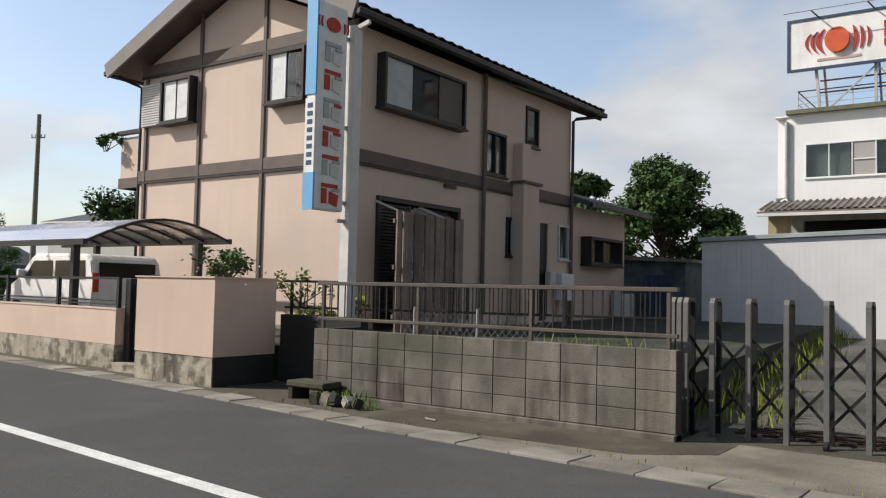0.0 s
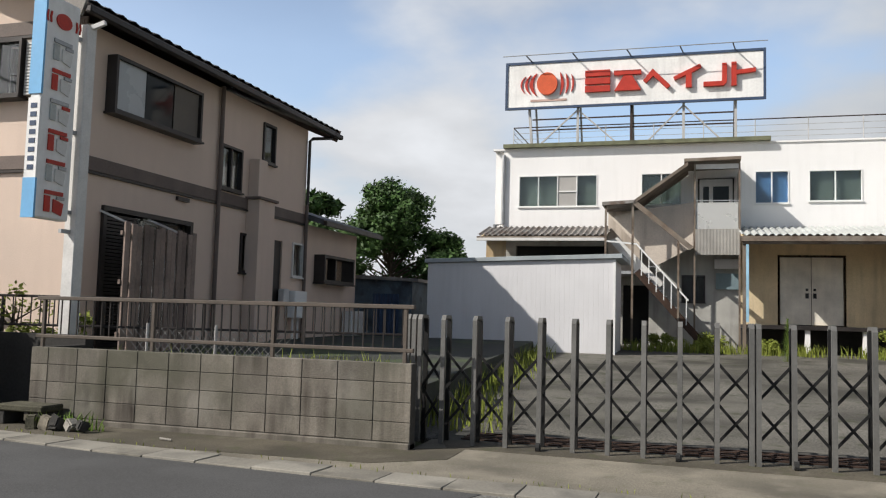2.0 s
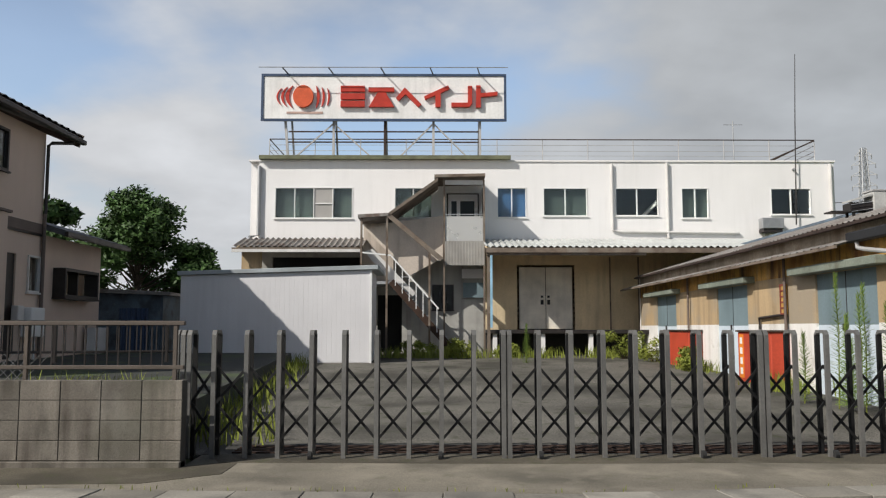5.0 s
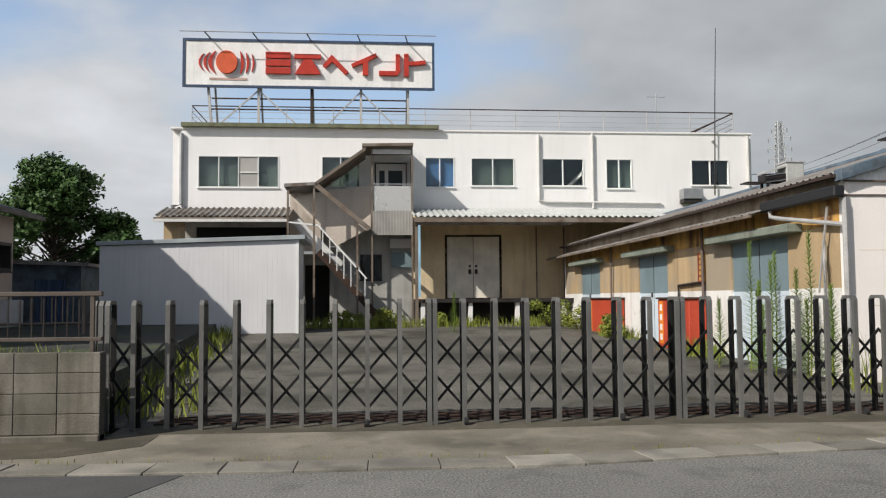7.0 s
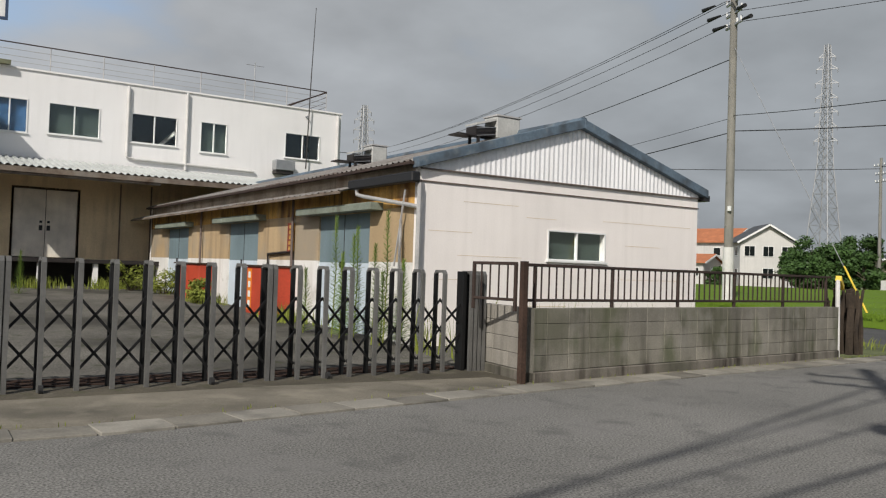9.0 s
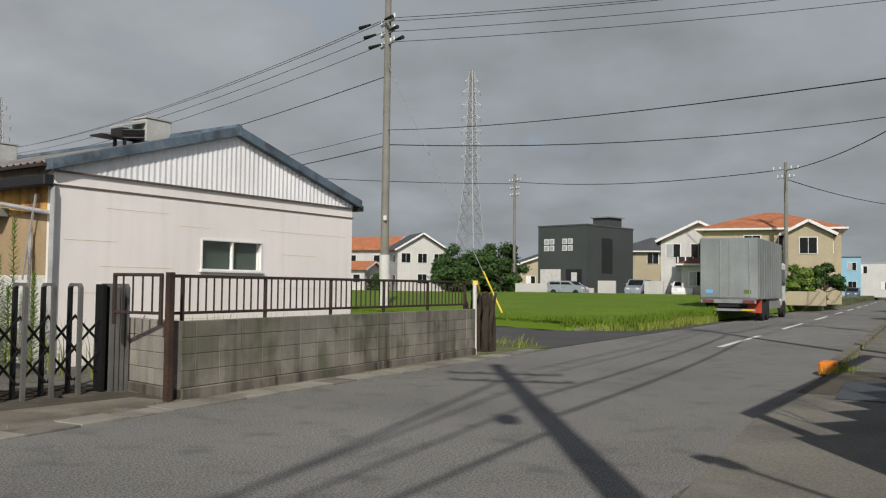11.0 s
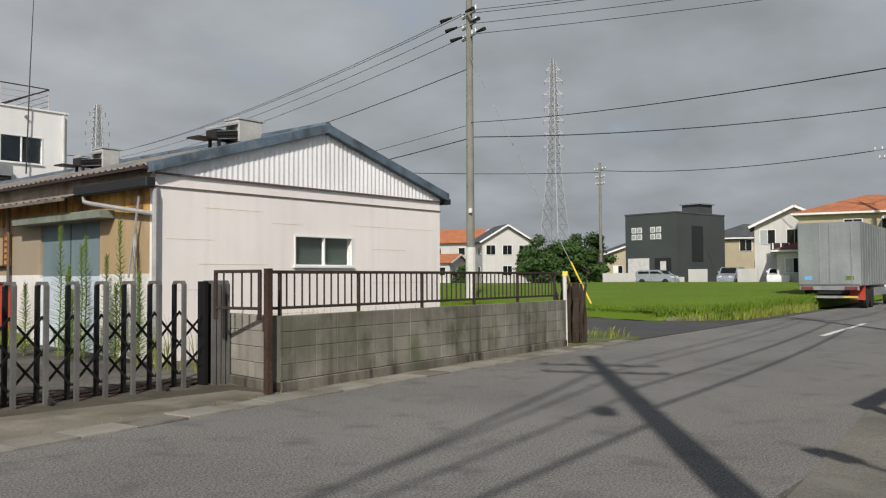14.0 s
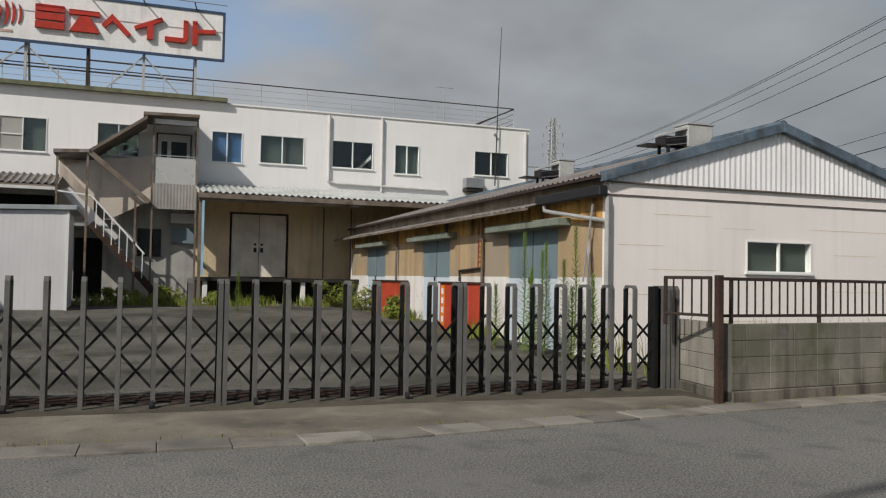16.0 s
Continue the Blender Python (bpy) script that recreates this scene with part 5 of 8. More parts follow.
# ---- main building ----
XF = Matrix.Translation((-0.01, 0, 0))
BY, BX0, BX1, BT = 30.0, -7.0, 14.85, 7.58
mb = thing("warehouse", (4, 34, 0.4), "white two-storey warehouse with a rooftop sign and loading dock", "building")
B = facing("-y", BY)
WIN = [(-6.05, -3.15, 5.44, 6.61, 4), (-1.6, -0.2, 5.46, 6.61, 2), (2.22, 3.32, 5.47, 6.61, 2), (3.94, 5.59, 5.53, 6.6, 2), (6.63, 8.25, 5.54, 6.6, 2), (9.1, 10.12, 5.45, 6.6, 2), (12.44, 13.95, 5.59, 6.59, 2)]
part("upper_wall", holed(NB(), B, BX0 + 0.35, BX1, 4.3, BT, 0.2, [w[:4] for w in WIN] + [(0.35, 1.55, 4.42, 6.4)]), WHITE_PAINT, mb)
part("upper_wall", box(NB(), (BX0, BY + 0.25, 4.3), (BX0 + 0.35, BY + 10, BT)), WHITE_PAINT, mb)
part("side_wall", box(NB(), (BX1 - 0.2, BY + 0.2, 0.3), (BX1, BY + 10, BT)), WHITE_PAINT, mb)
part("rear_wall", box(NB(), (BX0 + 0.35, BY + 9.8, 0.3), (BX1 - 0.2, BY + 10, BT)), WHITE_PAINT, mb)
part("parapet_cap", box(NB(), (BX0 - 0.03, BY - 0.05, BT), (BX1 + 0.05, BY + 0.3, BT + 0.06)), WHITE_PAINT, mb)
part("roof", box(NB(), (BX0, BY + 0.3, BT - 0.2), (BX1, BY + 10, BT - 0.02)), CONCRETE, mb)
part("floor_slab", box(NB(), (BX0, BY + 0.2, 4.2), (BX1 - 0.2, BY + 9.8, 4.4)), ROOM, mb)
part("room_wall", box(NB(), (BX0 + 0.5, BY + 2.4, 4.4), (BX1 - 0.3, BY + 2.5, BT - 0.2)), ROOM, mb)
# The wide hole at -6.1 is added to give black shade under the canopy.
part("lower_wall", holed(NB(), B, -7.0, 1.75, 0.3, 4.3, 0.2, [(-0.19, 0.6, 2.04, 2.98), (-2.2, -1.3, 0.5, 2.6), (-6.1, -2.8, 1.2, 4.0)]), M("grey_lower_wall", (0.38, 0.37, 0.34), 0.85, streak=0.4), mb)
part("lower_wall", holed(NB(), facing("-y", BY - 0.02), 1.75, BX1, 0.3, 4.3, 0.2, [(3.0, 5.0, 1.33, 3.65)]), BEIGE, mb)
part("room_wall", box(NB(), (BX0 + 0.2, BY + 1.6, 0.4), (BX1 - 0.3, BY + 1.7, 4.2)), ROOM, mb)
for u0, u1, z0, z1, n in WIN:
    pm = {4: [GLASS, GLASS, MESH_GREY, GLASS], 2: [GLASS]}[n]
    w = window(mb, B, u0, u1, z0, z1, n, out=0.02, inset=0.08, bar=0.034, pane_mats=pm)
    if u0 == 2.22:
        part("curtain", wbox(NB(), B, u0, u1, -0.13, -0.14, z0, z1), BLUE_SHEET, w, "blue curtain")
    elif n == 4:
        part("transom", wbox(NB(), B, -4.55, -3.9, 0.02, -0.02, 5.98, 6.02), PLASTIC_WHITE, w)
        part("curtain", wbox(NB(), B, u0, u1, -0.2, -0.21, z0, z1), BLIND, w)
    elif u0 in (3.94, -1.6, 9.1):
        part("curtain", wbox(NB(), B, u0, u1, -0.2, -0.21, z0, z1), BLIND, w)
    elif u0 == 6.63:
        part("leaning_panel", prism(NB(), [B(7.55, -0.3, 5.5), (7.75, 30.3, 5.5), (8.25, 30.3, 6.2), (8.25, 30.3, 6.0)], (0, 0.02, 0)), PVC, w)
window(mb, B, -0.19, 0.6, 2.04, 2.98, 2, bar=0.04, frame_mat=DARK_METAL)
# upper door
dr = part("door", holed(NB(), facing("-y", BY + 0.02), 0.4, 1.5, 4.42, 6.35, 0.05, [(0.52, 0.72, 5.45, 6.1), (0.85, 1.38, 5.45, 6.1)]), WHITE_PAINT, mb, "white aluminium door with two panes")
part("pane", wbox(NB(), B, 0.5, 0.74, -0.05, -0.056, 5.43, 6.12), TINT, dr)
part("pane", wbox(NB(), B, 0.83, 1.4, -0.05, -0.056, 5.43, 6.12), TINT, dr)
part("door_handle", wbox(NB(), B, 0.74, 0.78, 0.05, -0.02, 5.2, 5.32), STEEL, dr)
# dock doors
for a, b, h in ((3.02, 3.99, 3.86), (4.01, 4.98, 4.1)):
    d = part("dock_door", wbox(NB(), B, a, b, -0.03, -0.08, 1.36, 3.63), M("pale_dock_door", (0.68, 0.63, 0.54), 0.7, streak=0.2), mb, "pale beige swing door", bev=0.005)
    part("door_handle", wbox(NB(), B, h - 0.05, h + 0.05, 0.03, -0.03, 2.25, 2.42), BLACK, d)
    part("lock", wbox(NB(), B, h - 0.04, h + 0.04, 0.0, -0.03, 2.5, 2.58), BLACK, d)
part("door_frame", holed(NB(), facing("-y", BY - 0.02), 2.94, 5.06, 1.33, 3.7, 0.05, [(3.01, 4.99, 1.33, 3.64)]), BROWN_BEAM, mb)
for u in (6.35, 7.4):
    part("board_seam", wbox(NB(), facing("-y", BY - 0.02), u, u + 0.05, 0.02, 0, 1.33, 4.0), BROWN_BEAM, mb)
part("blue_strip", box(NB(), (1.78, 27.9, 1.4), (1.9, 28.0, 3.9)), M("sky_blue_strip", (0.30, 0.52, 0.68), 0.6), mb, "light blue painted post")
# dock platform
part("dock_floor", box(NB(), (1.7, 27.4, 1.2), (9.6, BY - 0.02, 1.33)), DARK_METAL, mb, bev=0.01)
for k in range(5):
    x = 1.95 + 1.62 * k
    part("dock_post", box(NB(), (x - 0.07, 27.5, 0.38), (x + 0.07, 27.7, 1.2)), WHITE_PAINT, mb, "white painted dock pier")
# Near-black backing puts the shade under the dock into colour.
part("dock_back", box(NB(), (1.7, 29.2, 0.35), (9.6, 29.4, 1.2)), DARK_AND_SHADE, mb)


def canopy(x0, x1, y0, z0, z1, waves, mat, wall_y=BY - 0.05):
    n = part("canopy", corrugated(NB(), (x0, wall_y, z1), (x1 - x0, 0, 0), (0, y0 - wall_y, z0 - z1), waves, 0.035), mat, mb, "corrugated canopy sheet")
    part("fascia", box(NB(), (x0, y0 - 0.03, z0 - 0.2), (x1, y0 + 0.03, z0 - 0.04)), BROWN_BEAM, n)
    part("soffit", prism(NB(), [(x0 + 0.05, y0 + 0.05, z0 - 0.12), (x0 + 0.05, wall_y, z1 - 0.12), (x0 + 0.05, wall_y, z1 - 0.09), (x0 + 0.05, y0 + 0.05, z0 - 0.09)], (x1 - x0 - 0.1, 0, 0)), BEIGE, n)


canopy(1.62, 11.5, 27.0, 4.1, 4.66, 46, PALE_SHEET)
canopy(-7.15, -2.6, 28.2, 4.22, 4.7, 22, ROOF_SHEET)
part("fascia_pale", box(NB(), (-7.15, 28.14, 4.02), (-2.6, 28.19, 4.12)), PVC, mb)
part("dock_beam", box(NB(), (1.65, 27.05, 3.82), (7.0, 27.17, 3.96)), BROWN_BEAM, mb)
part("lean_wall", box(NB(), (-6.9, 28.6, 3.2), (-6.2, 28.7, 4.1)), TAN, mb)
for x in (1.72, 9.4):
    part("canopy_post", box(NB(), (x - 0.05, 27.1, 0.35), (x + 0.05, 27.2, 4.0)), BROWN_BEAM, mb)
# facade pipes
part("pipe", tube(NB(), [(6.5, BY - 0.08, 7.5), (6.5, BY - 0.08, 5.0), (6.8, BY - 0.08, 4.94), (11.2, BY - 0.08, 4.9)], 0.05, 8), PVC, mb)
part("pipe", tube(NB(), [(8.57, BY - 0.08, 7.55), (8.57, BY - 0.08, 4.7)], 0.05, 8), PVC, mb)
part("pipe", tube(NB(), [(-6.62, BY - 0.08, 7.4), (-6.62, BY - 0.08, 4.8), (-6.9, BY - 0.3, 4.7)], 0.07, 8), STEEL, mb)
part("pipe", tube(NB(), [(14.68, BY - 0.08, 7.5), (14.68, BY - 0.08, 3.0)], 0.06, 8), PVC, mb)

# outside stair with roofed landing
st = thing("outside_stair", (0, 28.8, 0.4), "roofed outside steel stair with beige side boards", "stair")
GP = M("grey_stair_panel", (0.30, 0.285, 0.26), 0.75, streak=0.3)
part("landing", box(NB(), (0.2, 28.3, 4.3), (1.68, BY - 0.02, 4.42)), BROWN_BEAM, st)
part("panel", corrugated(NB(), (0.22, 28.28, 4.42), (1.44, 0, 0), (0, 0, -0.85), 14, 0.003, up=(0, 1, 0)), GP, st)
part("panel", box(NB(), (1.66, 28.3, 3.58), (1.69, BY - 0.03, 4.42)), GP, st)
part("side_board", box(NB(), (1.655, 28.9, 4.42), (1.685, BY - 0.03, 6.5)), PALE_SHEET, st)
part("landing_roof", prism(NB(), [(-0.1, 28.05, 6.64), (-0.1, 28.05, 6.74), (1.68, 28.05, 6.78), (1.68, 28.05, 6.68)], (0, 1.9, 0)), BROWN_BEAM, st)
part("landing_soffit", box(NB(), (0.22, 28.3, 6.42), (1.66, 28.34, 6.58)), PVC, st)
for x in (0.24, 1.64):
    part("post", box(NB(), (x - 0.03, 28.28, 0.4), (x + 0.03, 28.34, 6.6)), BROWN_BEAM, st)
part("guard_rail", beam(NB(), (0.24, 28.3, 5.36), (1.66, 28.3, 5.36), 0.03, 0.03), STEEL, st)
part("guard_panel", box(NB(), (0.3, 28.32, 4.42), (1.6, 28.335, 5.3)), M("frosted_guard", (0.66, 0.66, 0.64), 0.3, trans=0.4, var=0.03, bump=0), st)
# upper flight, boarded, with its sloping roof
part("side_board", prism(NB(), [(-2.55, 28.95, 4.9), (-1.62, 28.95, 5.15), (0.2, 28.95, 5.4), (0.2, 28.95, 3.85), (0.05, 28.95, 3.8), (-0.98, 28.95, 3.25)], (0, 0.04, 0)), STAIR_BOARD, st, "weathered beige side board")
part("stair_roof", prism(NB(), [(-1.7, 28.0, 5.26), (0.02, 28.0, 6.5), (0.02, 28.0, 6.62), (-1.7, 28.0, 5.38)], (0, 1.95, 0)), BROWN_BEAM, st)
part("mid_roof", prism(NB(), [(-2.76, 28.0, 5.2), (-1.66, 28.0, 5.28), (-1.66, 28.0, 5.38), (-2.76, 28.0, 5.32)], (0, 1.95, 0)), ROOF_SHEET, st)
part("roof_beam", beam(NB(), (-1.7, 28.05, 5.3), (0.15, 28.05, 3.75), 0.07, 0.16), BROWN_BEAM, st)
part("mid_landing", box(NB(), (-2.7, 28.1, 2.9), (-1.55, BY - 0.03, 3.0)), STEEL, st)
part("mid_board", box(NB(), (-2.7, 29.6, 3.0), (-1.6, 29.63, 5.2)), STAIR_BOARD, st)
for x, z in ((-2.64, 5.2), (-1.75, 5.3), (-0.27, 4.1)):
    part("post", box(NB(), (x - 0.035, 28.08, 0.4), (x + 0.035, 28.15, z)), BROWN_BEAM, st)
for k in range(8):
    x = -1.5 + 0.22 * k
    part("tread", box(NB(), (x, 29.0, 3.02 + 0.17 * k), (x + 0.26, 29.9, 3.05 + 0.17 * k)), STEEL, st)
part("stringer", beam(NB(), (-1.6, 28.12, 3.0), (0.65, 28.12, 0.5), 0.05, 0.24), RUST, st)
part("stringer", beam(NB(), (-1.6, 28.9, 3.0), (0.65, 28.9, 0.5), 0.05, 0.24), RUST, st)
for k in range(13):
    x, z = -1.5 + 0.165 * k, 2.9 - 0.184 * k
    part("tread", box(NB(), (x, 28.12, z), (x + 0.2, 28.9, z + 0.03)), STEEL, st)
for k in range(7):
    x = -1.45 + 0.24 * k
    z = 2.9 - 1.11 * (x + 1.5)
    part("baluster", box(NB(), (x - 0.015, 28.09, z), (x + 0.015, 28.12, z + 0.85)), PLASTIC_WHITE, st)
part("handrail", beam(NB(), (-2.6, 28.1, 4.0), (-1.6, 28.1, 3.9), 0.04, 0.05), PLASTIC_WHITE, st)
part("handrail", beam(NB(), (-1.6, 28.1, 3.88), (0.05, 28.1, 2.05), 0.04, 0.05), PLASTIC_WHITE, st)
part("white_board", prism(NB(), [(-2.6, 28.86, 4.1), (-2.3, 28.86, 4.2), (-0.75, 28.86, 2.6), (-1.1, 28.86, 2.35)], (0, 0.03, 0)), PVC, st, "pale sloping side board")
# boards by the stair foot
bm = NB(); box(bm, (0.95, 29.85, 2.5), (1.7, 29.93, 3.05))
nb = solo("notice_board", bm, TEAL, "faded teal notice board on the lower wall", "board")
bm = NB(); box(bm, (0.9, 29.82, 3.2), (1.7, 29.92, 3.55))
solo("wall_cabinet", bm, GREY_PANEL, "pale grey box fixed on the lower wall", "box", bev=0.02)

# roof sign on its frame
rs = thing("roof_sign", (-2, 30, BT), "long white rooftop sign with red raised shapes and navy border", "sign")
part("board", box(NB(), (-6.55, 29.9, 9.16), (2.53, 30.2, 10.86)), SIGN_WHITE, rs)
part("border", holed(NB(), facing("-y", 29.87), -6.61, 2.59, 9.1, 10.91, 0.06, [(-6.52, 2.5, 9.19, 10.82)]), NAVY, rs)
part("plinth", box(NB(), (-6.62, 29.75, 7.64), (2.73, 30.5, 7.78)), M("mossy_plinth", (0.14, 0.145, 0.09), 0.9, var=0.3, scale=3), rs)
def up_shape(pts, mat=RED_LETTER, depth=0.14):
    part("shape", prism(NB(), [(x, 29.90, z) for x, z in pts], (0, -depth, 0)), mat, rs)
cx, cz = -5.02, 10.02
up_shape([(cx + 0.38 * math.cos(a), cz + 0.42 * math.sin(a)) for a in (2 * math.pi * k / 28 for k in range(28))], ORANGE_LETTER, 0.15)
for s in (-1, 1):
    for k in range(3):
        r0, r1 = 0.46 + 0.21 * k, 0.60 + 0.19 * k
        h = 0.42 - 0.05 * k
        o = [(cx + s * (r0 - (0.06 if s < 0 else 0.0) + 0.14 * (1 - (q / 4.0) ** 2) * (1 if s < 0 else 0.3)), cz + h * q / 4) for q in range(-4, 5)]
        i = [(cx + s * (r0 - (0.06 if s < 0 else 0.0) + 0.025 + (0.25 - 0.04 * k) * (1 - (q / 4.0) ** 2) * (1 if s < 0 else 0.5)), cz + h * q / 4) for q in range(4, -5, -1)]
        up_shape(o + i, RED_LETTER, 0.05)
# six plain raised red shapes, one for each character's place
for z in (9.62, 9.91, 10.2):
    up_shape([(-3.62, z), (-2.72, z), (-2.72, z + 0.22), (-3.62, z + 0.22)])
up_shape([(-2.58, 10.2), (-1.62, 10.2), (-1.62, 10.36), (-2.58, 10.36)])
up_shape([(-2.56, 9.62), (-2.24, 10.16), (-1.94, 10.16), (-1.62, 9.62)])
up_shape([(-1.55, 9.95), (-1.22, 10.36), (-0.6, 9.72), (-0.72, 9.62), (-1.2, 10.1), (-1.45, 9.85)])
up_shape([(-0.5, 10.02), (0.4, 10.44), (0.46, 10.32), (0.12, 10.14), (0.12, 9.62), (-0.08, 9.62), (-0.08, 10.06), (-0.46, 9.9)])
up_shape([(0.52, 9.62), (1.2, 9.62), (1.3, 9.76), (1.3, 10.42), (1.14, 10.42), (1.14, 9.78), (0.52, 9.78)])
up_shape([(1.45, 9.6), (1.62, 9.6), (1.62, 10.0), (2.25, 10.06), (2.25, 10.2), (1.62, 10.14), (1.62, 10.44), (1.45, 10.44)])
up_shape([(-5.65, 9.38), (-4.3, 9.38), (-4.3, 9.46), (-5.65, 9.46)], M("faded_small_print", (0.5, 0.35, 0.3), 0.7), 0.02)
for x in (-5.6, -3.9, -1.97, -0.15, 1.6):
    part("leg", beam(NB(), (x, 30.1, 7.7), (x - (0.12 if x < -5 else 0), 30.1, 9.15), 0.09, 0.09), RUST_RAIL if x == -1.97 else RAIL_GREY, rs)
    part("rear_leg", beam(NB(), (x, 31.6, 7.5), (x, 30.25, 10.6), 0.07, 0.07), STEEL, rs)
    part("lamp_arm", beam(NB(), (x, 30.0, 10.9), (x - 0.12, 29.3, 10.96), 0.035, 0.035), BLACK, rs)
for a, b in ((-3.9, -5.3), (-3.9, -2.5), (-0.15, -1.4), (-0.15, 1.1)):
    part("brace", beam(NB(), (a, 30.05, 9.05), (b, 30.05, 7.78), 0.05, 0.05), RAIL_GREY, rs)
for z in (8.35, 8.75):
    part("tie", beam(NB(), (-5.6, 30.12, z), (1.6, 30.12, z), 0.04, 0.05), RUST_RAIL, rs)
part("lamp_rail", tube(NB(), [(-6.6, 29.3, 10.98), (2.6, 29.3, 10.98)], 0.016, 6), STEEL, rs)
# roof railing
rr = thing("roof_railing", (4, 30.1, BT), "thin rusty steel railing along the roof edge", "railing")
for z, r in ((8.46, 0.022), (8.24, 0.009), (8.02, 0.009), (7.84, 0.009)):
    part("rail", tube(NB(), [(-6.3, 30.1, z), (14.2, 30.1, z - 0.02)], r, 6), RUST_RAIL if z > 8.4 else RAIL_GREY, rr)
    part("rail", tube(NB(), [(14.2, 30.1, z - 0.02), (14.2, 36, z)], r, 6), RUST_RAIL, rr)
    part("rail", tube(NB(), [(-6.3, 30.1, z), (-6.3, 36, z)], r, 6), RUST_RAIL, rr)
for k in range(13):
    x = -6.3 + 20.5 * k / 12
    part("post", tube(NB(), [(x, 30.1, BT), (x, 30.1, 8.46)], 0.016, 6), RAIL_GREY, rr)
part("brace", beam(NB(), (12.5, 30.1, 7.66), (14.2, 30.1, 8.42), 0.04, 0.05), RUST_RAIL, rr)
an = thing("mast_antenna", (13.35, 29.9, 5.2), "slender whip antenna mast fixed to the facade", "antenna")
part("mast", tube(NB(), [(13.3, 29.85, 5.2), (13.4, 29.85, 9.0), (13.5, 29.85, 11.7)], 0.026, 6, 0.012), DARK_METAL, an)
part("bracket", beam(NB(), (13.3, 29.85, 7.3), (13.3, 30.0, 7.3), 0.05, 0.05), STEEL, an)
ta = thing("tv_antenna", (12.2, 33, BT), "small roof aerial on a thin mast", "antenna")
part("mast", tube(NB(), [(12.2, 33, BT), (12.2, 33, 9.9)], 0.02, 6), STEEL, ta)
part("crossbar", tube(NB(), [(11.8, 33, 9.75), (12.6, 33, 9.75)], 0.012, 5), STEEL, ta)

XF = Matrix.Identity(4)
# ---- grey prefabricated shed ----
gs = thing("storage_shed", (-4.8, 25, 0.3), "light grey prefabricated storage shed with a flat roof", "shed")
GX0, GX1, GY = -7.6, -2.0, 24.0
zt = lambda x: 3.03 + 0.03 * (x - GX0)
n = 40
for k in range(n):
    a, b = GX0 + (GX1 - GX0) * k / n, GX0 + (GX1 - GX0) * (k + 1) / n
    part("panel", prism(NB(), [(a + 0.0008, GY - 0.001 * (k % 2), 0.38), (b - 0.0008, GY - 0.001 * (k % 2), 0.38), (b - 0.0008, GY - 0.001 * (k % 2), zt(b) - 0.1), (a + 0.0008, GY - 0.001 * (k % 2), zt(a) - 0.1)], (0, 0.05, 0)), GREY_PANEL, gs)
part("wall_core", prism(NB(), [(GX0, GY + 0.01, 0.36), (GX1, GY + 0.01, 0.36), (GX1, GY + 0.01, zt(GX1) - 0.1), (GX0, GY + 0.01, zt(GX0) - 0.1)], (0, 2.6, 0)), GREY_PANEL, gs)
part("base", box(NB(), (GX0 - 0.02, GY - 0.03, 0.1), (GX1 + 0.02, GY + 2.6, 0.37)), CONCRETE, gs)
part("roof", prism(NB(), [(GX0 - 0.08, GY - 0.1, zt(GX0) - 0.09), (GX1 + 0.25, GY - 0.1, zt(GX1) - 0.08), (GX1 + 0.25, GY - 0.1, zt(GX1) + 0.05), (GX0 - 0.08, GY - 0.1, zt(GX0) + 0.03)], (0, 2.9, 0)), M("grey_roof_edge", (0.33, 0.36, 0.37), 0.6), gs, bev=0.01)
part("corner_post", box(NB(), (GX1 - 0.01, GY - 0.02, 0.1), (GX1 + 0.06, GY + 0.06, 3.1)), PLASTIC_WHITE, gs)

# ---- long storehouse ----
SX0, SX1, SY0, SY1, SE = 7.12, 14.02, 11.0, 28.5, 3.1
SR, SRZ = 10.62, 4.22
sh2 = thing("storehouse", (10.6, 20, 0.03), "long single-storey storehouse with painted doors and low gable roof", "building")
G, S = facing("-y", SY0), facing("-x", SX0)
part("gable_wall", holed(NB(), G, SX0, SX1, 0.0, SE - 0.05, 0.18, [(9.92, 11.34, 1.63, 2.15)]), CREAM_PANEL, sh2)
for z, d in ((2.83, 0.02), (SE - 0.06, 0.045)):
    part("flashing", wbox(NB(), G, SX0 - 0.02, SX1 + 0.02, d, 0, z, z + 0.022), BROWN, sh2)
for z, a, b in ((0.75, 9.0, 10.4), (1.2, 7.4, 8.3), (1.28, 11.8, 13.6), (1.62, 7.9, 9.3), (1.95, 11.9, 12.9), (2.02, 7.3, 8.2), (2.36, 9.4, 10.1), (2.4, 11.3, 13.8), (2.55, 8.0, 9.2)):
    part("seam", wbox(NB(), G, a, b, 0.003, 0, z, z + 0.007), BEIGE, sh2)
bm = NB()
n = 62
for k in range(n):
    a, b = SX0 + (SX1 - SX0) * k / n, SX0 + (SX1 - SX0) * (k + 1) / n
    m = (a + b) / 2
    ht = lambda x: SRZ - (SRZ - SE - 0.12) * abs(x - SR) / (SX1 - SR) - 0.05
    prism(bm, [(a, SY0 - 0.012, SE - 0.04), (m, SY0 - 0.026, SE - 0.04), (b, SY0 - 0.012, SE - 0.04), (b, SY0 - 0.012, ht(b)), (m, SY0 - 0.026, ht(m)), (a, SY0 - 0.012, ht(a))][:3] + [(b, SY0 + 0.02, SE - 0.04), (a, SY0 + 0.02, SE - 0.04)], (0, 0, max(0.02, ht(m) - SE + 0.04)))
tagged(part("gable_sheet", bm, WHITE_METAL, sh2, "white corrugated gable sheet"), kind="stuff")
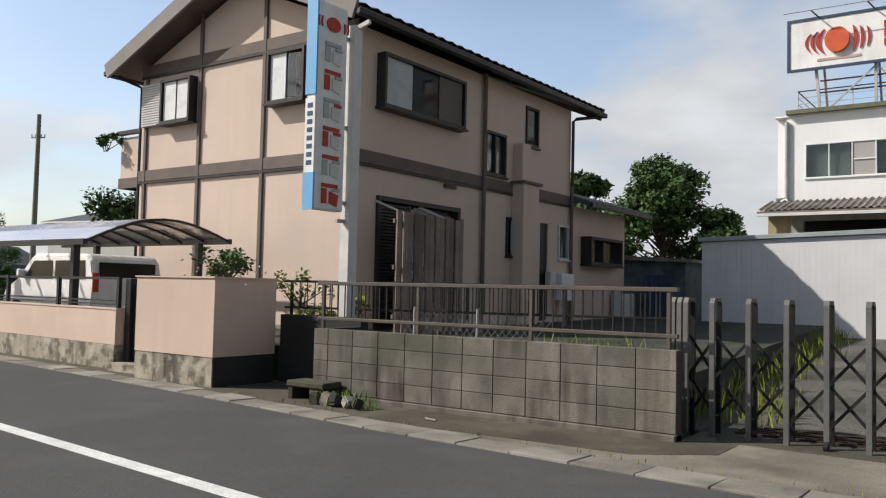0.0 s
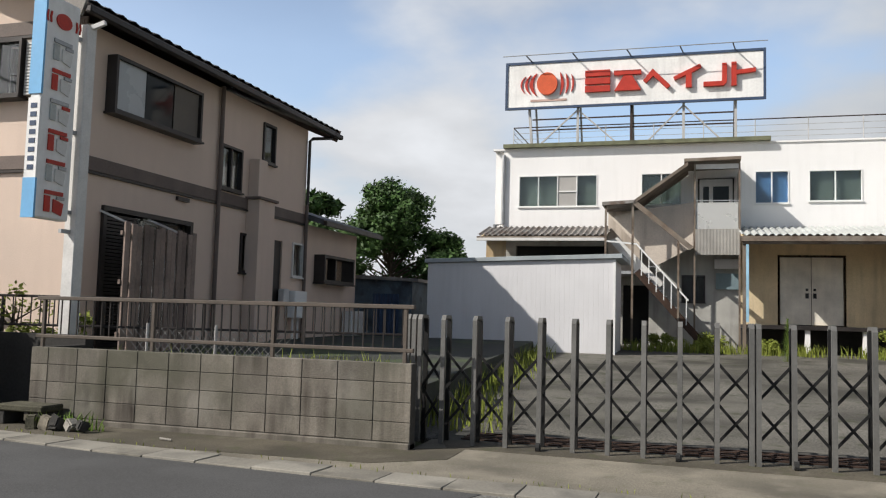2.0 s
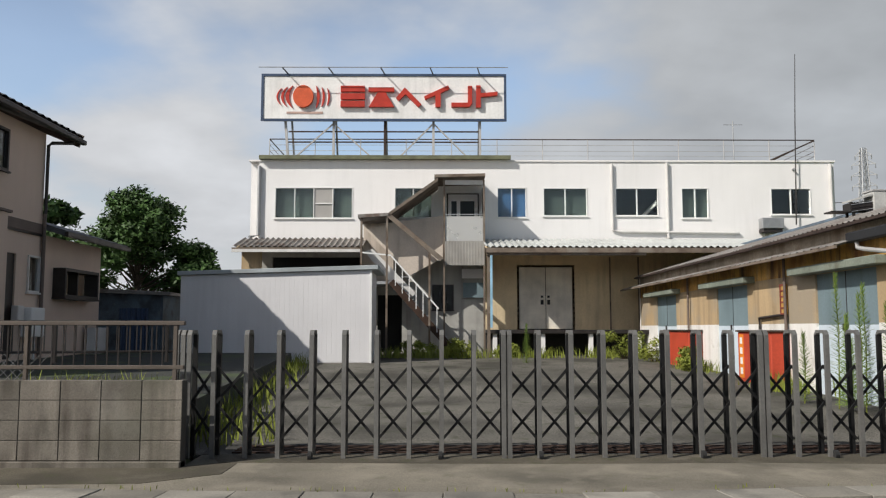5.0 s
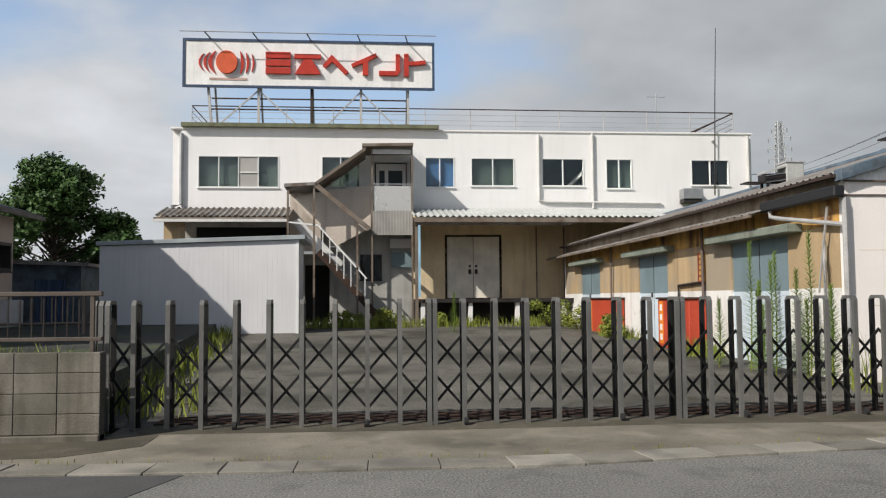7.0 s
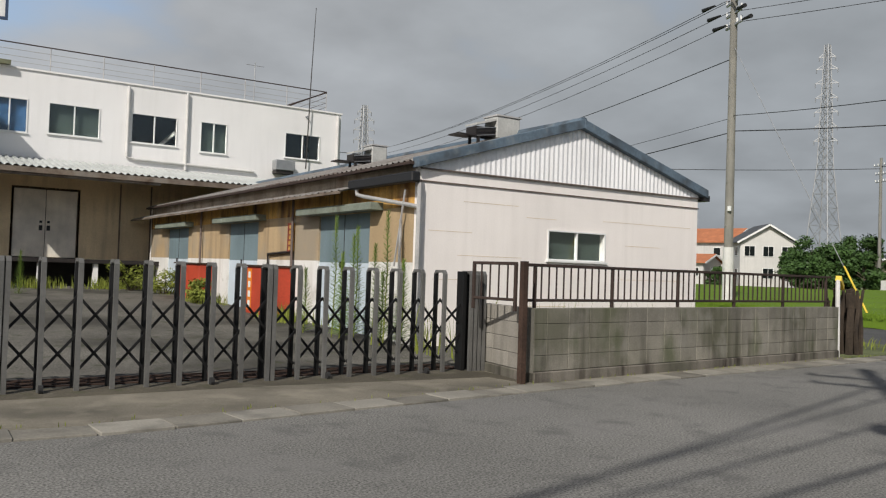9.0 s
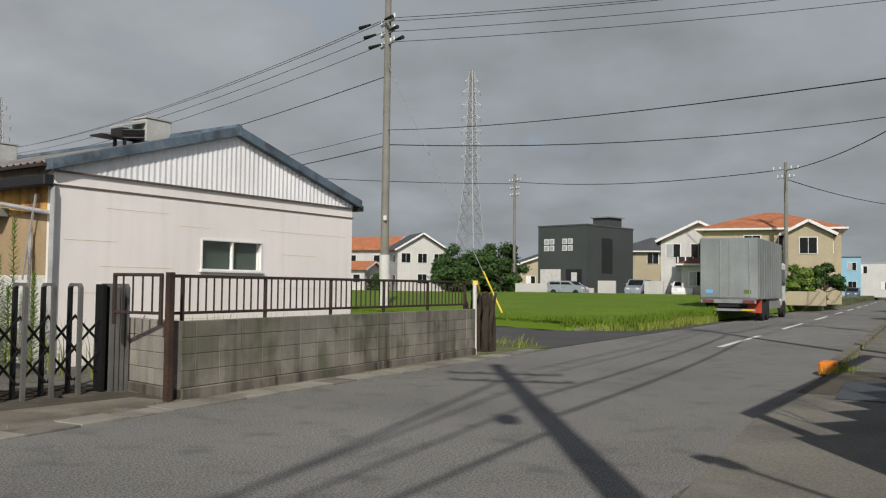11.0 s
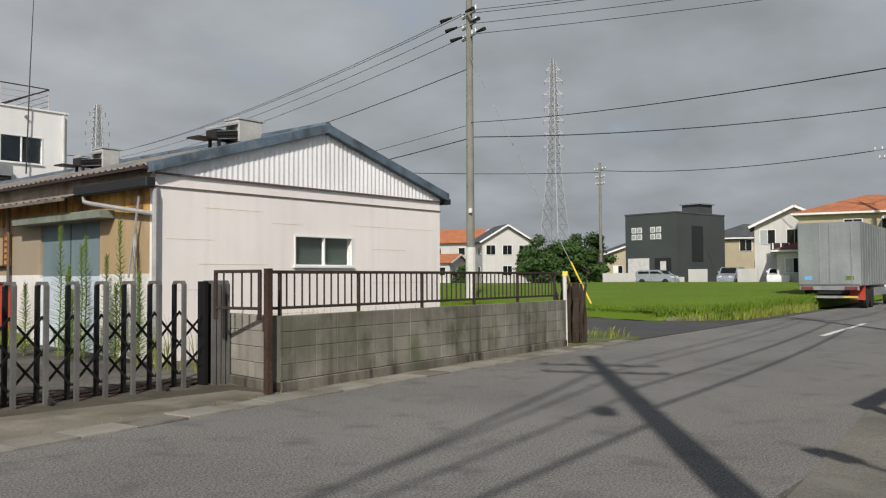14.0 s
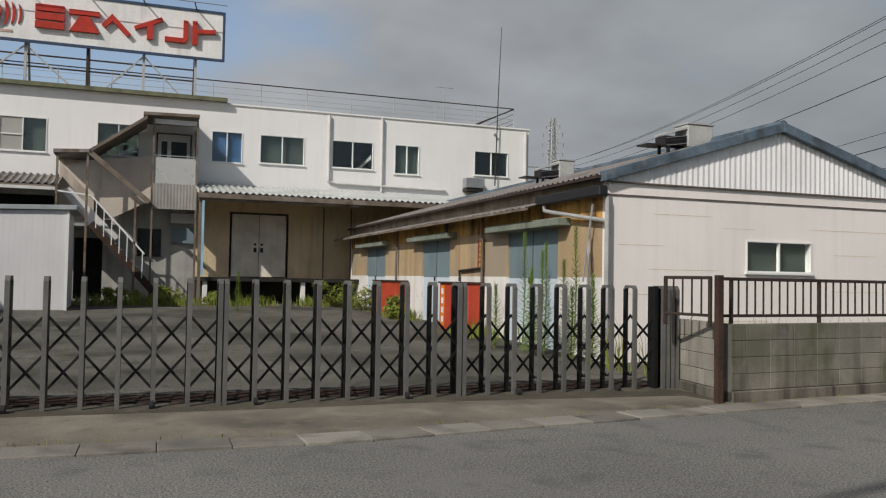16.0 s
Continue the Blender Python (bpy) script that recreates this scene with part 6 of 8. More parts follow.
part("gable_core", prism(NB(), [(SX0, SY0 + 0.02, SE - 0.05), (SX1, SY0 + 0.02, SE - 0.05), (SX1, SY0 + 0.02, SE), (SR, SY0 + 0.02, SRZ - 0.06), (SX0, SY0 + 0.02, SE)], (0, 0.1, 0)), WHITE_METAL, sh2)
for side, tip in ((-1, SX0 - 0.14), (1, SX1 + 0.18)):
    ztip = SRZ - (SRZ - SE - 0.12) / (SX1 - SR) * abs(tip - SR) + 0.02
    part("roof", corrugated(NB(), (SR, SY0 - 0.1, SRZ + 0.02), (0, SY1 - SY0 + 0.2, 0), (tip - SR, 0, ztip - SRZ - 0.02), 90, 0.03), ROOF_SHEET, sh2)
    part("roof_deck", prism(NB(), [(SR, SY0 + 0.02, SRZ - 0.06), (tip, SY0 + 0.02, ztip - 0.08), (tip, SY0 + 0.02, ztip - 0.045), (SR, SY0 + 0.02, SRZ - 0.025)], (0, SY1 - SY0, 0)), BROWN_BEAM, sh2)
    part("verge", prism(NB(), [(SR, SY0 - 0.14, SRZ - 0.1), (tip, SY0 - 0.14, ztip - 0.13), (tip, SY0 - 0.14, ztip + 0.05), (SR, SY0 - 0.14, SRZ + 0.08)], (0, 0.2, 0)), BLUE_GREY, sh2, "blue-grey verge flashing", bev=0.01)
part("ridge_cap", tube(NB(), [(SR, SY0 - 0.12, SRZ + 0.03), (SR, SY1, SRZ + 0.03)], 0.09, 8), BLUE_GREY, sh2)
part("corner_gutter", box(NB(), (SX1 + 0.08, SY0 - 0.12, 3.0), (SX1 + 0.24, SY0 + 0.3, 3.12)), BLACK, sh2)
window(sh2, G, 9.9, 11.36, 1.61, 2.17, 2, out=0.02, bar=0.026, pane_mats=[GLASS], back=BLIND)
part("side_wall", box(NB(), (SX1 - 0.18, SY0 + 0.18, 0), (SX1, SY1, SE)), CREAM_PANEL, sh2)
part("rear_wall", box(NB(), (SX0, SY1, 0), (SX1, SY1 + 0.15, SE)), CREAM_PANEL, sh2)
DOORS = [(12.74, 14.95), (18.4, 20.52), (24.15, 26.38)]
dh = [(a, b, 0.05, 2.38) for a, b in DOORS]
part("front_wall", holed(NB(), S, SY0 + 0.18, SY1, 0.0, 1.47, 0.16, [(a, b, 0.05, 1.47) for a, b in DOORS]), SCUFFED_WHITE, sh2, "scuffed white lower wall")
part("front_wall", holed(NB(), S, SY0 + 0.18, SY1, 1.47, 2.42, 0.16, [(a, b, 1.47, 2.38) for a, b in DOORS]), TAN, sh2, "weathered tan upper wall")
part("front_wall", wbox(NB(), S, SY0 + 0.18, SY1, 0.012, -0.16, 2.42, 2.84), OCHRE, sh2, "rust-stained ochre board under the eaves")
part("front_wall", wbox(NB(), S, SY0 + 0.18, SY1, 0, -0.16, 2.84, 3.2), EAVE_BAND, sh2)
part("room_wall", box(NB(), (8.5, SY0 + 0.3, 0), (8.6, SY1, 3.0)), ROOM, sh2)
for a, b in DOORS:
    d = part("door", wbox(NB(), S, a, b, -0.04, -0.08, 1.44, 2.38), TEAL, sh2, "door with faded teal upper half")
    part("lower_leaf", wbox(NB(), S, a, b, -0.035, -0.08, 0.05, 1.44), PALE_BLUE, d, "pale blue lower half")
    part("seam", wbox(NB(), S, (a + b) / 2 - 0.007, (a + b) / 2 + 0.007, -0.031, -0.05, 0.05, 2.38), DARK_METAL, d)
    part("door_handle", wbox(NB(), S, (a + b) / 2 + 0.08, (a + b) / 2 + 0.12, 0.0, -0.05, 1.34, 1.46), DARK_METAL, d)
    part("lintel", wbox(NB(), S, a - 0.5, b + 0.6, 0.28, 0, 2.39, 2.53), LINTEL, sh2, "mossy green-grey door hood", bev=0.01)
for y in (16.15, 22.7):
    part("downpipe", tube(NB(), [(SX0 - 0.08, y, 1.2), (SX0 - 0.08, y, 2.85)], 0.03, 6), BROWN, sh2)
for y in (11.45,):
    part("downpipe", tube(NB(), [(SX0 - 0.1, y, 0.05), (SX0 - 0.1, y, 2.2)], 0.028, 8), RAIL_GREY, sh2)
part("conduit", tube(NB(), [(SX0 - 0.05, 17.6, 1.35), (SX0 - 0.05, 17.6, 1.6), (SX0 - 0.05, 16.2, 1.66), (SX0 - 0.05, 16.2, 1.2)], 0.03, 6), DARK_METAL, sh2)
# awning sheet along the front, and gutter with its pipe at the corner
part("awning", corrugated(NB(), (SX0, 13.1, 2.89), (0, 16.4, 0), (-0.46, 0, -0.13), 56, 0.03), ROOF_SHEET, sh2, "thin wavy awning sheet")
part("awning_edge", box(NB(), (6.63, 13.1, 2.71), (6.67, 29.5, 2.76)), BROWN_BEAM, sh2)
part("gutter", box(NB(), (6.86, 10.86, 2.80), (7.03, 13.2, 2.97)), BLACK, sh2, bev=0.02)
part("gutter", box(NB(), (6.9, 11.0, 3.10), (6.98, SY1, 3.15)), RUST_RAIL, sh2)
part("gutter_pipe", tube(NB(), [(6.93, 12.95, 2.82), (6.93, 12.93, 2.70), (6.96, 12.75, 2.66), (7.04, 10.95, 2.40), (7.05, 10.92, 2.32)], 0.036, 8), RAIL_GREY, sh2)
part("downpipe", tube(NB(), [(7.05, 10.92, 0.03), (7.05, 10.92, 2.8)], 0.042, 8), RAIL_GREY, sh2)
part("stay", beam(NB(), (7.0, 11.3, 2.7), (7.0, 11.6, 1.4), 0.025, 0.025), RAIL_GREY, sh2)
for y0, y1 in ((21.7, 24.0), (16.15, 18.0)):
    c = thing("fire_cabinet", (6.9, (y0 + y1) / 2, 0.1), "faded red steel cabinet against the storehouse wall", "cabinet", "red cabinets")
    part("body", box(NB(), (6.72, y0, 0.2), (7.1, y1, 1.3)), RED_PAINT, c, bev=0.02)
    part("lid", box(NB(), (6.68, y0 - 0.03, 1.3), (7.1, y1 + 0.03, 1.34)), RUST, c)
    for yy in (y0 + 0.1, y1 - 0.2):
        part("foot", box(NB(), (6.75, yy, 0.03), (7.05, yy + 0.1, 0.2)), DARK_METAL, c)
    part("strip", box(NB(), (6.712, y1 - 0.35, 0.3), (6.722, y1 - 0.1, 1.25)), ORANGE, c, "orange strip with white bars")
    for k in range(4):
        part("bar", box(NB(), (6.706, y1 - 0.29, 0.38 + 0.22 * k), (6.713, y1 - 0.16, 0.52 + 0.22 * k)), PLASTIC_WHITE, c)
sp = thing("warning_plate", (7.08, 16.28, 1.66), "narrow upright red framed plate on the wall", "sign")
part("plate", box(NB(), (7.05, 16.16, 1.66), (7.1, 16.4, 2.28)), OCHRE, sp)
for y in (16.16, 16.365):
    part("rim", box(NB(), (7.035, y, 1.66), (7.05, y + 0.035, 2.28)), PLATE_RED, sp)
for k in range(6):
    part("bar", box(NB(), (7.037, 16.195, 1.66 + 0.117 * k), (7.05, 16.365, 1.69 + 0.117 * k)), PLATE_RED, sp)
for cx, cy, base, wide, tall in ((10.0, 13.0, 3.85, 0.6, 0.7), (9.55, 17.5, 3.8, 0.42, 0.58)):
    u = thing("roof_unit", (cx, cy, base), "pale grey ventilation unit with a louvred hood on the roof", "vent unit", "roof units")
    top = base + tall
    part("body", box(NB(), (cx, cy - 0.2, top - 0.46), (cx + wide, cy + 0.25, top)), VENT_GREY, u, bev=0.02)
    part("lid", box(NB(), (cx - 0.02, cy - 0.22, top), (cx + wide + 0.03, cy + 0.27, top + 0.03)), RAIL_GREY, u)
    hood = part("hood", prism(NB(), [(cx, cy - 0.19, top - 0.06), (cx - 0.5, cy - 0.19, top - 0.2), (cx - 0.5, cy - 0.19, top - 0.24), (cx, cy - 0.19, top - 0.1)], (0, 0.4, 0)), VENT_GREY, u)
    for k in range(3):
        z = top - 0.30 - 0.075 * k
        part("louvre", prism(NB(), [(cx, cy - 0.18, z + 0.07), (cx - 0.48, cy - 0.18, z), (cx - 0.48, cy - 0.18, z - 0.012), (cx, cy - 0.18, z + 0.058)], (0, 0.38, 0)), DARK_METAL if k % 2 else STEEL, hood)
    part("throat", box(NB(), (cx - 0.5, cy - 0.16, top - 0.44), (cx, cy + 0.18, top - 0.26)), DARK_METAL, u)
    part("flap", box(NB(), (cx - 0.92, cy - 0.18, top - 0.47), (cx - 0.48, cy + 0.2, top - 0.44)), DARK_METAL, u)
    for x, y in ((cx - 0.42, cy - 0.14), (cx - 0.42, cy + 0.16), (cx + wide - 0.1, cy - 0.14), (cx + wide - 0.1, cy + 0.16)):
        part("foot", box(NB(), (x - 0.025, y - 0.025, base - 0.5), (x + 0.025, y + 0.025, top - 0.44)), DARK_METAL, u)
oc = thing("air_conditioner", (10.4, 29.2, 4.6), "outdoor cooling unit on a bracket at the facade", "air conditioner")
part("body", box(NB(), (11.9, 29.5, 5.02), (12.7, 29.9, 5.42)), STEEL, oc, bev=0.02)
part("bracket", box(NB(), (11.95, 29.55, 4.9), (12.65, 30.02, 5.02)), DARK_METAL, oc)

# ---- trees and weeds of the yard ----
tree("tree", (-12.2, 33, 0.5), 6.7, 2.7, "broad dark green tree behind the shed", 21, 0.14, 90, 380, 0.1, LEAF, 0.06, (0.2, 0.38))
tree("tree", (-10.0, 33.5, 0.5), 4.6, 1.8, "smaller dark tree beside the larger one", 22, 0.1, 38, 460, 0.1, LEAF, 0.05, (0.22, 0.4))
tree("tree", (-17.5, 36, 0.5), 6.8, 2.2, "dark leafy tree behind the house roof", 23, 0.13, 24, 420, 0.18, LEAF, 0.25)
tree("tree", (-13.8, 30, 0.5), 3.6, 1.6, "low leafy bush behind the garden shed", 24, 0.09, 14, 240, 0.13, LEAF_LIGHT, 0.15)
rnd = random.Random(31)
bm = NB()
sp = []
for _ in range(850):
    t = rnd.random()
    y = 8.9 + 15 * t
    if rnd.random() < 0.75:
        sp.append((-2.7 - 0.085 * (y - 9) + rnd.gauss(0, 0.2), y, yard_z(y)))
for _ in range(60):
    sp.append((rnd.uniform(-2.4, -1.9), rnd.uniform(8.9, 10.5), 0.03))
for _ in range(1500):
    x = rnd.choice((-1.4, -0.6, 0.2, 1.0, 2.3, 3.4, 5.2, 6.2)) + rnd.gauss(0, 0.35)
    sp.append((x, 26.9 + rnd.gauss(0, 0.35), 0.42))
for _ in range(900):
    sp.append((rnd.uniform(6.3, 7.05), rnd.choice((15.6, 20.9, 21.2, 24.8, 26.8)) + rnd.gauss(0, 0.5), 0.2))
blades(bm, rnd, sp, 0.1, 0.42, 0.014, 0.6)
solo("yard_weeds", bm, WEED, "tall yellow-green weeds along the yard edges", "weeds", kind="stuff")
bm = NB()
sp = [(-3.45 + rnd.gauss(0, 0.42), rnd.uniform(7.9, 8.3), 0.52) for _ in range(420)] + [(rnd.uniform(-7.2, -3), rnd.uniform(8.0, 10.0), 0.5) for _ in range(250)]
blades(bm, rnd, [q for q in sp if q[0] < -2.8], 0.1, 0.42, 0.012, 0.6)
solo("lot_weeds", bm, WEED, "weeds growing behind the block wall", "weeds", kind="stuff")
bm = NB()
sp = [(rnd.uniform(6.6, 14), rnd.uniform(8.0, 10.8), 0.03) for _ in range(700)]
blades(bm, rnd, sp, 0.2, 0.95, 0.012, 0.4)
solo("bank_weeds", bm, WEED, "long grass behind the roadside wall", "weeds", kind="stuff")
# tall feathery weeds before the storehouse corner
for k, (x, y, h) in enumerate(((6.3, 12.2, 1.6), (6.5, 11.4, 1.75), (6.7, 10.8, 1.5), (6.35, 12.6, 2.25), (6.25, 11.7, 1.9), (6.55, 11.1, 2.3), (6.15, 13.4, 1.3), (6.42, 11.9, 2.05), (6.6, 11.3, 1.3), (6.2, 12.0, 1.45), (6.45, 12.4, 1.2), (2.6, 24, 1.5))):
    e = thing("tall_weed", (x, y, 0.03), "tall feathery green weed with a thin stem", "weed", "tall weeds")
    part("stem", tube(NB(), [(x, y, 0), (x + 0.05, y, h * 0.6), (x + 0.02, y + 0.05, h)], 0.012, 5, 0.004), WEED, e)
    bm = NB()
    for q in range(180):
        z = h * (0.12 + 0.88 * q / 180)
        a = q * 2.4
        l = 0.2 * (1.15 - q / 180) * (0.7 + 0.6 * ((q * 37) % 11) / 11)
        beam(bm, (x + 0.03, y, z), (x + 0.03 + math.cos(a) * l, y + math.sin(a) * l, z + 0.05), 0.013, 0.003)
    part("leaves", bm, LEAF_LIGHT, e)
for x, y, r, sd in ((5.9, 26.0, 0.7, 41), (6.6, 24.5, 0.6, 42), (0.8, 27.0, 0.5, 43), (-0.6, 27.3, 0.45, 44), (6.5, 20.6, 0.5, 45), (2.2, 27.0, 0.35, 46)):
    shrub("wild_shrub", (x, y, yard_z(y) - 0.02), r, "wild green bush growing from the yard edge", sd, WEED, 9, 170, 0.042)


# ---- corner post, vine stump, far field ----
cpst = thing("corner_post", (14.25, 7.98, 0), "white steel post with a yellow padded top", "post")
part("post", tube(NB(), [(14.27, 7.95, 0), (14.27, 7.97, 1.42)], 0.04, 8), PVC, cpst)
part("cap", beam(NB(), (14.27, 7.96, 1.45), (14.6, 8.1, 1.28), 0.1, 0.1), YELLOW, cpst, "yellow top guard")
e = thing("vine_stump", (15.0, 8.2, 0), "bundle of thick dry dark vines on an old post", "stump")
rnd = random.Random(51)
for k in range(26):
    a = rnd.uniform(0, 6.283)
    r = 0.30 * math.sqrt(rnd.random())
    x, y = 14.95 + 1.35 * r * math.cos(a), 8.25 + r * math.sin(a)
    h = rnd.uniform(1.05, 1.28)
    part("vine", tube(NB(), [(x, y, 0), (x + rnd.uniform(-0.06, 0.06), y, h * 0.4), (x + rnd.uniform(-0.06, 0.06), y, h * 0.75), (x + rnd.uniform(-0.05, 0.05), y, h)], rnd.uniform(0.035, 0.06), 6, 0.03), DRY_VINE, e)
sheet("corner_verge", [(14.3, 7.85, 0.03), (17.2, 7.75, 0.03), (18.4, 9.5, 0.03), (18.6, 30, 0.25), (14.3, 30, 0.25)], EARTH, "grassy verge at the street corner", "verge")


fk = thing("field_kerb", (28.4, 9.1, 0), "pale concrete edging along the field", "kerb", kind="structure")
edge = [(24.5, 10.6), (25.1, 9.85), (26.4, 9.4), (28.4, 9.14), (30.6, 9.24), (32.8, 9.4), (35.0, 9.56)]
for p, q in zip(edge, edge[1:]):
    part("edging", beam(NB(), (*p, 0.01), (*q, 0.01), 0.12, 0.12), STAINED_KERB, fk, bev=0.01)


def field_z(x):
    return 0.42 + 0.0125 * (x - 25)


bm = NB()
nx, ny = 70, 44
grid = []
for i in range(nx + 1):
    row = []
    for j in range(ny + 1):
        x = 24.3 + 41.2 * (i / nx) ** 1.3
        lo = 9.15 + max(0.0, x - 28) * 0.056 + max(0.0, 26.0 - x) * 0.95
        y = lo + (36 - lo) * (j / ny) ** 1.2
        x += (1 - i / nx) * max(0.0, y - 11) * 0.3
        edge = min(1.0, i / 1.0, j / 1.0)
        row.append(bm.verts.new((x, y, field_z(x) * edge + 0.05 * noise.noise((x * 1.3, y * 1.3, 0)))))
    grid.append(row)
for i in range(nx):
    for j in range(ny):
        bm.faces.new((grid[i][j], grid[i + 1][j], grid[i + 1][j + 1], grid[i][j + 1]))
solo("rice_field", bm, RICE, "bright green rice field beyond the side road", "field", kind="stuff")
bm = NB()
rnd = random.Random(52)
sp = []
for _ in range(24000):
    x = 24.3 + 26 * rnd.random() ** 1.5
    lo = 9.15 + max(0.0, x - 28) * 0.056 + max(0.0, 26.0 - x) * 0.95
    y = lo + 14 * rnd.random() ** 2.2
    x += max(0.0, y - 11) * 0.3
    edge = y < lo + 0.25
    sp.append((x, y, field_z(x) - (0.3 * rnd.random() if edge else 0.1)))
blades(bm, rnd, sp, 0.08, 0.17, 0.012, 0.4)
solo("rice_plants", bm, RICE, "upright green rice blades at the field edge", "rice", kind="stuff")
bm = NB()
sp = [(24.6 + 11 * rnd.random() ** 0.8, 0, 0.0) for _ in range(1600)]
sp = [(x, 9.0 + max(0.0, x - 28) * 0.056 + max(0.0, 26.0 - x) * 0.95 + rnd.gauss(0, 0.12), 0.02) for x, _, _ in sp] + [(rnd.uniform(16.0, 17.4), rnd.uniform(8.0, 9.2), 0.0) for _ in range(50)] + [(31.2 + rnd.gauss(0, 0.5), 9.25 + rnd.gauss(0, 0.25), 0.1) for _ in range(300)]
blades(bm, rnd, sp, 0.06, 0.34, 0.014, 0.5)
solo("verge_weeds", bm, WEED, "rough weeds along the field and corner", "weeds", kind="stuff")
sheet("field_grass", [(14.3, 12, 0.1), (24.6, 14, 0.1), (66, 40, 0.8), (66, 110, 1.0), (14.3, 60, 0.6)], RICE, "green paddy seen past the storehouse", "field", deep=0.3)
sheet("far_ground", [(60, 9.5, 0.62), (400, 36, 0.7), (400, 400, 0.7), (40, 400, 0.7), (62, 60, 0.7)], EARTH, "built-up land behind the field", "ground", deep=0.7)


# ---- far houses ----
def far_house(at, w, d, h, wall, roof, label, heading=0.0, kind="gable", rh=1.6, floors=2, wins=3, base=0.7, eave=0.45, balcony=False):
    """A house of w (along x) by d with its windows, built round its own centre, then turned."""
    rr = random.Random(int(at[0] * 7 + at[1] * 3))
    e = thing("house", (0, 0, 0), label, "house")
    part("wall", box(NB(), (-w / 2, -d / 2, -0.3), (w / 2, d / 2, h)), wall, e)
    bm = NB()
    if kind == "gable":
        for s in (-1, 1):
            prism(bm, [(0, -d / 2 - eave, h + rh), (s * (w / 2 + eave), -d / 2 - eave, h - 0.12), (s * (w / 2 + eave), -d / 2 - eave, h + 0.02), (0, -d / 2 - eave, h + rh + 0.16)], (0, d + 2 * eave, 0))
        g = part("gable", prism(NB(), [(-w / 2, -d / 2 + 0.01, h), (w / 2, -d / 2 + 0.01, h), (0, -d / 2 + 0.01, h + rh - 0.05)], (0, d - 0.02, 0)), wall, e)
    elif kind == "hip":
        q = [(-w / 2 - eave, -d / 2 - eave, h), (w / 2 + eave, -d / 2 - eave, h), (w / 2 + eave, d / 2 + eave, h), (-w / 2 - eave, d / 2 + eave, h)]
        v = [bm.verts.new(p) for p in q]
        k = max(0.2, (w - d) / 2)
        a, b = bm.verts.new((-k, 0, h + rh)), bm.verts.new((k, 0, h + rh))
        bm.faces.new((v[0], v[1], b, a)); bm.faces.new((v[1], v[2], b)); bm.faces.new((v[2], v[3], a, b)); bm.faces.new((v[3], v[0], a)); bm.faces.new(v)
    else:
        box(bm, (-w / 2 - 0.06, -d / 2 - 0.06, h), (w / 2 + 0.06, d / 2 + 0.06, h + 0.15))
    part("roof", bm, roof, e)
    if kind == "hip":
        part("fascia", box(NB(), (-w / 2 - eave, -d / 2 - eave, h - 0.14), (w / 2 + eave, d / 2 + eave, h - 0.004)), PLASTIC_WHITE, e)
    if kind == "gable":
        for s in (-1, 1):
            part("bargeboard", beam(NB(), (0, -d / 2 - eave - 0.03, h + rh + 0.02), (s * (w / 2 + eave), -d / 2 - eave - 0.03, h - 0.1), 0.05, 0.2), PLASTIC_WHITE, e)
    if balcony:
        bl = part("balcony", box(NB(), (-w * 0.3, -d / 2 - 1.0, h / 2), (w * 0.35, -d / 2, h / 2 + 0.15)), wall, e)
        # Black sheet stands in for the shaded recess behind the balusters.
        part("balcony_panel", box(NB(), (-w * 0.3, -d / 2 - 1.0, h / 2 + 0.2), (w * 0.35, -d / 2 - 0.94, h / 2 + 0.95)), BLACK, bl)
        for k in range(7):
            x = -w * 0.27 + w * 0.1 * k
            part("baluster", box(NB(), (x - 0.05, -d / 2 - 1.04, h / 2 + 0.2), (x + 0.05, -d / 2 - 1.0, h / 2 + 0.95)), PLASTIC_WHITE, bl)
    for f in range(floors):
        z = 0.95 + f * h / floors
        for k in range(wins):
            x = -w / 2 + w * (k + 0.5) / wins
            if rr.random() < 0.25:
                continue
            glaze = rr.choice((TINT, TINT, FROST, CURTAIN))
            wn = part("window", box(NB(), (x - 0.62, -d / 2 - 0.05, z - 0.05), (x + 0.62, -d / 2 + 0.02, z + 1.15)), PLASTIC_WHITE, e)
            part("pane", box(NB(), (x - 0.55, -d / 2 - 0.07, z), (x - 0.02, -d / 2 - 0.045, z + 1.1)), glaze, wn)
            part("pane", box(NB(), (x + 0.02, -d / 2 - 0.07, z), (x + 0.55, -d / 2 - 0.045, z + 1.1)), TINT, wn)
        for k in range(2):
            y = -d / 2 + d * (k + 0.5) / 2
            for s in (-1, 1):
                wn = part("window", box(NB(), (s * w / 2 - 0.02, y - 0.5, z), (s * (w / 2 + 0.05), y + 0.5, z + 1.05)), PLASTIC_WHITE, e)
                part("pane", box(NB(), (s * (w / 2 + 0.045), y - 0.43, z + 0.07), (s * (w / 2 + 0.07), y + 0.43, z + 0.98)), TINT, wn)
    e.matrix_basis = pose(*at, base, 0, 0, heading)
    return e


